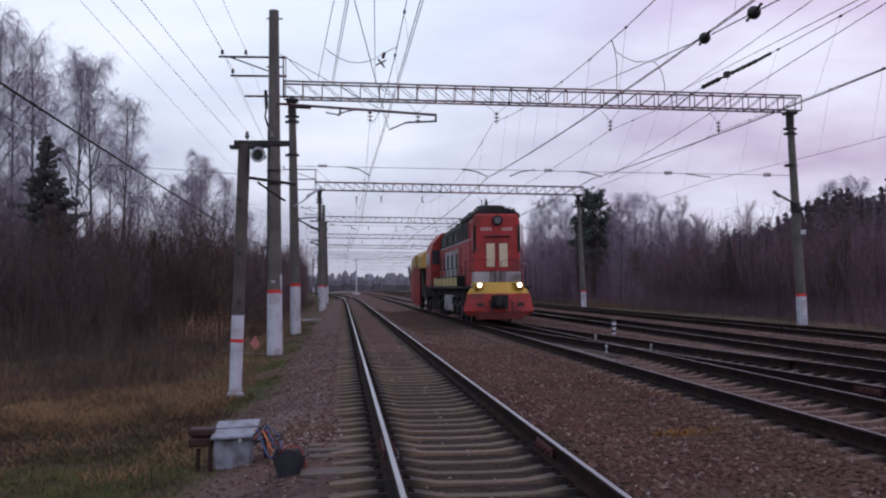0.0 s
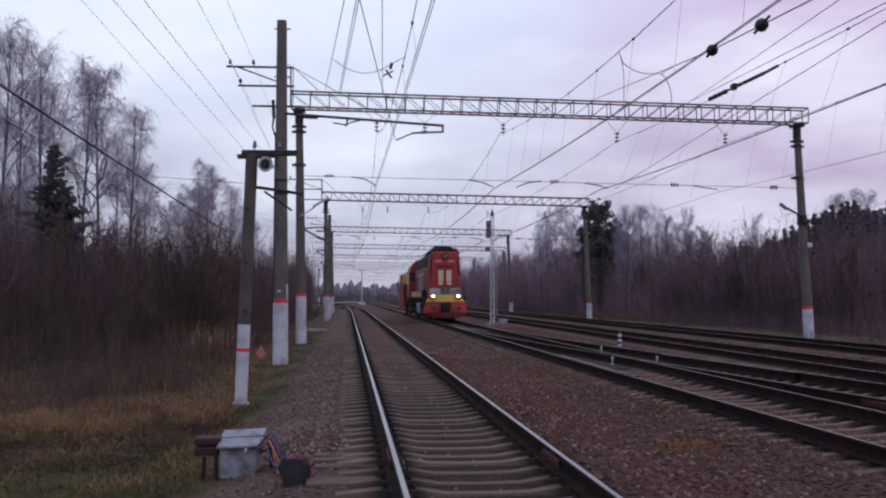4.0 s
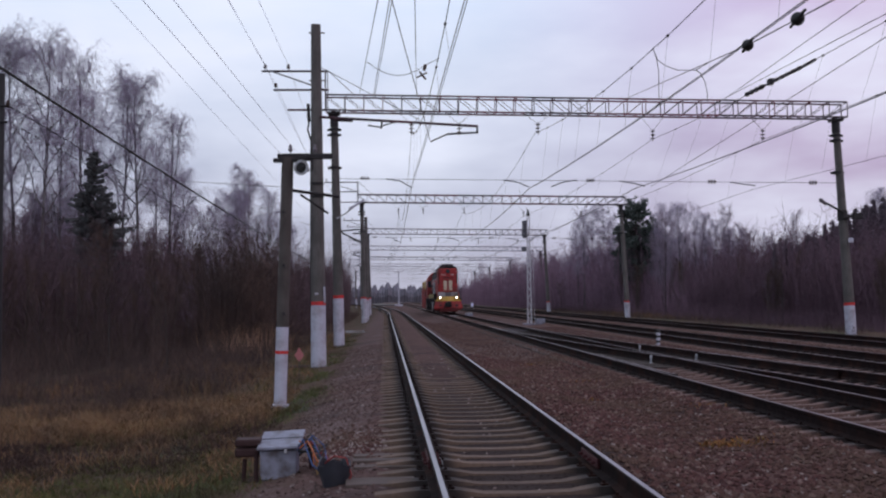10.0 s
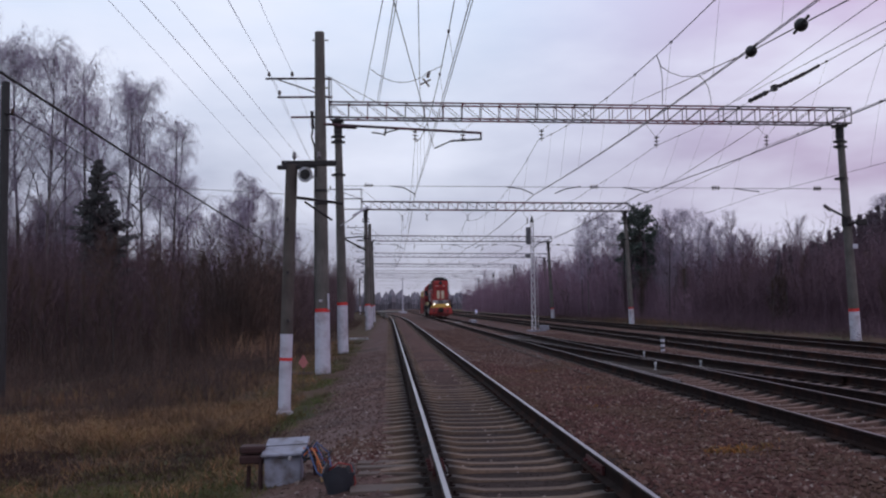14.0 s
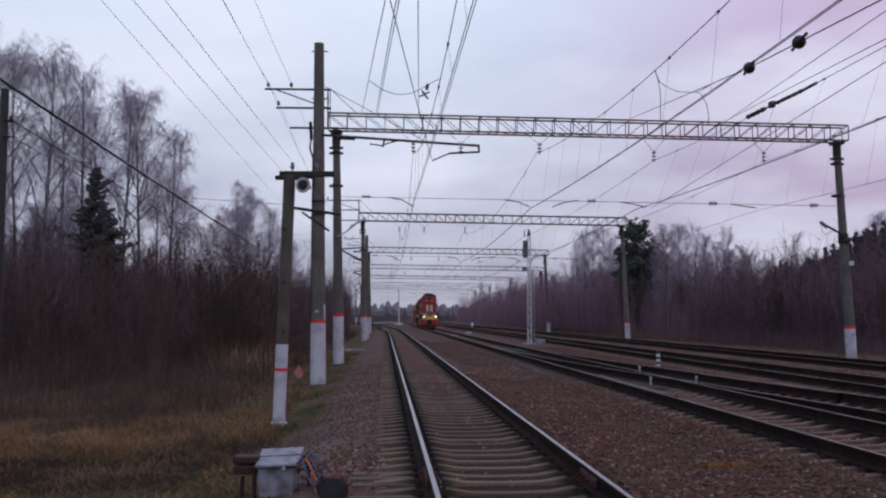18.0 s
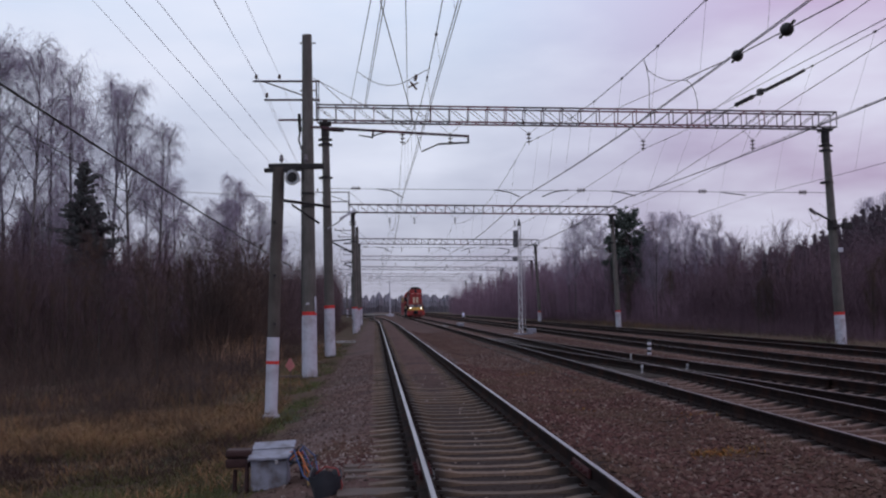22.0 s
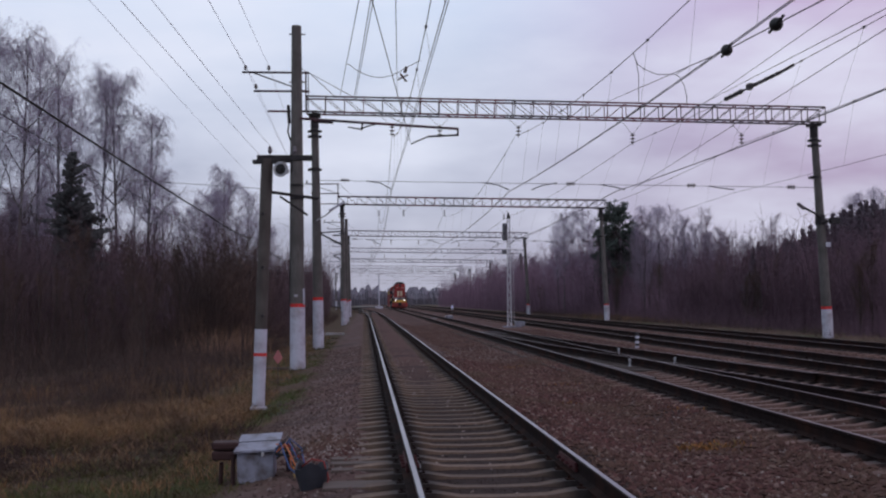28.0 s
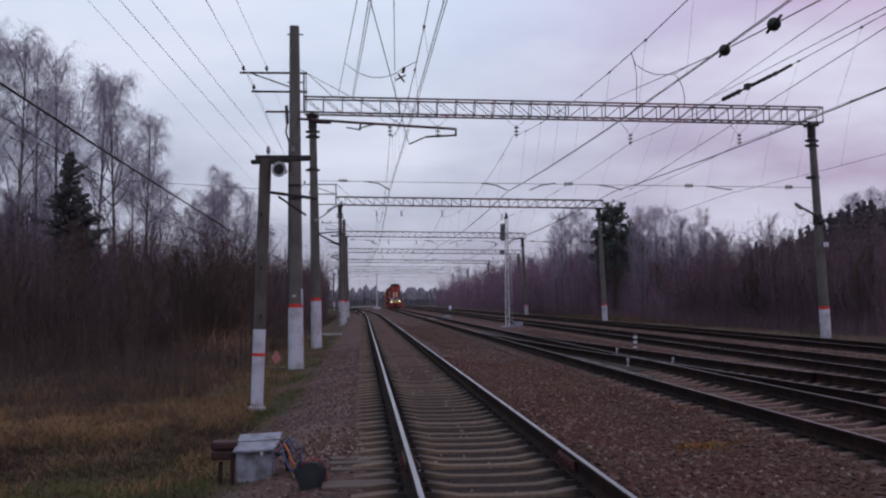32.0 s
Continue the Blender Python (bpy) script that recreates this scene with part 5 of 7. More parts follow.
def birch_tree(seed, h, width=0.2, limbs=17, start=0.34, lean=0.0):
    """A birch: slender stem, ascending limbs that arch over, and hanging strands of twigs."""
    r = np.random.RandomState(seed)
    wood, twig, fine = [], [], []
    n = 14
    pts = [np.zeros(3)]
    for k in range(n):
        pts.append(pts[-1] + np.array([lean + r.normal(0, .025), r.normal(0, .025), 1.0]) * h / n)
    R = lambda t: h * 0.0078 * (1 - t) ** 0.85 + 0.014
    for k in range(n):
        wood.append((pts[k], pts[k + 1], R(k / n), R((k + 1) / n)))

    def strands(p, d, count, size):
        for _ in range(count):
            a = unit(d * 0.5 + r.normal(0, 0.55, 3) + np.array([0, 0, 0.1]))
            l = size * r.uniform(0.5, 1.3)
            q = p + a * l * 0.4
            e = unit(a * 0.5 + np.array([r.normal(0, .15), r.normal(0, .15), -0.75]))
            s = q + e * l * 0.55
            twig.append((p, q, 0.0046, 0.0038)), twig.append((q, s, 0.0038, 0.003))
            fine.append((s, s + unit(e + np.array([0, 0, -0.8])) * l * 0.55, 0.003))
            for c in (q, s, p + (q - p) * 0.5):
                fine.append((c, c + unit(e + r.normal(0, 0.7, 3)) * l * r.uniform(0.25, 0.5), 0.003))
    for i in range(limbs):
        t = start + (0.96 - start) * (i + r.rand()) / limbs
        a = i * 2.4 + r.uniform(-0.6, 0.6)
        k = int(t * n)
        p = pts[k] + (pts[k + 1] - pts[k]) * (t * n - k)
        u = (t - start) / (1 - start)
        L = h * width * (0.55 + 0.75 * math.sin(math.pi * min(1, 0.15 + 0.75 * u))) * (1.12 - 0.55 * u) * r.uniform(0.75, 1.2)
        d = unit(np.array([math.cos(a), math.sin(a), r.uniform(1.0, 1.7)]))
        rr = R(t) * r.uniform(0.34, 0.5)
        m = 7
        for s in range(m):
            q = p + d * L / m
            f0, f1 = 1 - s / m, 1 - (s + 1) / m
            wood.append((p, q, rr * f0 + 0.009, rr * f1 + 0.007))
            for _ in range(2 if s else 1):
                b = unit(d * 0.8 + r.normal(0, 0.6, 3) + np.array([0, 0, 0.15]))
                l2 = L * (0.16 + 0.26 * f0) * r.uniform(0.6, 1.2)
                p2 = p + (q - p) * r.rand()
                for v in range(3):
                    q2 = p2 + b * l2 / 3
                    wood.append((p2, q2, 0.011 - v * 0.002, 0.009 - v * 0.002))
                    strands(q2, b, 2 if v < 2 else 4, h * 0.055)
                    b = unit(b + r.normal(0, 0.2, 3) + np.array([0, 0, -0.12]))
                    p2 = q2
            strands(q, d, 1 if s < 3 else 3, h * 0.055)
            d = unit(d + r.normal(0, 0.13, 3) + np.array([0, 0, 0.10 - 0.16 * (s > 3)]))
            p = q
    for k in range(26):
        t = r.uniform(0.72, 1.0)
        p = pts[int(t * n * 0.999)]
        strands(p, unit(r.normal(0, 0.6, 3) + np.array([0, 0, 0.8])), 2, h * 0.055)

    def g(rows):
        P, Q, A, B = (np.array([x[j] for x in rows]) for j in range(4))
        return Geo().segs(P, Q, A, B)
    return g(wood), g(twig).cones(*(np.array([x[j] for x in fine]) for j in range(3)))


def conifer(seed, h, wide=0.2, step=0.22, bare=0.05, power=0.85):
    """A spruce: uneven whorls of drooping boughs, each with a fringe of small hanging sprays."""
    r = np.random.RandomState(seed)
    P, Q, V, F = [], [], [], []
    lop = r.uniform(0, 6.283, 3)
    z = h * bare
    while z < h * 0.99:
        t = z / h
        L0 = h * wide * (1 - t) ** power * r.uniform(0.7, 1.2) + 0.05
        for i in range(8 if t < 0.75 else 5):
            a = r.rand() * 6.283
            L = L0 * r.uniform(0.55, 1.1) * (1 + 0.22 * math.sin(a + lop[0]) + 0.2 * math.sin(3 * a + t * 9 + lop[1]))
            d = np.array([math.cos(a), math.sin(a), -0.35 + 0.8 * t + r.uniform(-0.12, 0.12)])
            p = np.array([0, 0, z])
            q = p + d * L
            P.append(p), Q.append(q)
            side = np.array([-math.sin(a), math.cos(a), 0])
            for u in np.arange(0.1, 1.03, 0.065 if L > 0.7 else 0.12):
                c = p + (q - p) * u + np.array([0, 0, 0.10 * L * (u - u * u)])
                for sg in (-1, 1):
                    w = (0.09 + 0.27 * L * (1.08 - u)) * r.uniform(0.35, 1.35)
                    tip = c + side * sg * w + d * w * r.uniform(0.3, 0.8) + np.array([0, 0, -0.35 * w - r.uniform(0, 0.08)])
                    mid = (c + tip) / 2
                    drop = np.array([r.uniform(-0.05, 0.05), r.uniform(-0.05, 0.05), -r.uniform(0.04, 0.16) - 0.12 * w])
                    o = len(V)
                    V += [c, mid + d * 0.03, tip, mid + drop]
                    F.append((o, o + 1, o + 2, o + 3))
        z += step * r.uniform(0.7, 1.3) * (0.5 + 0.65 * (1 - t))
    crown = Geo().add(V, F)
    trunk = Geo().tube((0, 0, -0.4), (0, 0, h), h * 0.014, 0.01, 7)
    P, Q = np.array(P), np.array(Q)
    trunk.segs(P, Q, np.full(len(P), 0.02), np.full(len(P), 0.006))
    return trunk, crown


def pine_tree(seed, h):
    """A pine: bare stem below, an uneven crown of needle tufts on short limbs."""
    r = np.random.RandomState(seed)
    trunk = Geo().tube((0, 0, -0.4), (0.1, 0, h * 0.97), h * 0.014, 0.03, 8)
    V, F, P, Q = [], [], [], []
    for k in range(95):
        t = r.uniform(0.30, 1.0)
        a = r.rand() * 6.283
        L = h * 0.21 * math.sin(math.pi * min(1, (1.08 - t) * 1.15)) ** 0.7 * r.uniform(0.6, 1.1)
        p = np.array([0, 0, h * t * 0.96])
        q = p + np.array([math.cos(a) * L, math.sin(a) * L, L * r.uniform(0.0, 0.45)])
        P.append(p), Q.append(q)
        for _ in range(8):
            c = p + (q - p) * r.uniform(0.4, 1.08) + r.normal(0, 0.2, 3)
            for _w in range(16):
                d = unit(r.normal(0, 1, 3) + np.array([0, 0, 0.5]))
                e = unit(np.cross(d, r.normal(0, 1, 3)))
                o = len(V)
                V += [c, c + d * 0.17 + e * 0.05, c + d * 0.36, c + d * 0.17 - e * 0.05]
                F.append((o, o + 1, o + 2, o + 3))
    P, Q = np.array(P), np.array(Q)
    trunk.segs(P, Q, np.full(len(P), 0.05), np.full(len(P), 0.015))
    return trunk, Geo().add(V, F)


def tree(name, geos, mats, label, category, group):
    t = thing(name, label, category, 0, 0, -500, group=group)
    part("trunk", geos[0], mats[0], t)
    part("crown", geos[1], mats[1], t)
    return t


def plant(proto, x, y, s=1.0, rz=0.0, sz=None):
    z = float(ground_z(x, y)) - 0.05
    c = copy_thing(proto, pose(x, y, z, 0, 0, rz))
    c.scale = (s, s, sz or s)
    return c


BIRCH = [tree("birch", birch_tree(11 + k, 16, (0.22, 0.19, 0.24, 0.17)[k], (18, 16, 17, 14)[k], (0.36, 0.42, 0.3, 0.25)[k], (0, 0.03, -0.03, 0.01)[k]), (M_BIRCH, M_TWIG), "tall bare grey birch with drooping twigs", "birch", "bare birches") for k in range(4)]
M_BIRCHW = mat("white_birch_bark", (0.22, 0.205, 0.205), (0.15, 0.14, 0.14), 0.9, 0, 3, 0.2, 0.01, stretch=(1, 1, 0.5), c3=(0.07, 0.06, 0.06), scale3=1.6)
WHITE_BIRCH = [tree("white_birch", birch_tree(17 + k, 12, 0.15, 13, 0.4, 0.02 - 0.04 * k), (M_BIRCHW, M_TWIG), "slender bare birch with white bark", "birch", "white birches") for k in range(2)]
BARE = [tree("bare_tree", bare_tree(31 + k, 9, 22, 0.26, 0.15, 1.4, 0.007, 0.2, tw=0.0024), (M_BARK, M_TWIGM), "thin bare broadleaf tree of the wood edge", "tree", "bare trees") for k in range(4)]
SCRUBT = [tree("sapling", bare_tree(51 + k, 4.5, 14, 0.34, 0.05, 1.6, 0.006, 0.08, tw=0.0024), (M_BARK, M_TWIGD), "bare dark sapling in the undergrowth", "sapling", "saplings") for k in range(3)]
SPRUCE = [tree("spruce", conifer((72, 74)[k], 9, (0.31, 0.26)[k]), (M_BARK, M_NEEDLE), "dark green spruce with drooping boughs", "spruce", "spruces") for k in range(2)]
# Needles of the right-hand wood, with haze worked into their brownish mauve.
M_NEEDLER = island_mat("needles_brown_haze", [(0.12, 0.094, 0.118), (0.145, 0.115, 0.14), (0.10, 0.08, 0.10)])
SPRUCE_B = [tree("spruce", conifer(83 + k, 9, (0.14, 0.18, 0.16)[k]), (M_BARK, M_NEEDLER), "dark brownish spruce at the wood edge, haze in its tone", "spruce", "spruces") for k in range(3)]
PINE = tree("pine", pine_tree(91, 12), (M_BARK, M_PINE), "tall pine with uneven dark green crown", "pine", "pines")
rt = random.Random(5)


def polar(px, depth):
    """x and y of a spot seen at that column of the picture at the end, at that depth."""
    a = math.atan((px - 784) / 1830) + radians(4.43)
    return depth * math.sin(a) / math.cos(a - radians(4.43)), depth * math.cos(a) / math.cos(a - radians(4.43))


# tall birches on the left
for px, d, h in ((-95, 52, 16.0), (-52, 54, 15.7), (-15, 55, 15.8), (22, 53, 15.5), (60, 57, 16.0), (98, 56, 15.4), (168, 62, 14.7), (205, 60, 14.3), (255, 62, 12.6), (285, 67, 10.0), (118, 68, 15.5), (235, 74, 13), (270, 80, 11), (312, 84, 9),
                 (430, 90, 11), (365, 92, 11), (455, 96, 9.5), (480, 105, 9)):
    x, y = polar(px, d)
    plant(rt.choice(BIRCH), x, y, h * (1.05 if px < 130 else 1.1) / 16, rt.uniform(0, 360))
for px, d, h in ((345, 60, 8.4), (376, 62, 9.0), (388, 64, 10.8), (404, 66, 10.2), (361, 70, 8.8)):
    x, y = polar(px, d)
    plant(WHITE_BIRCH[int(d) % 2], x, y, h / 12, rt.uniform(0, 360))
for px, d, h in ((122, 50, 10.1), (98, 54, 6.4), (160, 56, 6.0), (310, 80, 5), (40, 60, 6.5), (250, 72, 5.5)):
    x, y = polar(px, d)
    plant(SPRUCE[1 if px == 98 else 0], x, y, h / 9 * 0.98, px * 3, h / 9)
# middle storey and wood edge on the left
for k in range(42):
    px, d = rt.uniform(-130, 330), rt.uniform(62, 105)
    x, y = polar(px, d)
    plant(rt.choice(BARE), x, y, rt.uniform(0.55, 0.85) * (1 if px < 230 else 0.75), rt.uniform(0, 360))
for k in range(44):
    px = rt.uniform(-120, 500)
    d = rt.uniform(48, 95) if px < 330 else rt.uniform(70, 120)
    x, y = polar(px, d)
    if x < -7:
        plant(rt.choice(BARE), x, y, rt.uniform(0.4, 0.72), rt.uniform(0, 360))
for k in range(110):
    y = rt.uniform(30, 150)
    x = -rt.uniform(6.5, 10 + y * 0.3)
    plant(rt.choice(SCRUBT), x, y, rt.uniform(0.6, 1.1), rt.uniform(0, 360))
for k in range(46):
    px, d = (rt.uniform(-130, 95) if k < 34 else rt.uniform(95, 300)), rt.uniform(58, 80)
    x, y = polar(px, d)
    plant(rt.choice(BARE), x, y, rt.uniform(0.8, 1.1) * (1 if k < 34 else 0.75), rt.uniform(0, 360))
# the right-hand wood: spruces near, bare trees and pines further on
for k in range(84):
    px = 1325 + 300 * (k + rt.uniform(-0.6, 0.6)) / 84
    d = rt.uniform(70, 90)
    x, y = polar(px, d)
    top = np.interp(px, [1320, 1400, 1450, 1500, 1560, 1640], [4.6, 6.0, 7.0, 7.7, 8.4, 9.2]) * rt.uniform(0.90, 1.06) + (1.2 if k == 4 else 0)
    plant(rt.choice(SPRUCE_B), x, y, (top + 0.6) / 9, rt.uniform(0, 360))
for k in range(105):
    y = rt.uniform(88, 230)
    x = rt.uniform(26, 42)
    plant(rt.choice(BARE), x, y, rt.uniform(0.75, 1.1), rt.uniform(0, 360))
for k in range(110):
    y = rt.uniform(45, 220)
    x = rt.uniform(25, 31)
    plant(rt.choice(SCRUBT), x, y, rt.uniform(0.7, 1.1), rt.uniform(0, 360))
for px, d, h in ((1088, 112, 12.4), (1112, 115, 10.2), (1072, 117, 9.5)):
    x, y = polar(px, d)
    plant(PINE, x, y, h / 12, 20 + px)
for px, d, h in ((995, 128, 12), (1012, 130, 13), (1030, 126, 12.5), (1050, 124, 11), (985, 135, 11), (1135, 105, 11.3), (1150, 108, 11), (1168, 100, 10.8), (1190, 105, 10.6), (1210, 102, 10), (1228, 100, 9), (1252, 98, 8.2), (1275, 98, 7.4), (1310, 95, 7.2), (1325, 98, 6.5), (1490, 82, 8.5), (1520, 80, 10), (1545, 82, 10.5), (1570, 80, 10), (960, 150, 8), (900, 180, 8)):
    x, y = polar(px, d)
    plant(rt.choice(BIRCH), x, y, h / 16, rt.uniform(0, 360))
# far trees closing the line of sight
for k in range(56):
    x, y = rt.uniform(-50, 60), rt.uniform(250, 380)
    if not (-6 - (y - 98) ** 2 * 0.00026 < x < 22):
        plant(rt.choice(BARE + BIRCH[3:]), x, y, rt.uniform(0.5, 0.9), rt.uniform(0, 360))
for t in BIRCH + WHITE_BIRCH + BARE + SCRUBT + SPRUCE + SPRUCE_B + [PINE]:
    for o in list(t.children) + [t]:
        bpy.data.objects.remove(o)


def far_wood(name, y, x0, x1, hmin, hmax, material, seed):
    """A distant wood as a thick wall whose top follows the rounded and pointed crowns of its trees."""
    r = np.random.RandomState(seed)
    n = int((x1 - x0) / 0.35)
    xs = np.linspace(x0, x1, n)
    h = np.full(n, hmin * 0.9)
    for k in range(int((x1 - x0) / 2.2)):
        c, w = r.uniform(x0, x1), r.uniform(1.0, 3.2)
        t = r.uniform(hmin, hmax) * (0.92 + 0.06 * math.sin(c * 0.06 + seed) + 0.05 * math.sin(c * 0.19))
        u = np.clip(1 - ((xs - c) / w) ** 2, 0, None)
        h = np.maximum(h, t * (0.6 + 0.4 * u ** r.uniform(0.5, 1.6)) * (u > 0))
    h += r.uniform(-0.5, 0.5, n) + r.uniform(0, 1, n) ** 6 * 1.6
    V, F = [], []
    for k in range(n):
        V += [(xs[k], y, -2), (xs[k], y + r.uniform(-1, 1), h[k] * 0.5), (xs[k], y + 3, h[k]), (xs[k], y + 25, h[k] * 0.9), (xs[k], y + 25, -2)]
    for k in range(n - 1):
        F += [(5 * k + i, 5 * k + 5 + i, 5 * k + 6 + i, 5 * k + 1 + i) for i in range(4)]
    return tagged(part(name, Geo().add(V, F), material), "distant wood closing the line, haze in its colour", "far wood", kind="structure")


# Distance haze put into the wood colours: bluish grey, paler farther off.
M_FARHAZE = mat("far_wood", (0.15, 0.14, 0.165), (0.105, 0.097, 0.115), 1.0, 0, 0.4, 0, spec=0.0, stretch=(1, 1, 0.3))
M_FARHAZE2 = mat("farther_wood", (0.22, 0.21, 0.25), (0.17, 0.16, 0.195), 1.0, 0, 0.3, 0, spec=0.0, stretch=(1, 1, 0.3))
far_wood("backdrop_wood", 480, -300, 300, 4.6, 7.4, M_FARHAZE, 3)
far_wood("backdrop_hills", 800, -600, 600, 9, 14, M_FARHAZE2, 8)


def stems(name, n, area, hmin, hmax, material, label, seed, lean=0.35, r0=0.006, twigs=2, cat="undergrowth"):
    """A field of thin stalks with side twigs. area(r, n): x and y."""
    r = np.random.RandomState(seed)
    x, y = area(r, n)
    n = len(x)
    P = np.stack([x, y, ground_z(x, y) - 0.03], 1)
    h = r.uniform(hmin, hmax, n) * (0.78 + 0.4 * lump(x * 0.7, y * 0.45))
    d = np.stack([r.normal(0, lean, n), r.normal(0, lean, n), np.ones(n)], 1)
    d = unit(d)
    M = P + d * (h * 0.5)[:, None]
    d2 = unit(d + np.stack([r.normal(0, lean, n), r.normal(0, lean, n), np.zeros(n)], 1))
    Q = M + d2 * (h * 0.5)[:, None]
    g = Geo()
    R = r0 * (0.6 + 0.5 * h)
    g.segs(P, M, R, R * 0.75), g.cones(M, Q, R * 0.75)
    for k in range(twigs):
        s = r.uniform(0.12, 0.95, n)
        A = np.where(s[:, None] < 0.5, P + (M - P) * s[:, None] * 2, M + (Q - M) * (s[:, None] * 2 - 1))
        dd = unit(np.stack([r.normal(0, 1, n), r.normal(0, 1, n), np.abs(r.normal(0.8, 0.6, n))], 1))
        g.cones(A, A + dd * (h * r.uniform(0.12, 0.32, n) * (1.15 - 0.6 * s))[:, None], R * 0.55)
    return tagged(part(name, g, material), label, cat, kind="stuff")


def blades(name, n, area, hmin, hmax, material, label, seed, w=0.006, lean=0.5):
    """Bent grass blades of two quads each."""
    r = np.random.RandomState(seed)
    x, y = area(r, n)
    P = np.stack([x, y, ground_z(x, y) - 0.02], 1)
    n = len(x)
    h = r.uniform(hmin, hmax, n)
    a = r.rand(n) * 6.283
    side = np.stack([np.cos(a), np.sin(a), np.zeros(n)], 1) * (w * (0.7 + 0.6 * r.rand(n)))[:, None]
    b = r.rand(n) * 6.283
    out = np.stack([np.cos(b), np.sin(b), np.zeros(n)], 1) * (h * lean * r.rand(n))[:, None]
    up = np.array([[0, 0, 1.0]])
    M, T = P + out * 0.35 + up * (h * 0.6)[:, None], P + out + up * h[:, None]
    V = np.stack([P - side, P + side, M - side * 0.8, M + side * 0.8, T], 1).reshape(-1, 3)
    i = 5 * np.arange(n)[:, None]
    me = bpy.data.meshes.new(name)
    me.from_pydata(V.tolist(), [], (i + np.array([[0, 1, 3, 2]])).tolist() + (i + np.array([[2, 3, 4]])).tolist())
    me.materials.append(material)
    return tagged(new(name, me), label, "grass", kind="stuff")


def box_area(x0, x1, y0, y1, thin=0.0):
    def f(r, n):
        x, y = r.uniform(x0, x1, n), r.uniform(y0, y1, n)
        if thin:
            k = lump(x * 0.5, y * 0.4) + r.normal(0, 0.25, n) > thin
            x, y = x[k], y[k]
        return x, y
    return f


def clumpy(x0, x1, y0, y1, size, keep):
    """Spots gathered into clumps of a given size."""
    def f(r, n):
        m = max(1, n // 80)
        cx, cy = r.uniform(x0, x1, m), r.uniform(y0, y1, m)
        k = r.randint(0, m, n)
        x, y = cx[k] + r.normal(0, size, n), cy[k] + r.normal(0, size, n)
        ok = (x < keep)
        return x[ok], y[ok]
    return f


stems("brushwood", 13000, clumpy(-15, -4.0, 22, 50, 0.8, -3.2), 0.4, 1.7, M_TWIGD, "dark brown brushwood and dead weeds", 1, lean=0.5, r0=0.0042, twigs=3)
stems("brushwood", 9000, clumpy(-28, -6.5, 34, 80, 0.9, -5.5), 0.8, 3.2, M_TWIGD, "tall dark brushwood before the wood", 2, r0=0.005, twigs=3)
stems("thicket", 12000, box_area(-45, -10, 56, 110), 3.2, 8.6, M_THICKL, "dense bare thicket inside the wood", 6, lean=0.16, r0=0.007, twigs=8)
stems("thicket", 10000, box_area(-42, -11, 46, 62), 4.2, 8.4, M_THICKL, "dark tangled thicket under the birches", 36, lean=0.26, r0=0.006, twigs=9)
stems("thicket", 800, lambda r, n: (r.normal(-6.2, 0.75, n), r.uniform(42, 52, n)), 3.6, 7.6, M_TWIGD, "dark bushy thicket behind the short post", 37, lean=0.22, r0=0.0042, twigs=12)
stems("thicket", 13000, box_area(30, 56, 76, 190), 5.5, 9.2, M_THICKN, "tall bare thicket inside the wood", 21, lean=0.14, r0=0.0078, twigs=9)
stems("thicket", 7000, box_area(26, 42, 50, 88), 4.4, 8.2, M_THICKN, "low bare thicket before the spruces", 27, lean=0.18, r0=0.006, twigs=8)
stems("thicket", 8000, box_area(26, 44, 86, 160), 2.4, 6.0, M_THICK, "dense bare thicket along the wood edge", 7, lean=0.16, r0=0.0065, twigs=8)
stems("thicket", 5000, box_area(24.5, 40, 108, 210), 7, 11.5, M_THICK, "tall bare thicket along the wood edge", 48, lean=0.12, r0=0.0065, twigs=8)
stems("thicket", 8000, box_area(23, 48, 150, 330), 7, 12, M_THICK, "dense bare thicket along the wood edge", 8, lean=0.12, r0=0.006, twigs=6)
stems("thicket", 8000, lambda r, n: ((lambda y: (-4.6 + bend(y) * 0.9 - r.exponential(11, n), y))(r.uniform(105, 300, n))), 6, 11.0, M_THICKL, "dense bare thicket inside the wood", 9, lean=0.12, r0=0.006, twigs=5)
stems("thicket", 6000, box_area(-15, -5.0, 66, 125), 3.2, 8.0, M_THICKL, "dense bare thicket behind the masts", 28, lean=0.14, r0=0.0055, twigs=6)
stems("brushwood", 6000, clumpy(19.8, 24.5, 34, 150, 0.6, 99), 0.2, 1.0, M_TWIGD, "low dark weeds along the outer track", 29, lean=0.5, r0=0.006, twigs=3)
stems("brushwood", 9000, box_area(22.8, 30, 38, 140), 0.7, 2.4, M_THICKN, "dark brushwood along the wood edge", 3, r0=0.005, twigs=3)
stems("brushwood", 3500, box_area(-9, -3.2, 45, 140), 0.4, 1.8, M_TWIGD, "dark brushwood beside the masts", 4, r0=0.006)

blades("dry_grass", 38000, clumpy(-11, -2.2, 16.8, 22.0, 0.3, -1.9), 0.08, 0.34, M_DRY, "yellow-brown matted dry grass on the verge", 11, 0.0038, 2.2)
blades("dry_grass", 1300, clumpy(-11, -2.4, 14.5, 30, 0.3, -2.0), 0.3, 0.65, M_DRY, "scattered tall dry stalks on the verge", 22, 0.005, 0.6)
blades("dry_grass", 22000, box_area(-10, -1.9, 16.5, 24), 0.05, 0.2, M_DRY, "short matted dry grass on the verge", 19, 0.004, 2.5)
blades("dry_grass", 11000, clumpy(-9, -2.2, 22, 60, 0.3, -1.9), 0.1, 0.38, M_DRY, "yellow-brown dry grass on the verge", 12, 0.006, 1.8)
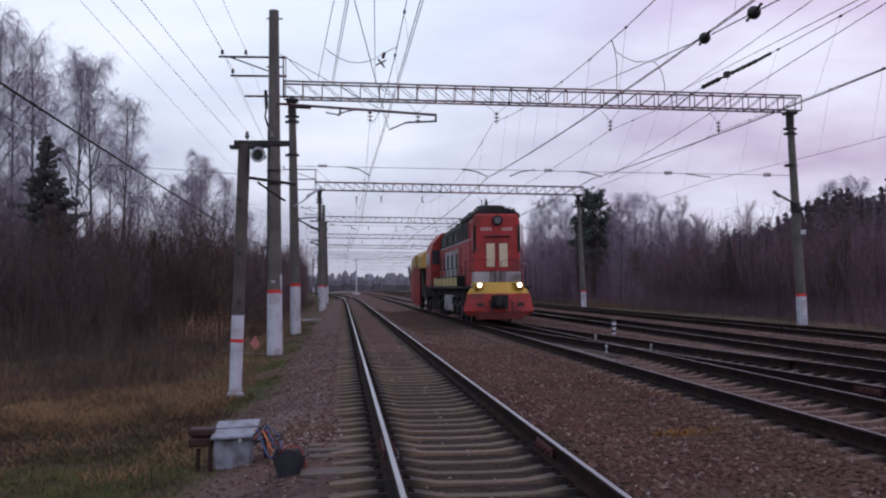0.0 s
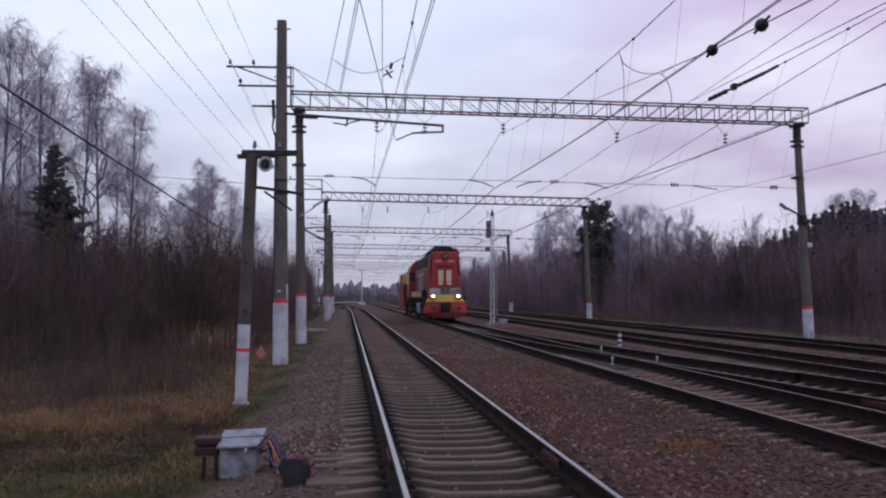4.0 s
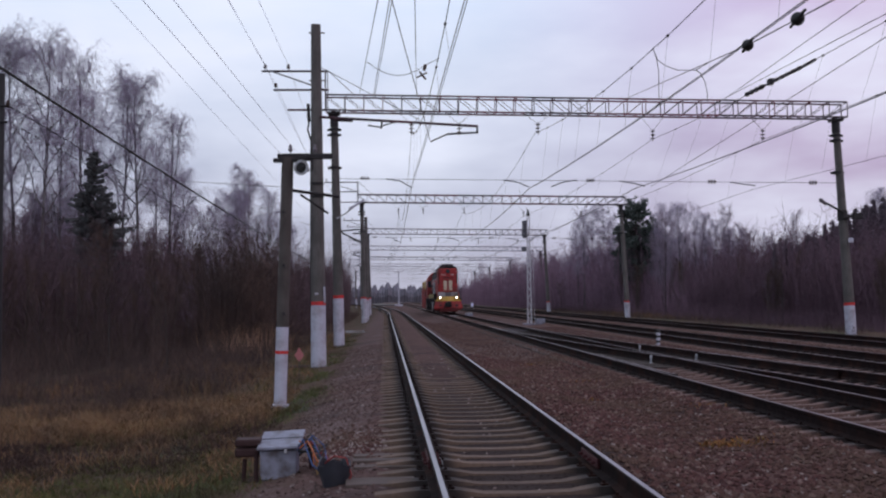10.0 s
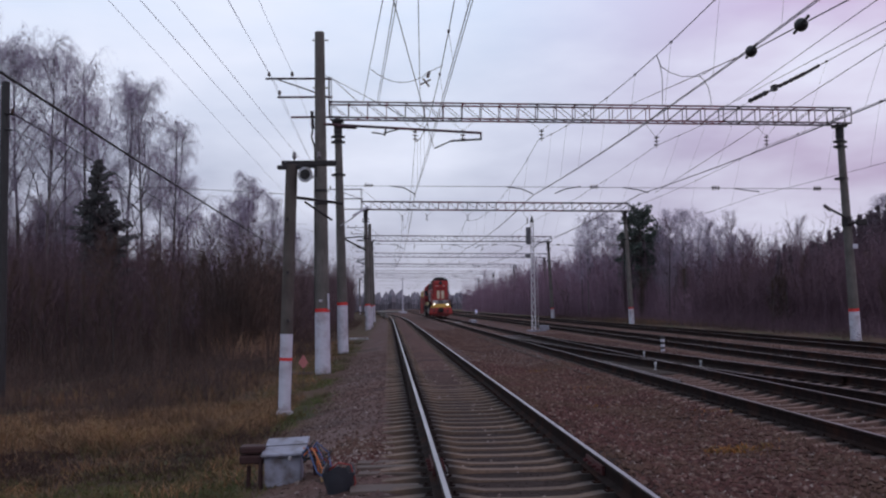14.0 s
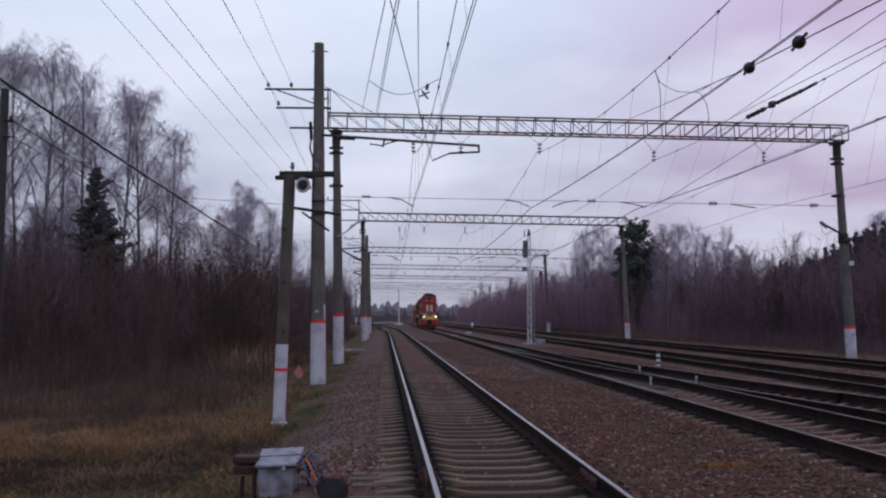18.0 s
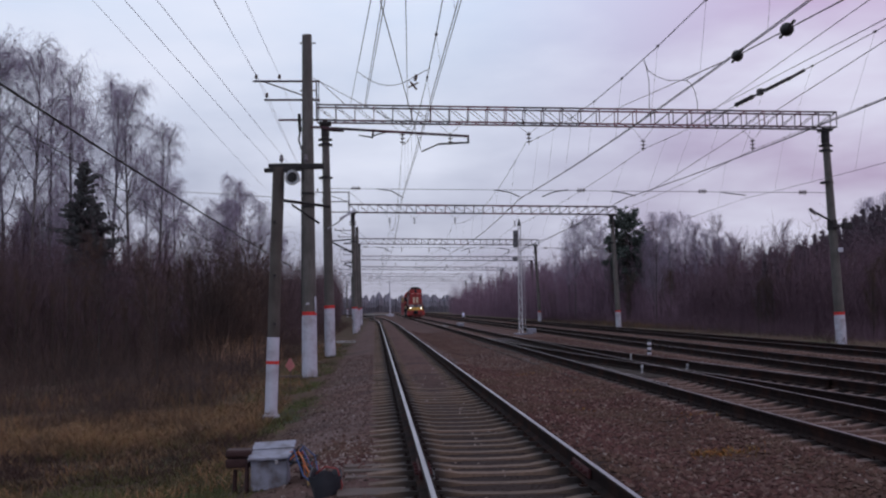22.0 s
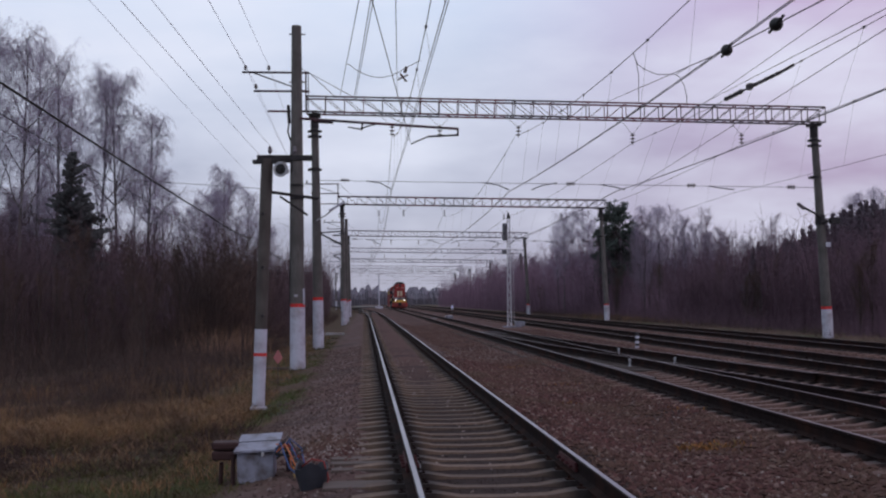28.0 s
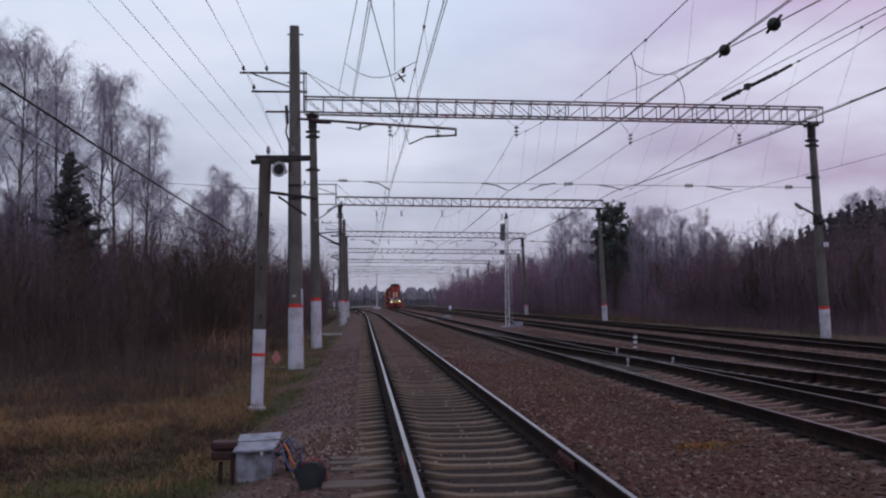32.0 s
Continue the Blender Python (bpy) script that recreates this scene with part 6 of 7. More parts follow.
blades("green_grass", 24000, clumpy(-6.5, -1.5, 10.0, 14.2, 0.22, -1.25), 0.03, 0.12, M_GREEN, "short olive grass on damp ground", 13, 0.0042, 2.0)
blades("green_grass", 5000, clumpy(-8, -2.2, 16, 27, 0.35, -1.8), 0.05, 0.2, M_GREEN, "olive grass among the dry tufts", 23, 0.006, 1.8)
blades("green_grass", 5500, clumpy(-3.0, -1.5, 15, 60, 0.2, -1.3), 0.04, 0.16, M_GREEN, "short olive grass beside the masts", 14, 0.006, 1.4)
stems("brushwood", 2600, clumpy(-3.2, -1.4, 15, 60, 0.25, -1.2), 0.05, 0.22, M_DEAD, "dark dead weeds beside the masts", 47, lean=0.9, r0=0.004, twigs=3)
blades("dry_grass", 4500, clumpy(-8, -1.7, 11.5, 16.8, 0.2, -1.5), 0.05, 0.2, M_DRY, "thin dry tufts in the damp hollow", 24, 0.006, 1.8)
stems("brushwood", 9000, clumpy(-8, -1.9, 13.3, 16.8, 0.35, -1.6), 0.12, 0.42, M_DEAD, "low tangle of dark dead weeds", 15, lean=1.0, r0=0.004, twigs=3)
stems("brushwood", 5000, clumpy(-10, -3.0, 20, 32, 0.35, 9), 0.3, 0.9, M_TWIGD, "reddish brown dead weeds beside the post", 20, lean=0.5, r0=0.004, twigs=3)


M_FRESH = island_mat("fresh_grass", [(0.055, 0.078, 0.025), (0.07, 0.095, 0.03), (0.085, 0.08, 0.03)])


def tuft_area(c, rx, ry):
    return lambda r, n: (c[0] + r.normal(0, rx, n), c[1] + r.normal(0, ry, n))


blades("pale_reeds", 900, tuft_area((-5.9, 44.5), 0.62, 1.4), 0.7, 1.6, M_REED, "pale dry reeds beside the brushwood", 16, 0.010, 0.8)
blades("pale_reeds", 260, tuft_area((-7.2, 47), 0.4, 1.2), 0.6, 1.5, M_REED, "pale dry reeds beside the brushwood", 17, 0.012, 0.35)
blades("dry_grass", 900, tuft_area((23.5, 95), 1.0, 9), 0.2, 0.6, M_DRY, "pale dry grass by the outer track", 18, 0.02, 0.5)
for k, (x, y, n) in enumerate(((4.15, 12.35, 420), (4.9, 15.7, 40), (3.9, 27.5, 70), (3.6, 18.0, 30), (4.2, 21.5, 40))):
    blades("withered_weed", n, tuft_area((x, y), 0.18, 0.16), 0.02, 0.10, M_LEAF, "small patch of orange-brown withered weeds", 30 + k, 0.012, 1.4)

for k, (x, y, n, sx, sy) in enumerate(((-1.55, 21.5, 550, 0.18, 0.6), (-2.5, 30.5, 800, 0.35, 1.5), (-1.6, 27.0, 300, 0.15, 0.8), (-1.65, 33, 220, 0.2, 1.2), (-2.6, 33, 350, 0.25, 1.2), (-1.75, 47, 250, 0.25, 1.5), (-1.8, 17.5, 250, 0.12, 0.5), (-3.6, 12.2, 350, 0.5, 0.4), (-2.4, 11.6, 300, 0.35, 0.35))):
    blades("fresh_grass", n, tuft_area((x, y), sx, sy), 0.03, 0.13, M_FRESH, "small patch of fresh green grass", 60 + k, 0.005, 1.8)

for k, (x, y, n, sx, sy) in enumerate(((3.75, 9.5, 1700, 0.4, 0.5), (3.3, 11.0, 1100, 0.35, 0.5), (4.6, 10.4, 1300, 0.3, 0.5), (2.75, 9.3, 500, 0.2, 0.4), (4.35, 13.4, 900, 0.3, 0.6), (3.7, 14.4, 260, 0.4, 0.5), (4.5, 17.5, 300, 0.35, 0.8),
                                         (3.4, 19.5, 350, 0.4, 1.0), (4.2, 24.0, 400, 0.45, 1.6), (3.5, 30.0, 450, 0.45, 2.0), (4.1, 38.0, 450, 0.5, 3.0), (9.0, 17.5, 300, 0.5, 1.0), (8.9, 25.0, 300, 0.5, 1.5))):
    stems("dead_weeds", n, tuft_area((x, y), sx, sy), 0.03, 0.13, M_DEAD, "low tangle of dark dead weeds in the ballast", 80 + k, lean=1.3, r0=0.0035, twigs=4)

# ---- loose stones of the ballast ----
def stones(name, n, area, smin, smax, label, seed):
    r = np.random.RandomState(seed)
    x, y = area(r, n)
    n = len(x)
    s = r.uniform(smin, smax, n)
    base = np.array([(1, 0, 0), (-1, 0, 0), (0, 1, 0), (0, -1, 0), (0, 0, 1), (0, 0, -1.0)])
    V = base[None] * r.uniform(0.6, 1.3, (n, 6, 1)) + r.normal(0, 0.18, (n, 6, 3))
    V = V * s[:, None, None] * np.array([1, 1, 0.7])
    a = r.rand(n) * 6.283
    c, d = np.cos(a)[:, None], np.sin(a)[:, None]
    V = np.stack([V[..., 0] * c - V[..., 1] * d, V[..., 0] * d + V[..., 1] * c, V[..., 2]], -1)
    V += np.stack([x, y, ground_z(x, y) + s * 0.25], -1)[:, None]
    i = 6 * np.arange(n)[:, None, None]
    F = np.array([(0, 2, 4), (2, 1, 4), (1, 3, 4), (3, 0, 4), (2, 0, 5), (1, 2, 5), (3, 1, 5), (0, 3, 5)])[None]
    me = bpy.data.meshes.new(name)
    me.from_pydata(V.reshape(-1, 3).tolist(), [], (i + F).reshape(-1, 3).tolist())
    me.materials.append(M_STONE)
    return tagged(new(name, me), label, "gravel", kind="stuff")


M_STONE = island_mat("ballast_stones", [(0.062, 0.029, 0.028), (0.108, 0.052, 0.047), (0.038, 0.0185, 0.018), (0.088, 0.041, 0.038), (0.05, 0.024, 0.023), (0.096, 0.050, 0.043), (0.18, 0.128, 0.115)], 0.95, 0.15, patch=(0.078, 0.049, 0.037), scale=0.5)
# Lighter brown for the stones farther out.
M_STONEF = island_mat("far_stones", [(0.085, 0.050, 0.042), (0.13, 0.080, 0.066), (0.06, 0.035, 0.030), (0.16, 0.105, 0.09)], 0.95, 0.15, patch=(0.065, 0.038, 0.032), scale=0.3)
# Oily stones, coloured darker still for the shade between sleepers.
M_GAPSTONE = island_mat("oily_gap_stones", [(0.021, 0.014, 0.0125), (0.031, 0.020, 0.0175), (0.015, 0.010, 0.009), (0.044, 0.030, 0.026)], 0.9, 0.2)
M_PATH = island_mat("path_stones", [(0.0757, 0.0506, 0.0454), (0.1110, 0.0759, 0.0686), (0.0505, 0.0331, 0.0303), (0.0959, 0.0642, 0.0576)], 0.95, 0.15)
stones("gravel", 20000, box_area(2.15, 5.1, 8, 30), 0.01, 0.045, "brown ballast stones between the tracks", 1)
stones("gravel", 11000, box_area(2.5, 5.1, 19, 75), 0.015, 0.04, "lighter brown ballast stones between the tracks", 2).data.materials[0] = M_STONEF
stones("gravel", 6000, lambda r, n: (r.uniform(0.1, 2.4, n), 6.5 + 24 * r.beta(1, 2.2, n)), 0.005, 0.012, "dark oily ballast stones between the sleepers, gap shade in their colour", 3).data.materials[0] = M_GAPSTONE
stones("gravel", 5000, box_area(-1.5, -0.1, 8, 40), 0.01, 0.028, "brown ballast stones on the path", 4).data.materials[0] = M_PATH
stones("gravel", 700, lambda r, n: (r.normal(-0.45, 0.22, n), r.normal(12.6, 0.55, n)), 0.014, 0.04, "pale heap of ballast stones", 5)
stones("gravel", 9000, box_area(7.4, 10.3, 12, 60), 0.014, 0.035, "brown ballast stones between the tracks", 6)
stones("gravel", 9000, box_area(12.5, 19, 22, 80), 0.018, 0.04, "brown ballast stones between the outer tracks", 7)
stones("gravel", 5000, box_area(5.0, 7.4, 10, 45), 0.015, 0.04, "brown ballast stones between the sleepers", 8)

M_PALE = island_mat("pale_stones", [(0.17, 0.135, 0.125), (0.24, 0.20, 0.19), (0.12, 0.09, 0.082)], 0.95, 0.15)
for k, (a_, n_) in enumerate(((box_area(2.4, 5.0, 8, 40), 1500), (box_area(-1.3, -0.2, 8, 40), 350), (lambda r, n: (r.normal(-0.45, 0.2, n), r.normal(12.6, 0.5, n)), 420), (box_area(0.6, 1.9, 7, 30), 160), (box_area(7.6, 10, 14, 50), 300), (box_area(5.55, 6.85, 11, 24), 700), (box_area(7.5, 9, 14, 26), 250))):
    ob = stones("pale_gravel", n_, a_, 0.012, 0.03, "scattered pale stones in the ballast", 40 + k)
    ob.data.materials[0] = M_PALE

# ---- rail joints with red fishplates ----
M_REDOX = mat("red_oxide", (0.062, 0.010, 0.013), (0.036, 0.008, 0.009), 0.7, 0.1, 8, 0.2, 0.004)
for x, y in ((1.24 - HALF, 10.4), (1.24 + HALF, 10.2), (branch(14.9) - HALF, 14.9)):
    t = thing("rail_joint", "red painted fishplates bolted to the rail joint", "rail joint", x, y, 0, group="rail joints")
    for s in (-1, 1):
        part("fishplate", Geo().box(s * 0.03 - 0.016, s * 0.03 + 0.016, -0.4, 0.4, -0.135, -0.045), M_REDOX, t, bevel=0.006)
        for k in range(4):
            part("bolt", Geo().tube((s * 0.045, -0.3 + k * 0.2, -0.09), (s * 0.085, -0.3 + k * 0.2, -0.09), 0.018, n=6), M_REDOX, t)
    part("joint_cable", Geo().path([(0.07, -0.5, -0.12), (0.11, -0.2, -0.16), (0.12, 0.2, -0.16), (0.07, 0.5, -0.12)], 0.01), M_CABLE, t)

# ---- cable box beside the track ----
M_GREYBOX = mat("box_grey_paint", (0.22, 0.225, 0.285), (0.16, 0.165, 0.21), 0.6, 0.1, 7, 0.2, 0.003, c3=(0.09, 0.08, 0.09), scale3=6)
M_RUSTBOX = mat("brown_iron", (0.042, 0.017, 0.017), (0.026, 0.012, 0.012), 0.8, 0.2, 8, 0.3, 0.004)
BOX = thing("cable_box", "dented grey metal cable box with a sloping lid on iron legs", "cable box", -1.15, 11.4, -0.45)
BOX.scale = (0.92, 0.95, 1.0)
part("body", Geo().add([(-0.215, -0.2, 0.03), (0.2, -0.2, 0.03), (0.21, -0.2, 0.36), (-0.22, -0.2, 0.36), (-0.2, 0.2, 0.03), (0.2, 0.2, 0.03), (0.21, 0.2, 0.43), (-0.21, 0.2, 0.43)], [(0, 1, 2, 3), (5, 4, 7, 6), (1, 5, 6, 2), (4, 0, 3, 7), (4, 5, 1, 0), (3, 2, 6, 7)]), M_GREYBOX, BOX, bevel=0.02)
part("lid", Geo().add([(-0.25, -0.26, 0.355), (0.25, -0.26, 0.375), (0.27, 0.30, 0.485), (-0.23, 0.30, 0.465), (-0.25, -0.26, 0.385), (0.25, -0.26, 0.405), (0.27, 0.30, 0.515), (-0.23, 0.30, 0.495)], [(3, 2, 1, 0), (4, 5, 6, 7), (0, 1, 5, 4), (1, 2, 6, 5), (2, 3, 7, 6), (3, 0, 4, 7)]), M_GREYBOX, BOX, "grey lid with a seam", bevel=0.01)
part("lid_seam", Geo().tube((-0.245, 0.02, 0.442), (0.265, 0.02, 0.462), 0.006, n=4), M_DARK, BOX)
part("padlock", Geo().box(0.065, 0.10, -0.28, -0.25, 0.325, 0.37), M_GREYPAINT, BOX, bevel=0.008)
part("side_bracket", Geo().box(-0.52, -0.22, -0.12, 0.12, 0.380, 0.460), M_RUSTBOX, BOX, "brown iron junction box", bevel=0.02)
part("side_bracket", Geo().box(-0.52, -0.24, -0.12, 0.12, 0.270, 0.365), M_RUSTBOX, BOX, "brown iron junction box", bevel=0.02)
part("leg", Geo().tube((-0.42, 0, 0.24), (-0.44, 0.02, -0.08), 0.028), M_RUSTBOX, BOX)
part("leg", Geo().tube((-0.27, -0.1, 0.3), (-0.28, -0.12, -0.1), 0.028), M_RUSTBOX, BOX)
part("leg", Geo().path([(0.24, 0.05, 0.42), (0.34, 0.05, 0.40), (0.37, 0.05, 0.1), (0.37, 0.05, -0.1)], 0.04), M_RUSTBOX, BOX)
part("leg", Geo().box(-0.18, -0.12, -0.1, 0.1, -0.12, 0.06), M_RUSTBOX, BOX)
part("leg", Geo().box(0.1, 0.16, -0.1, 0.1, -0.12, 0.06), M_RUSTBOX, BOX)
CCOL = {"orange": (0.42, 0.12, 0.035), "red": (0.24, 0.03, 0.03), "blue": (0.05, 0.09, 0.22), "yellow": (0.30, 0.18, 0.05), "black": (0.02, 0.02, 0.02)}
CB = thing("cable_bundle", "loose bundle of orange, red, yellow and blue cables", "cables", -0.82, 11.2, -0.35)
rc = random.Random(3)
for k, cn in enumerate(["orange", "black", "red", "blue", "orange", "black", "blue", "yellow", "red", "black", "blue", "black", "orange", "black", "red", "blue"]):
    m_ = bpy.data.materials.get("cable_" + cn) or mat("cable_" + cn, CCOL[cn], None, 0.6, 0, 6, 0)
    y = rc.uniform(-0.15, 0.1)
    u = lambda w: rc.uniform(-w, w)
    pts = [(-0.12, y, 0.26 + u(0.08)), (0.0 + u(0.06), y + u(0.06), 0.33 + u(0.1)), (0.12 + u(0.08), y - 0.1 + u(0.1), 0.22 + u(0.1)), (0.14 + u(0.1), y - 0.2 + u(0.1), 0.10 + u(0.1)),
           (0.2 + u(0.12), y - 0.4 + u(0.1), 0.08 + u(0.08)), (0.24 + u(0.12), y - 0.6 + u(0.15), 0.12 + u(0.1)), (0.28 + u(0.1), y - 0.8 + u(0.1), 0.1 + u(0.1))]
    part("cable", Geo().path(pts, 0.009, 5), m_, CB, cn + " cable")
M_BAG = mat("dark_plastic", (0.028, 0.03, 0.04), (0.016, 0.017, 0.022), 0.45, 0, 5, 0.6, 0.02)
BAG = thing("cable_bucket", "crumpled dark plastic bucket holding the cable ends", "bucket", -0.50, 10.0, -0.37)
BAG.scale = (0.95, 0.9, 1.0)
g = Geo()
rings = []
for r_, z in ((0.10, 0.0), (0.125, 0.12), (0.15, 0.26), (0.16, 0.33), (0.145, 0.33), (0.12, 0.14), (0.09, 0.03)):
    rings.append((r_, z))
g.lathe(rings, 16)
g.v = [(x * (1 + 0.13 * math.sin(5 * math.atan2(y, x) + z * 9)), y * (1 + 0.12 * math.cos(4 * math.atan2(y, x) + z * 7)), z * (1 + 0.12 * math.sin(3 * math.atan2(y, x)))) for x, y, z in g.v]
part("bucket", g, M_BAG, BAG, smooth=True)
m_ = bpy.data.materials["cable_red"]
part("cable_end", Geo().path([(-0.1, 0.1, 0.3), (0.0, 0.0, 0.38), (0.12, -0.02, 0.36), (0.17, -0.04, 0.2), (0.12, -0.05, 0.08)], 0.009), m_, BAG, "red cable end")
M_PLANK = mat("grey_plank", (0.082, 0.06, 0.052), (0.048, 0.036, 0.032), 0.9, 0, 6, 0.4, 0.006, stretch=(0.3, 3, 1), vary=0.2)
for x0, x1, y, dz, rz in ((-0.36, 0.28, 11.5, 0.0, 1), (-0.36, 0.26, 11.1, 0.01, -1), (-0.34, 0.3, 10.75, 0.0, 0)):
    t = thing("cable_cover", "weathered wooden board covering the cable trough", "board", (x0 + x1) / 2, y, -0.232 + dz, rz, group="trough boards")
    part("board", Geo().box(-(x1 - x0) / 2, (x1 - x0) / 2, -0.09, 0.09, -0.06, 0.025), M_PLANK, t, bevel=0.008)
t = thing("trough_slab", "grey concrete slab over the cable trough", "slab", -0.03, 9.85, -0.235, 2)
part("slab", Geo().box(-0.36, 0.30, -0.19, 0.19, -0.05, 0.03), M_PLANK, t, bevel=0.012)
t = thing("marker_plate", "pale pink diamond plate on a short stake", "marker", -2.08, 25.2, -0.5)
M_PINK = mat("faded_pink", (0.36, 0.12, 0.125), (0.28, 0.10, 0.105), 0.7, 0, 6, 0.1)
part("plate", Geo().add([(0, -0.02, 0.52), (0.115, -0.02, 0.66), (0, -0.02, 0.86), (-0.115, -0.02, 0.66), (0, 0.0, 0.52), (0.115, 0.0, 0.66), (0, 0.0, 0.86), (-0.115, 0.0, 0.66)], [(0, 1, 2, 3), (7, 6, 5, 4), (0, 4, 5, 1), (1, 5, 6, 2), (2, 6, 7, 3), (3, 7, 4, 0)]), M_PINK, t)
part("stake", Geo().tube((0, 0.02, -0.1), (0, 0.02, 0.7), 0.012), M_PLANK, t)
t = thing("old_plank", "pale weathered plank lying beside the mast", "plank", -2.75, 30.9, -0.47, 3)
part("plank", Geo().box(-0.52, 0.5, -0.08, 0.08, -0.02, 0.05), M_PLANK, t, bevel=0.008)
t = thing("old_plank", "pale weathered plank lying beside the mast", "plank", -1.75, 60, -0.38, 3)
part("plank", Geo().box(-0.55, 0.55, -0.1, 0.1, -0.03, 0.07), M_GREYPAINT, t, bevel=0.008)

# ---- striped limit post ----
M_BLACKP = mat("black_paint", (0.02, 0.02, 0.022), None, 0.6, 0, 6, 0.1)
LP = thing("limit_post", "short post with black and white bands between the tracks", "limit post", 9.75, 36.6, -0.28)
for k in range(6):
    part("band", Geo().tube((0, 0, k * 0.09), (0, 0, (k + 1) * 0.09), 0.072 - 0.003 * (k % 2), n=12), M_WHITE if k % 2 == 0 else M_BLACKP, LP, "white band" if k % 2 == 0 else "black band", smooth=True)
part("cap", Geo().lathe([(0.07, 0.54), (0.055, 0.57), (0.0, 0.59)], 12), M_BLACKP, LP)

# ---- turnout gear ----
for x, y, h in ((branch(31.5) + HALF - 0.17, 31.5, 0.2), (branch(27) + HALF - 0.17, 27.0, 0.15), (6.70, 25.9, 0.2)):
    t = thing("point_fitting", "small whitewashed fitting on the turnout timbers", "point fitting", x, y, -0.22, group="turnout fittings")
    part("block", Geo().box(-0.018, 0.018, -0.018, 0.018, 0, h).box(-0.04, 0.04, -0.04, 0.04, -0.02, 0.03), M_GREYPAINT, t, bevel=0.01)
    part("cap", Geo().box(-0.03, 0.03, -0.03, 0.03, h - 0.06, h + 0.01), M_GREYPAINT, t, bevel=0.01)
for x, y in ((8.05, 99),):
    t = thing("point_machine", "low grey electric point machine beside the rail", "point machine", x, y, -0.24, group="point machines")
    part("case", Geo().box(-0.35, 0.35, -0.3, 0.3, 0, 0.26), M_GREYBOX, t, bevel=0.04)
    part("lid", Geo().box(-0.3, 0.3, -0.25, 0.25, 0.26, 0.30), M_SILVER, t, bevel=0.02)
    part("drive_rod", Geo().tube((-0.3, 0, 0.05), (-1.7, 0, 0.03), 0.035), M_SILVER, t)
for y in (50.5, 53.0):
    t = thing("tie_bar", "worn steel tie bar between the switch blades", "tie bar", 6.18, y, -0.13, group="tie bars")
    part("bar", Geo().box(-0.75, 0.75, -0.025, 0.025, -0.02, 0.02), M_STEEL, t, bevel=0.006)
# check rails and frog of the turnout
t = thing("turnout_frog", "worn steel frog with check rails in the turnout", "turnout part", 0, 0, 0)
part("check_rail", rail_geo([(5.5, 19.5), (5.47, 20.5), (5.47, 25.5), (5.5, 26.5)], 0.02), [M_RAIL, M_RAILDULL], t)
part("check_rail", rail_geo([(branch(20) + 0.71, 20), (branch(22) + 0.68, 22), (branch(26) + 0.68, 26), (branch(27) + 0.71, 27)], 0), [M_RAIL, M_RAILDULL], t)

# ---- colour light signal on a lattice mast ----
M_SIGNAL = mat("signal_grey", (0.12, 0.12, 0.14), (0.08, 0.08, 0.095), 0.6, 0.1, 6, 0.1)
SIG = thing("signal_mast", "silver lattice signal mast with dark signal heads", "signal", 9.32, 66.4, -0.3)
for sx in (-1, 1):
    for sy in (-1, 1):
        part("mast_leg", Geo().tube((sx * 0.115, sy * 0.115, 0), (sx * 0.085, sy * 0.085, 7.1), 0.028, n=4), M_SILVER, SIG)
for k in range(14):
    z0, z1 = 0.1 + k * 0.5, 0.6 + k * 0.5
    w0, w1 = 0.115 - 0.0042 * z0, 0.115 - 0.0042 * z1
    s = 1 if k % 2 else -1
    for sy in (-1, 1):
        part("lacing", Geo().tube((-s * w0, sy * w0, z0), (s * w1, sy * w1, z1), 0.018, n=4), M_SILVER, SIG)
        part("lacing", Geo().tube((sy * w0, -s * w0, z0), (sy * w1, s * w1, z1), 0.018, n=4), M_SILVER, SIG)
part("cap", Geo().lathe([(0.14, 7.05), (0.1, 7.2), (0.03, 7.5)], 8), M_DARK, SIG)
for z0, z1, x in ((5.65, 6.75, -0.24), (4.75, 5.05, -0.3)):
    hd = part("signal_head", Geo().box(x - 0.15, x + 0.15, -0.1, 0.12, z0, z1), M_SIGNAL, SIG, "dark grey signal head", bevel=0.03)
    for k in range(int((z1 - z0) / 0.36)):
        z = z0 + 0.2 + k * 0.36
        part("hood", Geo().tube((x, -0.1, z), (x, -0.3, z), 0.11, 0.10, 12), M_SIGNAL, hd)
part("bracket", Geo().path([(0.1, 0, 5.4), (0.4, 0, 5.7), (1.1, 0, 5.85)], 0.025), M_DARK, SIG)
part("ladder", Geo().tube((0.16, 0.2, 0.3), (0.14, 0.2, 6.5), 0.012, n=4).tube((0.34, 0.2, 0.3), (0.30, 0.2, 6.5), 0.012, n=4), M_SILVER, SIG)
for k in range(16):
    part("rung", Geo().tube((0.15, 0.2, 0.5 + k * 0.38), (0.32, 0.2, 0.5 + k * 0.38), 0.012, n=4), M_SILVER, SIG)
part("relay_cabinet", Geo().box(0.4, 0.95, -0.3, 0.3, 0, 0.4), M_GREYBOX, SIG, "low grey relay cabinet", bevel=0.03)
part("foundation", Geo().box(-0.4, 0.4, -0.4, 0.4, -0.3, 0.12), M_GREYBOX, SIG, bevel=0.03)
# dwarf signal with its small blue lamp
DW = thing("dwarf_signal", "white dwarf signal with a glowing blue lamp", "signal", 13.5, 160, -0.3)
part("housing", Geo().box(-0.2, 0.2, -0.15, 0.15, 0.35, 1.05), M_WHITE, DW, bevel=0.05)
part("post", Geo().tube((0, 0, -0.1), (0, 0, 0.4), 0.1), M_DARK, DW)
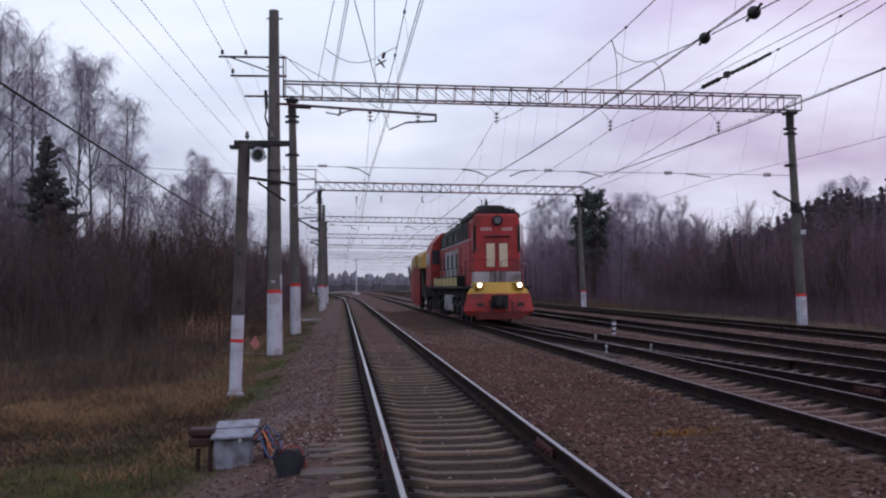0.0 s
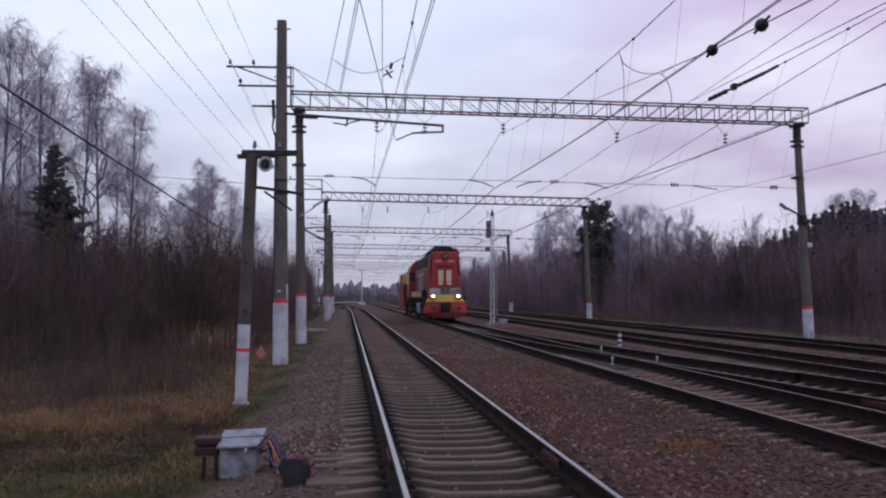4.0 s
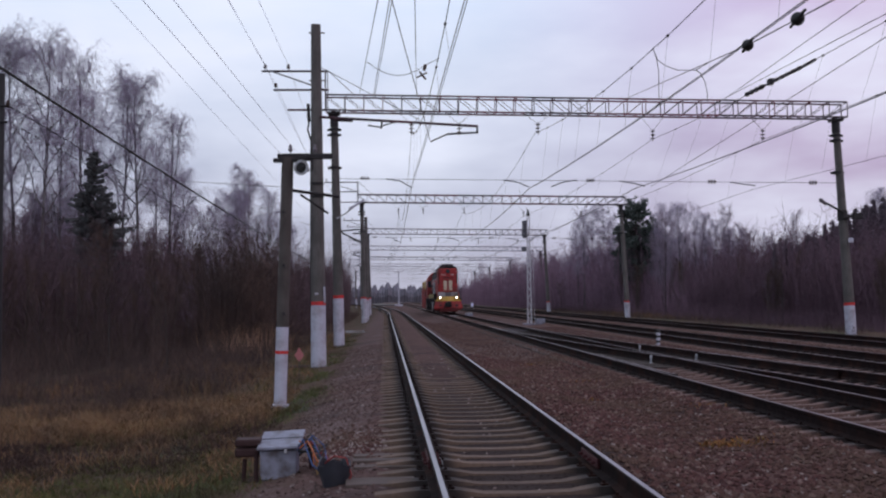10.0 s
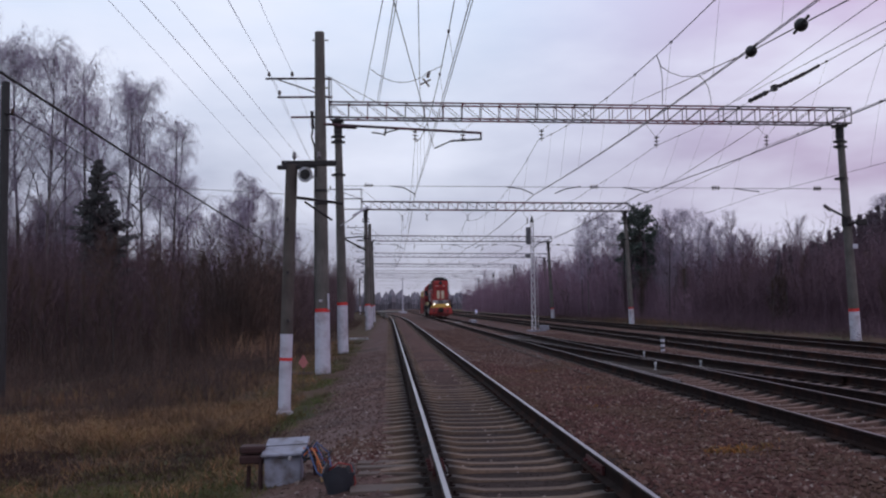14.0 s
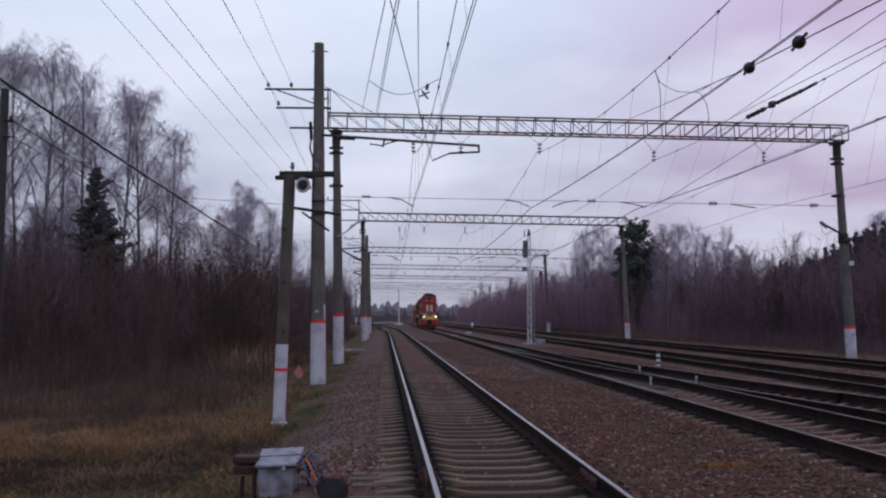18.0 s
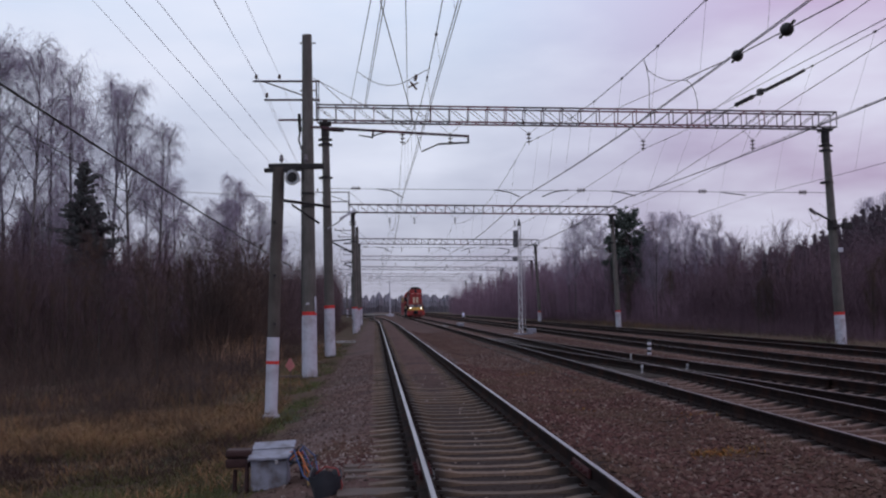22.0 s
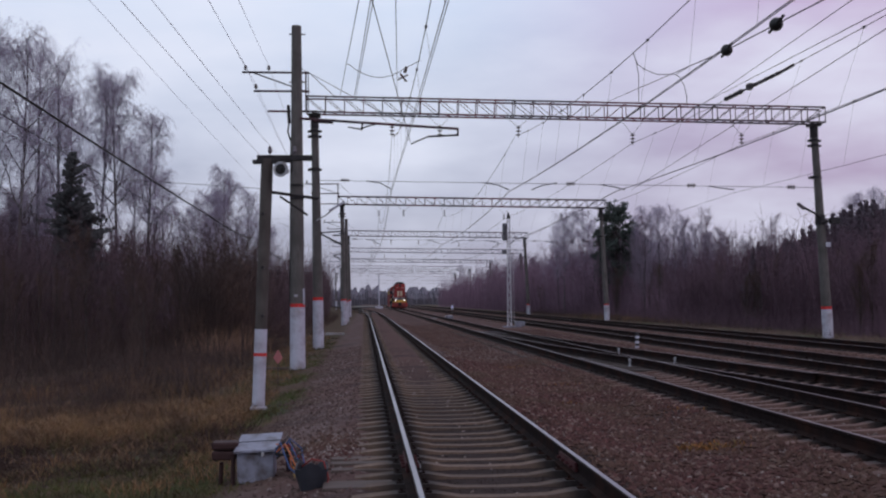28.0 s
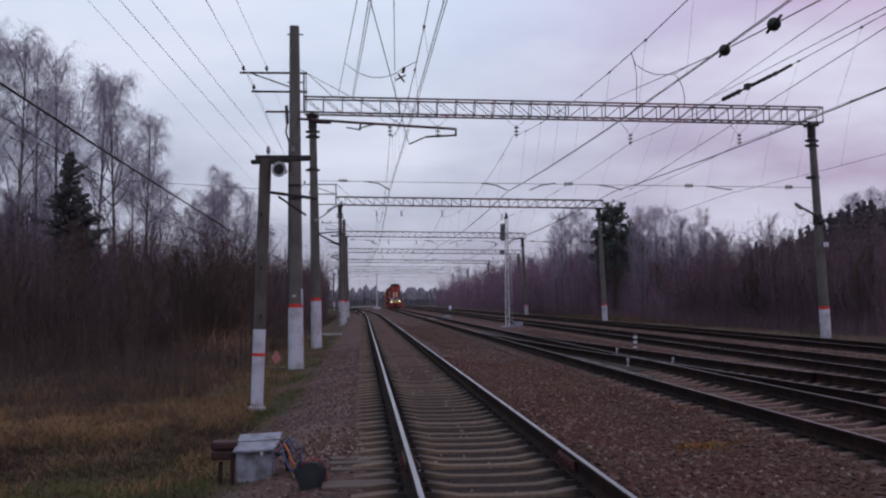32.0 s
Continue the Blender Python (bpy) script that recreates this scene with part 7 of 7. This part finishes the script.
part("lamp", Geo().lathe([(0.11, -0.2), (0.10, -0.15)], 14, (0, 0, 0.75), "y"), lamp_mat("blue_lamp", (0.3, 0.3, 1.0), 0.6), DW, "glowing blue lamp")
# street lamp on the second mast
SL = thing("street_lamp", "grey street lamp with a slanted head on the mast", "street lamp", -1.95, 45.0, 5.3)
part("bracket", Geo().path([(-0.1, -0.2, -0.3), (0.35, -0.35, -0.05), (0.6, -0.4, 0.15)], 0.03), M_GREYPAINT, SL)
part("head", Geo().add([(0.45, -0.48, 0.04), (1.15, -0.48, 0.46), (1.15, -0.32, 0.46), (0.45, -0.32, 0.04), (0.42, -0.46, 0.14), (1.1, -0.46, 0.54), (1.1, -0.34, 0.54), (0.42, -0.34, 0.14)], [(3, 2, 1, 0), (4, 5, 6, 7), (0, 1, 5, 4), (1, 2, 6, 5), (2, 3, 7, 6), (3, 0, 4, 7)]), M_WHITE, SL, bevel=0.02)
# far island platform and pale mast
t = thing("platform", "low pale concrete island platform far down the line", "platform", 1.0, 262, -0.3)
part("deck", Geo().box(-4, 2.6, -6, 60, 0.2, 0.3), M_CONC, t, bevel=0.03)
part("wall", Geo().box(-3.8, 2.4, -5.8, 60, -0.2, 0.2), M_CONC, t)
t = thing("far_mast", "pale steel mast far down the line", "mast", 3.4, 250, -0.3)
part("shaft", Geo().tube((0, 0, 0), (0, 0, 8.6), 0.17, 0.11, 8), M_WHITE, t)
part("arm", Geo().tube((-0.9, 0, 8.2), (0.9, 0, 8.2), 0.07), M_SILVER, t)
part("foundation", Geo().box(-0.9, 0.9, -0.6, 0.6, -0.2, 0.5), M_WHITE, t, bevel=0.03)

# dark wooden pole at the wood edge, carrying the lower cable
WP = thing("wooden_pole", "dark tarred wooden pole with an iron bracket", "pole", -9.55, 26, -0.95)
part("shaft", Geo().tube((0, 0, -0.3), (0.09, 0, 8.15), 0.13, 0.10, 12), M_BLACKP, WP, smooth=True)
part("bracket", Geo().tube((0.1, -0.1, 7.35), (0.34, -0.12, 7.31), 0.03), M_DARK, WP)
part("bracket", Geo().tube((0.1, -0.1, 6.95), (0.3, -0.12, 6.92), 0.03), M_DARK, WP)
part("pin_insulator", Geo().lathe([(0.03, 7.32), (0.05, 7.38), (0.03, 7.44), (0.01, 7.48)], 8, (0.3, -0.12, 0)), M_INS, WP)


# ---- what moves ----
def motions():
    walk(LOCO, [(t, pose(6.2, y, 0)) for t, y in RUN])
    walk(WAGON, [(t, pose(6.2, y + 21.0, 0)) for t, y in RUN])
    ts, ys = [t for t, _ in RUN], [y for _, y in RUN]
    for ax, y0 in WHEELS:
        walk(ax, [(k / 10, pose(0, y0, 0.525, -math.degrees((np.interp(k / 10, ts, ys) - ys[0]) / 0.525))) for k in range(321)])


motions()
